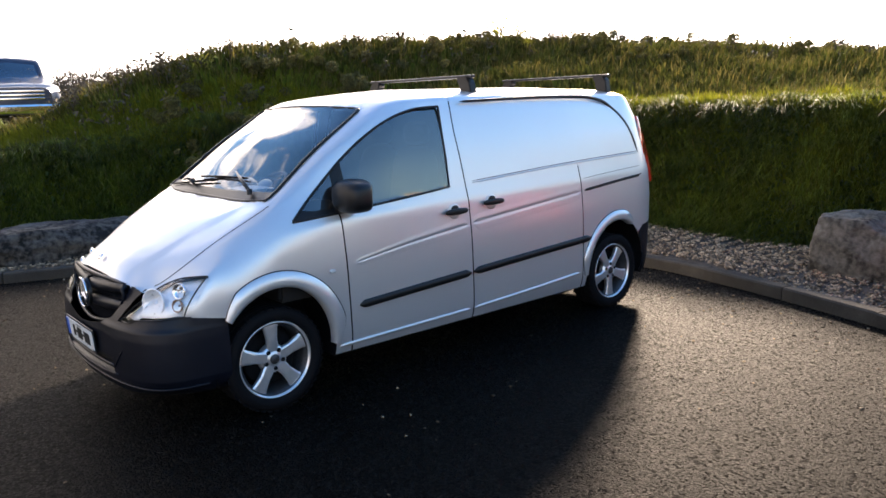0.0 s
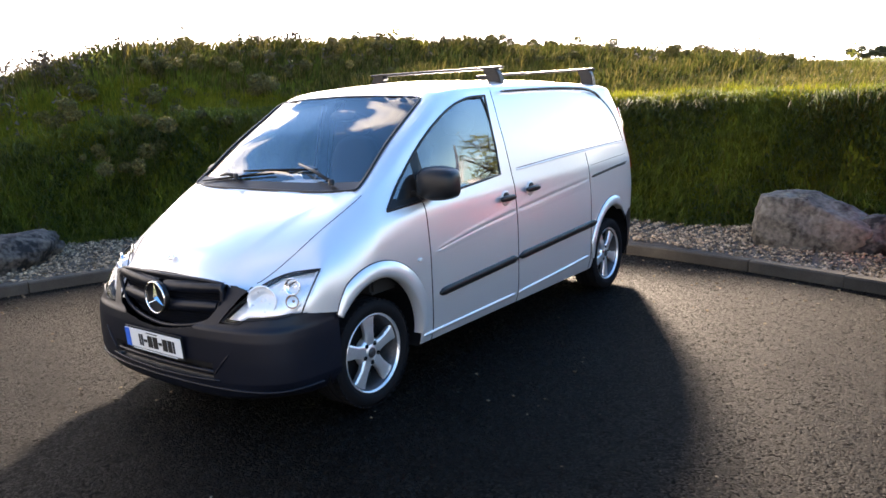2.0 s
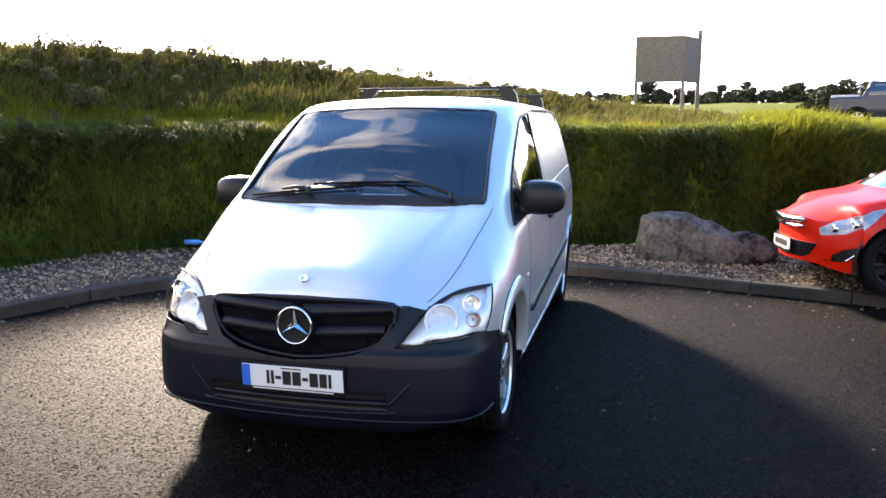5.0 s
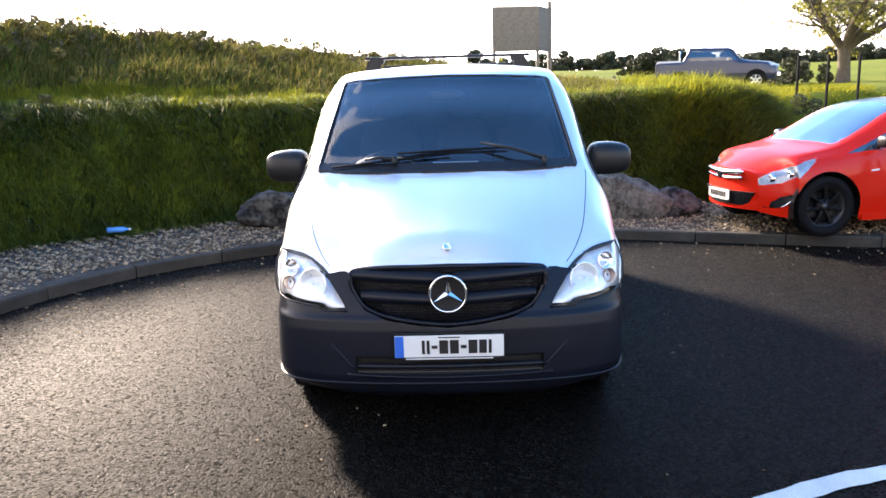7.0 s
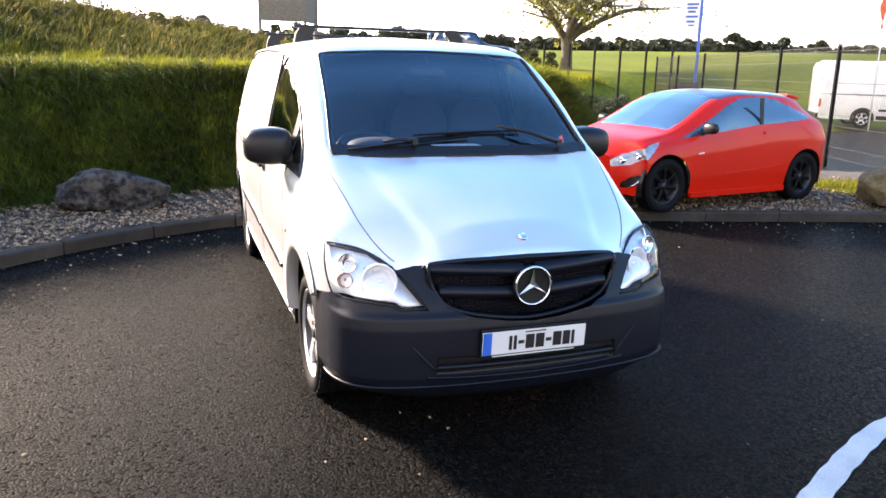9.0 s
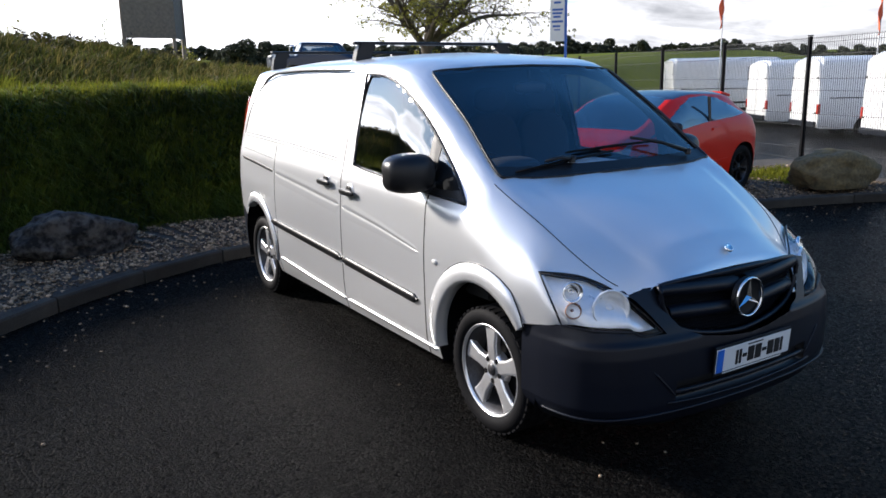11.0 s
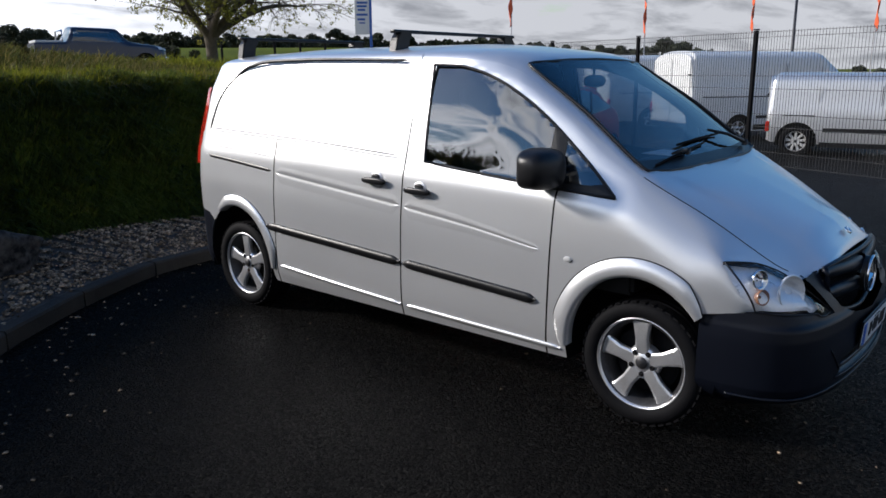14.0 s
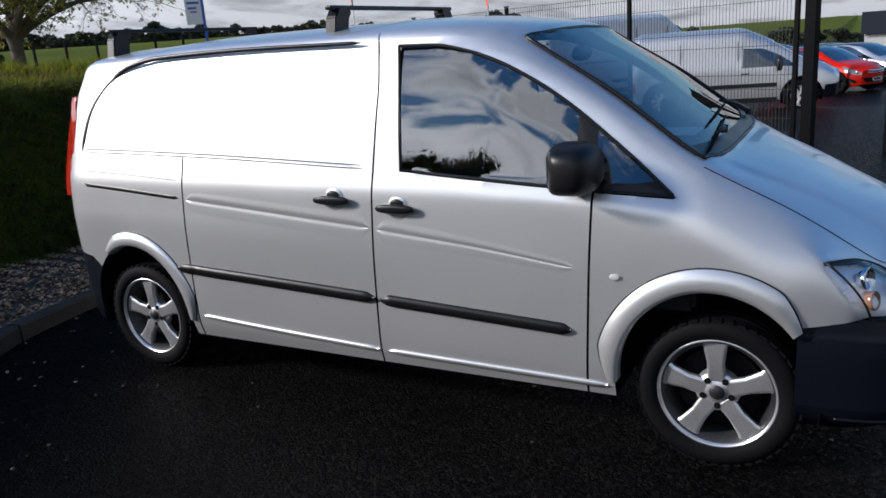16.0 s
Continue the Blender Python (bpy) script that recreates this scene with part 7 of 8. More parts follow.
    patch_on(S, "rubbing_strip", [(.48, .36 + .24 * k), (wb - .50, .36 + .24 * k), (wb - .50, .44 + .24 * k), (.48, .44 + .24 * k)], BLACKPLASTIC, van2, "black rubbing strip", out=.012, thick=.02)
    patch_on(S, "door_handle", [(1.0, 1.10 * k), (1.16, 1.10 * k), (1.16, 1.13 * k), (1.0, 1.13 * k)], BLACKPLASTIC, van2, out=.02, thick=.02)
    for yy in (1.22, 2.35):
        patch_on(S, "door_gap", [(yy, .35), (yy + .012, .35), (yy + .012, 2.0 * k), (yy, 2.0 * k)], BLACKPLASTIC, van2, out=.001)
    patch_on(S, "sill_trim", [(.45, .30 * k), (wb - .45, .30 * k), (wb - .45, .44 * k), (.45, .44 * k)], BLACKPLASTIC, van2, "black sill trim", out=.006, thick=.02)
    patch_on(S, "slide_rail", [(2.4, 1.16 * k), (end - .3, 1.16 * k), (end - .3, 1.19 * k), (2.4, 1.19 * k)], BLACKPLASTIC, van2, out=.002)
    for s in (1, -1):
        bm = bmesh.new()
        box(bm, (s * w * .95, end - .01, .86 * k), (.09, .08, .30 * k), bevel=.02)
        part("tail_lamp", bm, REDLENS, van2, "red tail lamp")
        bm = bmesh.new()
        superbox(bm, (s * (w + .12), .45, 1.35 * k), (.17, .12, .28), 2.8, 16, 10)
        part("door_mirror", bm, BLACKPLASTIC, van2, smooth=True)
        # rear doors with hinges
        bm = bmesh.new()
        box(bm, (s * w * .44, end + .012, 1.30 * k), (w * .84, .02, 1.70 * k), bevel=.008)
        door = part("rear_door", bm, paint, van2)
        for zz in (.75, 1.75):
            bm = bmesh.new()
            box(bm, (s * w * .84, end + .03, zz * k), (.10, .03, .05), bevel=.006)
            part("hinge", bm, BLACKPLASTIC, door)
    bm = bmesh.new()
    box(bm, (0, end + .02, .42), (w * 1.8, .12, .16), bevel=.03)
    part("rear_bumper", bm, BUMPER, van2)
    bm = bmesh.new()
    box(bm, (0, (end - nose) / 2, .34), (w * 1.6, long - .6, .14), bevel=.02)
    part("floor_pan", bm, BLACKPLASTIC, van2)
    return van2


# ---- kerb of concrete stones ----
def build_kerb():
    kerb = thing("kerb", "weathered grey concrete kerb of long stones", "kerb", kind="structure")
    line = spline(KERB, 1200)
    s = np.concatenate([[0], np.cumsum(np.linalg.norm(np.diff(line, axis=0), axis=1))])
    bm = bmesh.new()
    prof = [(0.0, -0.10), (0.0, 0.088), (0.012, 0.104), (0.105, 0.106), (0.12, 0.098), (0.12, -0.10)]
    prism(bm, prof, "x", -0.452, 0.452)
    bmesh.ops.recalc_face_normals(bm, faces=bm.faces)
    me = bpy.data.meshes.new("kerb_stone")
    bm.to_mesh(me)
    bm.free()
    me.materials.append(CONCRETE)
    r = np.random.RandomState(4)
    at = 0.46
    while at < s[-1] - 0.5:
        p = np.array([np.interp(at, s, line[:, k]) for k in (0, 1)])
        q = np.array([np.interp(at + 0.4, s, line[:, k]) for k in (0, 1)])
        o = np.array([np.interp(at - 0.4, s, line[:, k]) for k in (0, 1)])
        a = math.degrees(math.atan2(q[1] - o[1], q[0] - o[0]))
        ob = new("kerb_stone", me)
        ob.parent = kerb
        ob.matrix_local = pose(p[0], p[1], YARD + 0.008 + r.uniform(-0.003, 0.003), r.uniform(-0.6, 0.6), 0, a + r.uniform(-0.4, 0.4))
        at += 0.915


build_kerb()


# ---- the lot past the fence ----
f = Vector((0.816, -0.577, 0))
for across, along in ((0.0, 5.1), (4.7, 5.1), (8.9, 5.1), (12.6, 2.8)):
    c = Vector((16.2, 7.34, 0)) + Vector((0.577, 0.816, 0)) * across + f * along
    box_van("delivery_van", "white delivery van with black bumpers parked behind a wire fence", (c.x, c.y, YARD - float(lot_drop(c.x, c.y))), 54.7, WHITEPAINT, long=6.05, tall=2.38, wb=3.75, half=1.06, group="white vans on the lot")
box_van("small_van", "silver small van with a black side strip behind a wire fence", (14.3, 0.70, YARD - 0.09), 12, SILVER, long=4.05, tall=1.74, wb=2.73, half=0.88, nose=0.74, wheel_mat=PALE, bonnet=0.12)
for x, y, paint, word in ((23.4, -0.4, RED, "red"), (27.0, -1.6, SILVER, "silver"), (27.5, 1.4, WHITEPAINT, "white"), (31.5, -0.6, NAVY, "dark blue")):
    hatchback((x, y, YARD - float(lot_drop(x, y))), -34, paint, word + " hatchback parked in a row on the far lot")

FENCE0, FENCED = np.array([8.80, 2.81]), np.array([0.93, 2.50])


def build_fence():
    fence = thing("wire_fence", "black posts carrying tall dark welded wire panels", "fence")
    bm = bmesh.new()
    box(bm, (0, 0, 1.12), (0.06, 0.06, 2.4), bevel=0.006)
    box(bm, (0, 0, 2.335), (0.07, 0.07, 0.02), bevel=0.004)
    me = bpy.data.meshes.new("post")
    bm.to_mesh(me)
    bm.free()
    me.materials.append(POSTPAINT)
    turn = math.degrees(math.atan2(FENCED[1], FENCED[0]))
    span = float(np.hypot(*FENCED))
    V, F = [], []

    def bar(a, b, w):
        n = len(V)
        along_z = abs(a[2] - b[2]) > 0.5
        for p in (a, b):
            for d in ((-w, -w), (w, -w), (w, w), (-w, w)):
                V.append((p[0] + d[0], p[1] + d[1], p[2]) if along_z else (p[0], p[1] + d[0], p[2] + d[1]))
        for k in range(4):
            F.append((n + k, n + (k + 1) % 4, n + 4 + (k + 1) % 4, n + 4 + k))

    count = 50
    for k in range(count + 1):
        x = 0.04 + (span - 0.08) * k / count
        bar((x, 0, 0.12), (x, 0, 2.24), 0.0026)
    for z in (0.14, 0.34, 0.74, 0.94, 1.34, 1.54, 1.94, 2.14, 2.22):
        bar((0.02, 0, z), (span - 0.02, 0, z), 0.0036)
    wire = bpy.data.meshes.new("wire_panel")
    wire.from_pydata(V, [], F)
    wire.materials.append(WIRE)
    for k in range(-1, 8):
        p = FENCE0 + FENCED * k
        post = new("post", me)
        post.parent = fence
        post.matrix_local = pose(p[0], p[1], -0.02, 0, 0, turn)
        if k < 7:
            panel = new("wire_panel", wire)
            panel.parent = fence
            tagged(panel, kind="stuff")
            panel.matrix_local = pose(p[0], p[1], 0.05, 0, 0, turn)
    # return of the fence towards the meadow
    for k in range(6):
        post = new("post", me)
        post.parent = fence
        post.matrix_local = pose(14.7 - 0.75 * k, 18.6 + 0.42 * k, 0.3, 0, 0, 20)
    # stout gate post
    bm = bmesh.new()
    box(bm, (0, 0, 1.25), (0.15, 0.15, 2.7), bevel=0.01)
    box(bm, (0, 0, 2.62), (0.17, 0.17, 0.03), bevel=0.005)
    gate = part("gate_post", bm, POSTPAINT, fence, "stout black gate post")
    gate.matrix_local = pose(7.80, 0.12, 0.0, 0, 0, turn)
    for off, h in ((1.0, 2.4), (2.1, 2.4)):
        post = new("post", me)
        post.parent = fence
        post.matrix_local = pose(7.8 - 0.35 * off, 0.12 - 0.94 * off, 0.0, 0, 0, turn)


build_fence()


# ---- hoarding, totem sign, flags ----
def build_hoarding():
    sign = thing("hoarding", "old grey blank advertising board on three posts", "sign board", (1.31, 20.8, 1.4))
    for x, y, h, w in ((0.03, 0.05, 3.0, 0.05), (1.42, 0.12, 2.6, 0.05), (1.92, 1.05, 3.25, 0.065)):
        bm = bmesh.new()
        box(bm, (x, y, h / 2 - 0.2), (2 * w, 2 * w, h + 0.4), bevel=0.01)
        part("post", bm, BOARDGREY, sign)
    for (x0, y0), (x1, y1), n in (((0, 0), (1.45, 0.05), 4), ((1.45, 0.05), (1.90, 1.0), 3)):
        d = Vector((x1 - x0, y1 - y0, 0))
        for k in range(n):
            bm = bmesh.new()
            box(bm, (0, 0, 2.32), (d.length / n + 0.004, 0.03, 1.38), bevel=0.004)
            ob = part("panel", bm, BOARDGREY, sign)
            c = Vector((x0, y0, 0)) + d * ((k + 0.5) / n)
            ob.matrix_local = pose(c.x, c.y, 0, 0, 0, math.degrees(math.atan2(d.y, d.x)))


build_hoarding()


def build_totem():
    sign = thing("totem_sign", "tall white price sign with a blue frame", "sign", (15.35, 18.6, 1.0), -46)
    bm = bmesh.new()
    box(bm, (0.29, 0, 3.0), (0.09, 0.09, 6.4), bevel=0.01)
    part("post", bm, BLUEPAINT, sign)
    bm = bmesh.new()
    box(bm, (0.0, 0.0, 4.05), (0.52, 0.05, 4.2), bevel=0.01)
    part("board", bm, PLATEWHITE, sign, "white board with unreadable lines")
    r = np.random.RandomState(2)
    z = 5.9
    while z > 2.1:
        bm = bmesh.new()
        w = r.uniform(0.2, 0.4)
        box(bm, (-0.02 + r.uniform(-0.03, 0.03), -0.028, z), (w, 0.006, r.choice([0.045, 0.07])))
        part("text_bar", bm, BLUEPAINT, sign)
        z -= r.choice([0.12, 0.16, 0.24])
    bm = bmesh.new()
    box(bm, (0.0, 0, 0.0), (0.8, 0.4, 0.9), bevel=0.02)
    part("base", bm, CONCRETE, sign)


build_totem()


def flag(at):
    pole = thing("flag", "orange feather flag on a thin white pole", "flag", at, 20, "orange flags")
    bm = bmesh.new()
    tube(bm, [(0, 0, -1.0), (0, 0, 4.9)], [0.035, 0.02], 8)
    part("pole", bm, PALE, pole, smooth=True)
    V, F = [], []
    n = 14
    for k in range(n):
        z = 4.85 - 1.25 * k / (n - 1)
        w = 0.05 + 0.30 * math.sin(math.pi * (0.12 + 0.8 * k / n)) ** 0.8
        for j in range(5):
            q = j / 4
            V.append((-w * q, 0.05 * math.sin(q * 5 + k * 0.6), z - 0.25 * q))
    for k in range(n - 1):
        for j in range(4):
            a = 5 * k + j
            F.append((a, a + 1, a + 6, a + 5))
    cloth = mesh_object("cloth", V, F, ORANGE, pole, True)
    mod = cloth.modifiers.new("thickness", "SOLIDIFY")
    mod.thickness = 0.006


for q in ((22.0, 16.9, 0), (24.74, 12.44, -0.45), (26.3, 8.85, -0.4), (27.5, 4.9, -0.4)):
    flag(q)


def street_lamp(at):
    lamp = thing("street_lamp", "tall grey street lamp with two flat heads", "street lamp", at, 20)
    bm = bmesh.new()
    tube(bm, [(0, 0, 0), (0, 0, 1.2), (0, 0, 4.6)], [0.075, 0.06, 0.04], 10)
    part("pole", bm, BARRELGREY, lamp, smooth=True)
    for s in (1, -1):
        bm = bmesh.new()
        box(bm, (s * 0.34, 0, 4.62), (0.56, 0.20, 0.07), bevel=0.02)
        part("lamp_head", bm, BARRELGREY, lamp)


street_lamp((24.7, 6.85, YARD))


def far_house(at, turn):
    """A plain gabled house seen over the far end of the lot."""
    house = thing("house", "pale rendered house with a dark slate roof", "house", at, turn)
    bm = bmesh.new()
    box(bm, (0, 0, 1.55), (6.0, 9.5, 3.1))
    wall = part("wall", bm, PALE, house)
    bm = bmesh.new()
    prism(bm, [(-3.3, 3.05), (3.3, 3.05), (0, 4.45)], "y", -5.0, 5.0)
    part("roof", bm, CABIN, house, "dark slate roof")
    for y in (-2.9, 0.2, 3.0):
        bm = bmesh.new()
        box(bm, (-3.0, y, 1.8), (0.10, 1.0, 1.2), bevel=0.01)
        frame_ob = part("window", bm, WHITEPAINT, house)
        bm = bmesh.new()
        box(bm, (-3.05, y, 1.8), (0.03, 0.84, 1.04))
        part("pane", bm, DARKGLASS, frame_ob)


far_house((58.0, -5.6, -2.62), 0)


def bottle():
    b = thing("bottle", "crushed blue plastic bottle lying on the gravel", "bottle", (-4.05, 4.72, 0.17), 12)
    bm = bmesh.new()
    lathe(bm, [(-0.13, 0.001), (-0.13, 0.028), (-0.12, 0.036), (-0.03, 0.034), (-0.01, 0.037), (0.06, 0.034), (0.10, 0.014), (0.125, 0.013)], 18)
    part("body", bm, BLUEPLASTIC, b, smooth=True)
    bm = bmesh.new()
    lathe(bm, [(0.12, 0.001), (0.12, 0.016), (0.142, 0.016), (0.142, 0.001)], 14)
    part("cap", bm, PLATEWHITE, b)


bottle()


# ---- pickups on the high ground ----
def pickup(at, turn, paint, label, canopy=True):
    car = thing("pickup_truck", label, "truck", at, turn)
    L = [
        char_line((-.88, .62, .48), (-.75, .80, .44), (-.3, .86, .42), (3.9, .86, .48), (4.05, .82, .52)),
        char_line((-.90, .64, .72), (-.75, .84, .70), (-.3, .90, .68), (3.9, .90, .70), (4.05, .87, .70)),
        char_line((-.88, .62, .95), (-.7, .80, 1.0), (0, .88, 1.08), (3.9, .89, 1.12), (4.05, .86, 1.12)),
        char_line((-.86, .55, 1.02), (-.6, .70, 1.10), (.2, .78, 1.17), (.6, .78, 1.22), (1.0, .79, 1.47), (2.75, .79, 1.52), (2.95, .80, 1.22), (3.9, .80, 1.19), (4.05, .80, 1.18)),
        char_line((-.84, .45, 1.05), (-.6, .55, 1.13), (.2, .66, 1.21), (.55, .66, 1.28), (1.05, .64, 1.74), (2.65, .64, 1.78), (2.85, .66, 1.30), (3.0, .72, 1.20), (4.05, .72, 1.18)),
        char_line((-.84, 0, 1.06), (-.6, 0, 1.15), (.2, 0, 1.24), (.5, 0, 1.30), (1.05, 0, 1.80), (2.65, 0, 1.83), (2.85, 0, 1.34), (3.0, 0, 1.20), (4.05, 0, 1.18)),
    ]
    ys = np.concatenate([np.linspace(-.9, -.5, 10), np.arange(-.45, 3.9, .06), np.linspace(3.91, 4.05, 5)])
    S = Shell(L, (4, 6, 6, 7, 7), ys)
    r0 = 0.38
    for yc in (0, 3.05):
        S.cut(arch(yc, r0, .46), "side", 1, S.row < 15)
    S.cut([(.75, 1.24), (1.1, 1.64), (2.6, 1.68), (2.72, 1.27)], "side", 2, (S.row >= 12) & (S.row < 24))
    S.cut([(-.05, 1.33), (.60, 1.31), (.56, 1.62), (-.05, 1.68)], "front", 3, (S.mid(S.y) < 1.1) & (S.row >= 20))
    S.cut([(.52, .92), (.86, .98), (.78, 1.10), (.55, 1.04)], "front", 4, S.mid(S.y) < -.3)
    S.take("body", 0, paint, car)
    for ob in S.take("side_window", 2, SIDEGLASS, car, both=False):
        ob.visible_shadow = False
    S.take("windscreen", 3, DARKGLASS, car)
    S.take("headlight", 4, REFLECTOR, car, both=False)
    S.cap(0, "nose", paint, car)
    S.cap(-1, "tailgate", paint, car)
    for yc in (0, 3.05):
        liner(car, yc, r0, .465, .86, .5)
        for s in (1, -1):
            make_wheel(car, (s * .78, yc, r0), s, r0, 0.23, 0.25, 6, ALLOY, bolt_recess=False)
    for zz in (.98, .90, .82):
        bm = bmesh.new()
        box(bm, (0, -.91, zz), (.98, .03, .045), bevel=.01)
        part("grille_bar", bm, CHROME, car)
    bm = bmesh.new()
    box(bm, (0, -.90, .60), (1.62, .16, .20), bevel=.05)
    part("front_bumper", bm, CHROME, car, "bright front bumper")
    bm = bmesh.new()
    tube(bm, [(-.70, 3.02, 1.15), (-.64, 3.02, 1.66), (.64, 3.02, 1.66), (.70, 3.02, 1.15)], .035, 8)
    part("roll_bar", bm, CHROME, car, "chrome roll bar", True)
    bm = bmesh.new()
    box(bm, (0, 3.50, 1.23), (1.52, 1.0, .10), bevel=.04)
    part("bed_cover", bm, PALE, car, "pale bed cover")
    bm = bmesh.new()
    box(bm, (0, 1.6, .52), (1.5, 4.4, .2), bevel=.03)
    part("chassis", bm, BLACKPLASTIC, car)
    return car


gz = float(on_grid("z", np.array([11.3]), np.array([29.8]))[0])
pickup((12.85, 29.4, gz - 0.04), 76, NAVY, "dark blue pickup truck parked on the meadow")
gz = float(on_grid("z", np.array([-14.7]), np.array([2.4]))[0])
pickup((-14.6, 1.95, gz + 0.05), 84, NAVY, "dark blue pickup truck with a bright grille above the bank")


# ---- trees, hedges, weeds ----
def leaf_cloud(name, centres, radii, count, size, mat, label, category, seed, flat=0.8, parent=None):
    """Many small leaves strewn through uneven clumps."""
    r = np.random.RandomState(seed)
    centres, radii = np.array(centres, float), np.array(radii, float)
    w = radii**2 / (radii**2).sum()
    k = r.choice(len(centres), count, p=w)
    d = r.normal(0, 1, (count, 3))
    d /= np.linalg.norm(d, axis=1)[:, None]
    P = centres[k] + d * (radii[k] * r.uniform(0.25, 1.0, count) ** 0.5)[:, None] * np.array([1, 1, flat])
    a = r.normal(0, 1, (count, 3))
    a /= np.linalg.norm(a, axis=1)[:, None]
    b = np.cross(a, r.normal(0, 1, (count, 3)))
    b /= np.linalg.norm(b, axis=1)[:, None]
    s = (size * r.uniform(0.5, 1.3, count))[:, None]
    V = np.stack([P - a * s, P + b * s * 0.5, P + a * s, P - b * s * 0.5], 1).reshape(-1, 3)
    F = np.arange(count * 4).reshape(-1, 4)
    me = bpy.data.meshes.new(name)
    me.vertices.add(len(V))
    me.vertices.foreach_set("co", V.ravel())
    me.loops.add(F.size)
    me.loops.foreach_set("vertex_index", F.ravel())
    me.polygons.add(len(F))
    me.polygons.foreach_set("loop_start", np.arange(0, F.size, 4))
    me.polygons.foreach_set("loop_total", np.full(len(F), 4))
    me.update(calc_edges=True)
    me.materials.append(mat)
    ob = new(name, me)
    if parent is not None:
        ob.parent = parent
        return ob
    return tagged(ob, label, category, kind="stuff")


def big_tree(at, seed=3):
    """A short trunk that forks into rising limbs, which level out into drooping twigs."""
    tree = thing("tree", "spreading autumn tree with bare twigs and thin yellow-green leaves", "tree", at)
    r = random.Random(seed)
    trunk, wood, twigs = bmesh.new(), bmesh.new(), bmesh.new()
    inner, outer = [], []

    def limb(bm, p, d, length, r0, r1, n, sides, bend, wild):
        pts, rs, ds = [p.copy()], [r0], [d.copy()]
        for k in range(n):
            d = (d + Vector((r.uniform(-1, 1), r.uniform(-1, 1), r.uniform(-1, 1))) * wild + Vector((0, 0, bend))).normalized()
            p = p + d * (length / n)
            pts.append(p.copy())
            rs.append(r0 + (r1 - r0) * (k + 1) / n)
            ds.append(d.copy())
        tube(bm, pts, rs, sides, close=False)
        return pts, rs, ds

    tube(trunk, [(0, 0, -.3), (0, 0, .1), (.02, 0, .6), (0, .03, 1.2), (-.02, 0, 1.7)], [.44, .33, .27, .27, .34], 14, close=False)
    part("trunk", trunk, BARK, tree, "thick grey-brown trunk", True)
    for k in range(8):
        ang = 6.28 * k / 7 + r.uniform(-.25, .25)
        up = 0.95 if k < 7 else 4.0
        d0 = Vector((math.cos(ang), math.sin(ang), up * r.uniform(.8, 1.5))).normalized()
        long = r.uniform(5.2, 6.8)
        pts, rs, ds = limb(wood, Vector((d0.x * .12, d0.y * .12, 1.45)), d0, long, r.uniform(.15, .22), .035, 9, 8, -.045, .13)
        for j in range(15):
            i = r.randint(2, 9)
            ang2 = r.uniform(0, 6.28)
            d1 = (ds[i] * .6 + Vector((math.cos(ang2), math.sin(ang2), r.uniform(-.35, .75))) * .8).normalized()
            p1, r1, e1 = limb(wood, pts[i], d1, r.uniform(1.3, 2.9), rs[i] * .5, .012, 6, 5, -.03, .22)
            for m in range(9):
                i1 = r.randint(1, 6)
                d2 = (e1[i1] * .5 + Vector((r.uniform(-1, 1), r.uniform(-1, 1), r.uniform(-.8, .8)))).normalized()
                p2, r2, e2 = limb(twigs, p1[i1], d2, r.uniform(.5, 1.2), .012, .005, 4, 3, -.05, .3)
                for q in range(4):
                    i2 = r.randint(1, 4)
                    d3 = (e2[i2] + Vector((r.uniform(-1, 1), r.uniform(-1, 1), r.uniform(-1, .6))) * 1.1).normalized()
                    p3, _, _ = limb(twigs, p2[i2], d3, r.uniform(.2, .55), .006, .003, 2, 3, -.05, .3)
                    (inner if p3[-1].xy.length < 2.4 and r.random() < .6 else outer).append(p3[-1])
    part("limb", wood, BARK, tree, "forking dark branches", True)
    tagged(part("twig", twigs, BARK, tree, "fine bare twigs"), kind="stuff")
    inner = [e for e in inner if r.random() < .35]
    outer = [e for e in outer if r.random() < .35]
    leaf_cloud("crown", [tuple(e) for e in inner + outer], [r.uniform(.16, .34) for _ in inner] + [r.uniform(.05, .14) for _ in outer], 17000, 0.07, DRYLEAF, "", "", 8, parent=tree)
    return tree


big_tree((17.6, 31.3, float(on_grid("z", np.array([17.6]), np.array([31.3]))[0])))


def hedge_line(name, p0, p1, h, n, count, size, seed, label, wide=2.0):
    r = np.random.RandomState(seed)
    C, R = [], []
    for k in range(n):
        t = k / (n - 1)
        x, y = p0[0] + (p1[0] - p0[0]) * t, p0[1] + (p1[1] - p0[1]) * t
        z = float(on_grid("z", np.array([x]), np.array([y]))[0])
        s = h * r.uniform(0.55, 1.35) * (1.5 if r.uniform() < 0.12 else 1)
        for q in range(6):
            C.append((x + r.uniform(-wide, wide), y + r.uniform(-wide, wide), z + s * (0.1 + 0.17 * q)))
            R.append(s * r.uniform(0.18, 0.45))
    leaf_cloud(name, C, R, count, size, DARKLEAF, label, "hedge", seed)


hedge_line("hedgerow", (-6, 72), (60, 62), 1.0, 170, 110000, 0.15, 31, "dark hedgerow and trees beyond the meadow")
hedge_line("hedgerow", (40, 75), (110, 30), 0.8, 170, 110000, 0.20, 32, "dark line of trees behind the lot")
hedge_line("hedgerow", (70, 40), (80, -30), 1.15, 110, 80000, 0.19, 33, "distant trees behind the parked vehicles")
hedge_line("bush", (11.0, 46.0), (17.0, 47.0), 1.2, 9, 24000, 0.08, 34, "dark bushes behind the meadow", 0.8)
hedge_line("bush", (15.5, 33.0), (16.4, 32.6), 0.9, 4, 12000, 0.05, 35, "low dark bushes by the fence", 0.8)
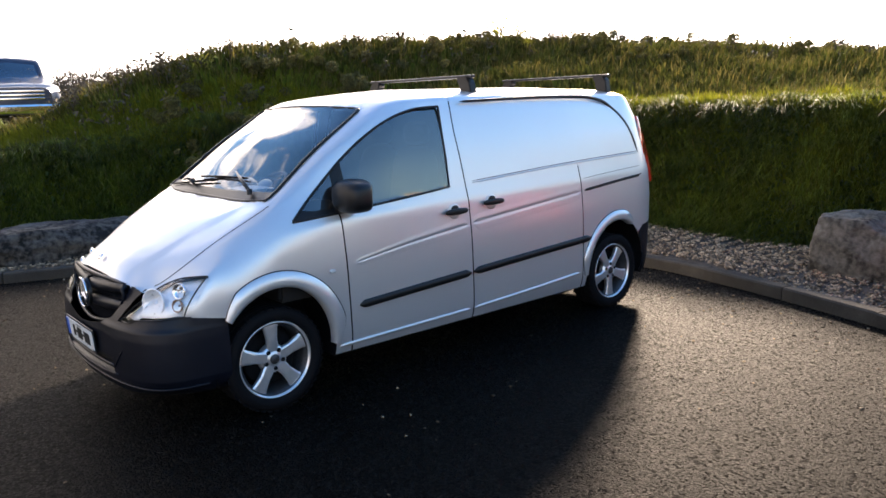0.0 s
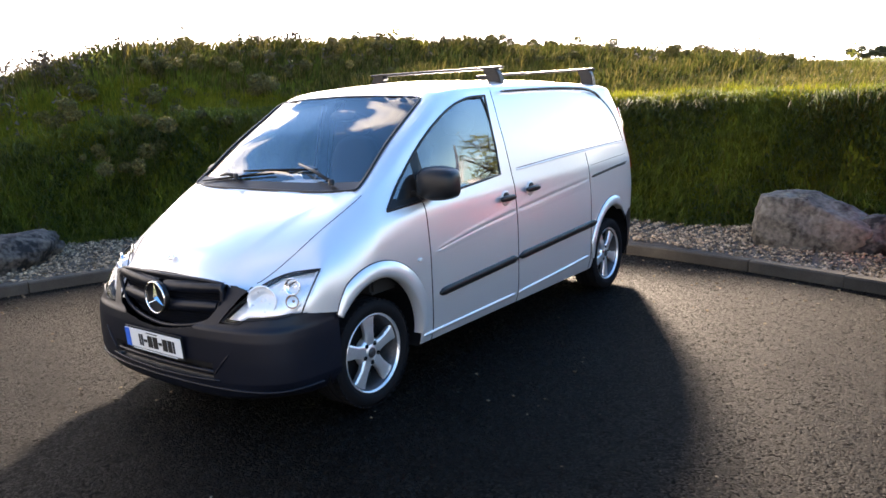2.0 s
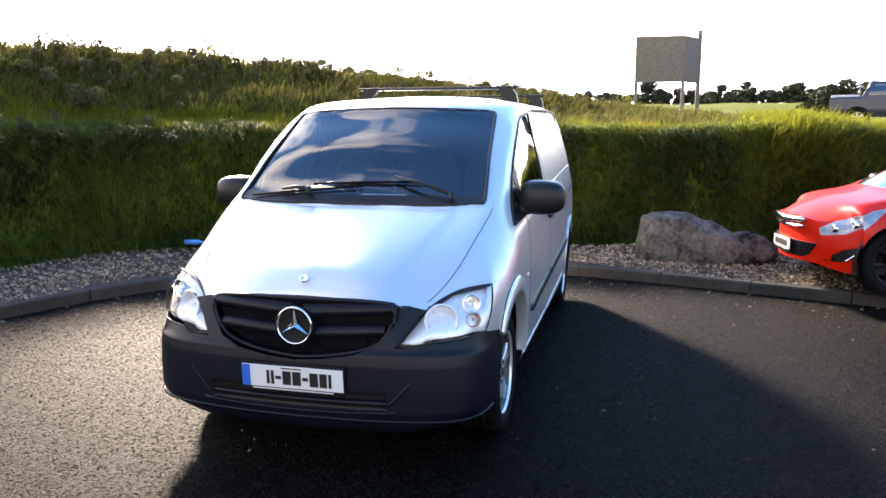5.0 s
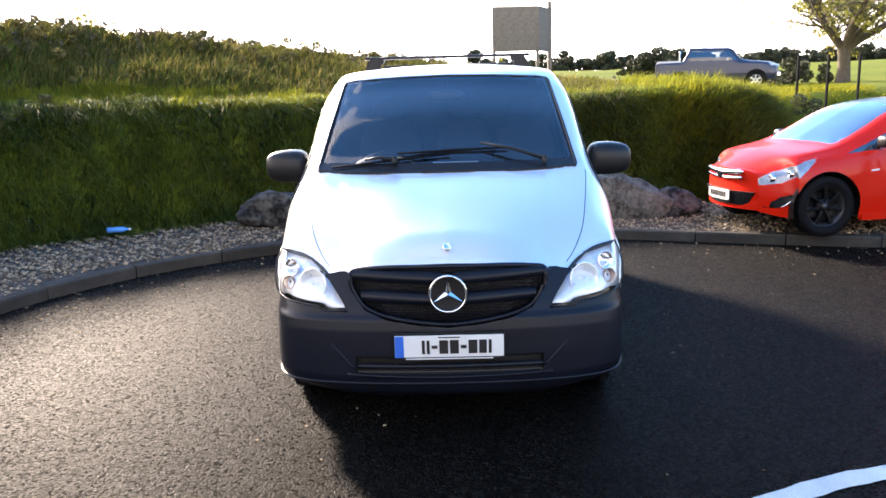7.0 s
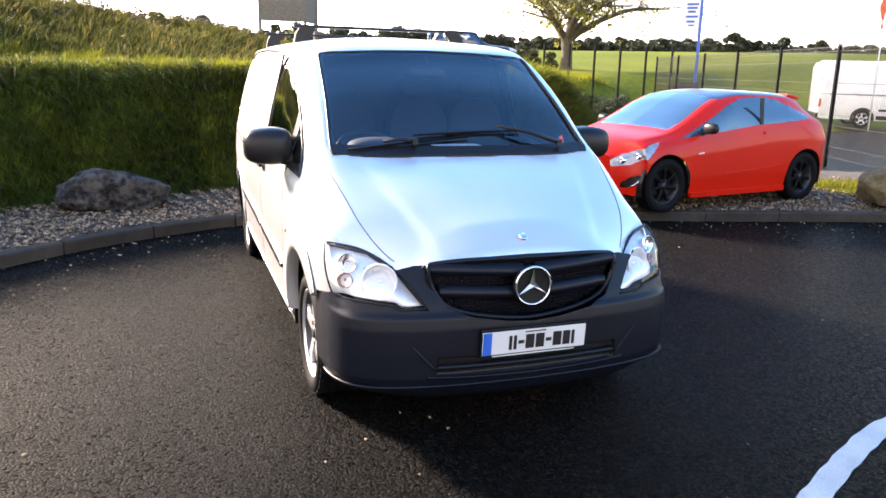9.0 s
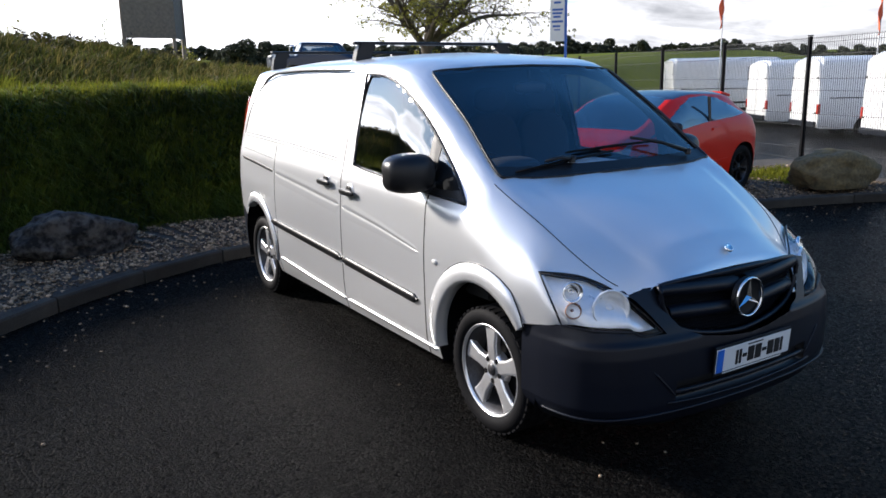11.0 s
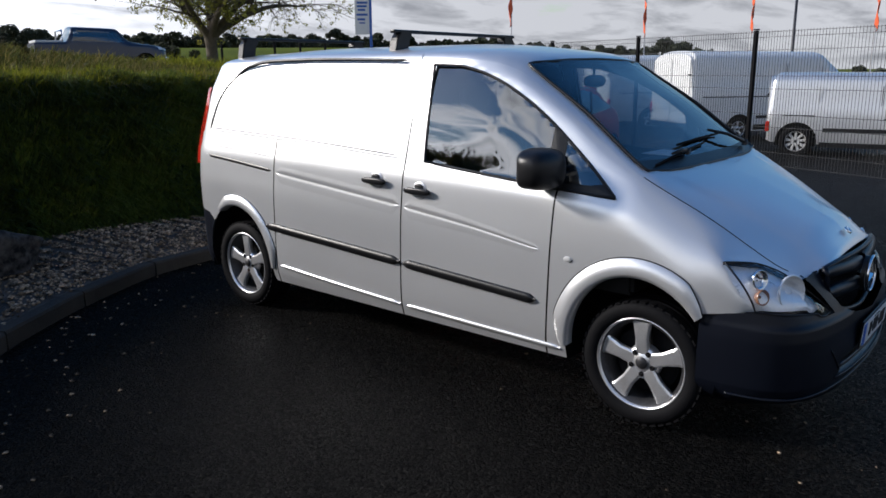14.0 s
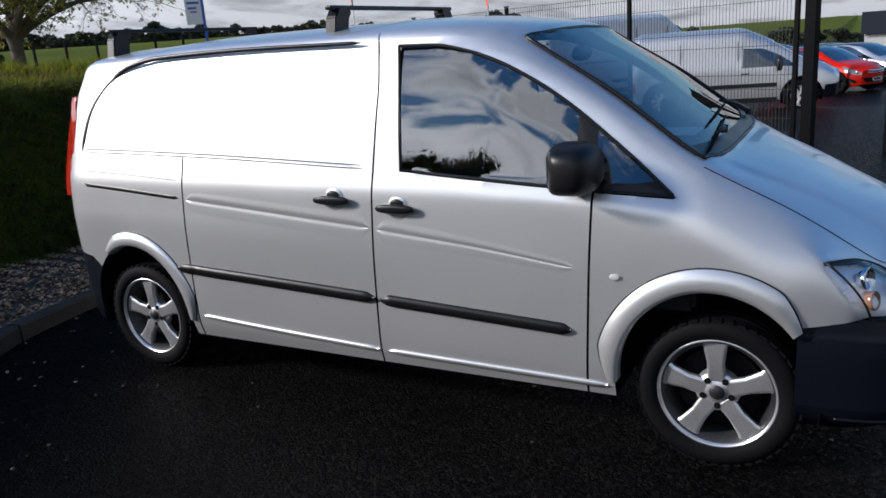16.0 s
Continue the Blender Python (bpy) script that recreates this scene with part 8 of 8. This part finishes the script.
hedge_line("bush", (15.0, 18.0), (11.0, 20.5), 0.75, 7, 16000, 0.045, 36, "low scrub along the fence", 0.5)


def brush(name, at, count, spread, tall, seed, label, mat=None):
    """Bare shrubs: a thicket of thin leaning stems with side twigs."""
    r = np.random.RandomState(seed)
    V, F = [], []
    for k in range(count):
        x, y = at[0] + r.normal(0, spread[0]), at[1] + r.normal(0, spread[1])
        z = float(on_grid("z", np.array([x]), np.array([y]))[0])
        p = np.array([x, y, z - 0.05])
        L = tall * r.uniform(0.5, 1.2)
        d = np.array([r.normal(0, 0.25), r.normal(0, 0.25), 1.0])

        def stick(p, d, L, w):
            d = d / np.linalg.norm(d)
            q = p + d * L
            n = len(V)
            a = np.array([w, 0, 0])
            b = np.array([0, w, 0])
            V.extend([p - a, p + a, q, p - b, p + b, q])
            F.extend([(n, n + 1, n + 2), (n + 3, n + 4, n + 5)])
            return q
        stick(p, d, L, 0.012)
        for j in range(9):
            t = r.uniform(0.25, 1.0)
            s0 = p + d / np.linalg.norm(d) * L * t
            e = stick(s0, d + r.normal(0, 0.6, 3), L * r.uniform(0.15, 0.4), 0.006)
            for i in range(3):
                n = len(V)
                c = e + r.normal(0, 0.05, 3)
                u, v = r.normal(0, 0.03, 3), r.normal(0, 0.03, 3)
                V.extend([c, c + u, c + v])
                F.append((n, n + 1, n + 2))
    ob = mesh_object(name, V, F, mat or BRUSH)
    return tagged(ob, label, "shrub", kind="stuff")


brush("brush", (-17.0, 4.8), 420, (2.4, 1.1), 1.25, 41, "brown bare shrubs beside the mound")
brush("weeds", (-6.08, 9.04), 12, (0.18, 0.15), 0.55, 43, "tall dry weed clump on the mound", DRYLEAF)
for q, (x, y, h) in enumerate(((-1.74, 12.31, 0.62), (-4.0, 11.3, 0.4), (-0.4, 12.9, 0.5), (1.2, 13.4, 0.45), (-7.4, 3.4, 0.35), (-2.9, 11.8, 0.5), (-5.3, 10.5, 0.35))):
    brush("weeds", (x, y), 3, (0.10, 0.08), h, 50 + q, "single tall dry weed on the mound", DRYLEAF)
for q, ((x0, y0, _), (x1, y1, _)) in enumerate(zip(RIDGE[1:-2], RIDGE[2:-1])):
    brush("brush", ((x0 + x1) / 2, (y0 + y1) / 2), 34, (0.55, 0.55), 0.30, 70 + q, "dry brown stalks along the mound's crest")


def thicket(at, spread, n, tall, count, seed, label, mat=BRUSH, size=0.035):
    """Low brown shrubs: uneven clumps of dead leaves among bare stems."""
    r = np.random.RandomState(seed)
    C, R = [], []
    for _ in range(n):
        x, y = at[0] + r.normal(0, spread[0]), at[1] + r.normal(0, spread[1])
        z = float(on_grid("z", np.array([x]), np.array([y]))[0])
        h = tall * r.uniform(0.35, 1.0)
        for q in range(4):
            C.append((x + r.normal(0, 0.22), y + r.normal(0, 0.22), z + h * (0.05 + 0.22 * q)))
            R.append(h * r.uniform(0.2, 0.55))
    leaf_cloud("thicket", C, R, count, size, mat, label, "shrub", seed)


thicket((-17.2, 4.8), (2.2, 1.0), 80, 1.3, 70000, 61, "brown autumn thicket beside the mound")
for q, (x, y, sx, sy, n) in enumerate(((-6.9, 3.0, 0.45, 0.7, 16), (-6.6, 5.2, 0.6, 0.9, 22), (-6.7, 7.0, 0.6, 0.9, 22), (-5.9, 8.6, 0.7, 0.8, 22), (-4.9, 10.0, 0.8, 0.6, 22), (-3.2, 11.2, 1.0, 0.5, 22), (-1.3, 12.1, 1.1, 0.5, 18))):
    thicket((x, y), (sx, sy), n, 0.30, 15000, 90 + q, "olive and brown brambles sprawling over the mound", BRAMBLE, 0.022)
blades("verge_grass", 5000, (7.3, 9.0, 3.6, 5.2, -30, 30), 0.2, 0.006, TOPGRASS, "short yellow-green verge grass at the end of the gravel", 30, 0.3, lift=0.30)
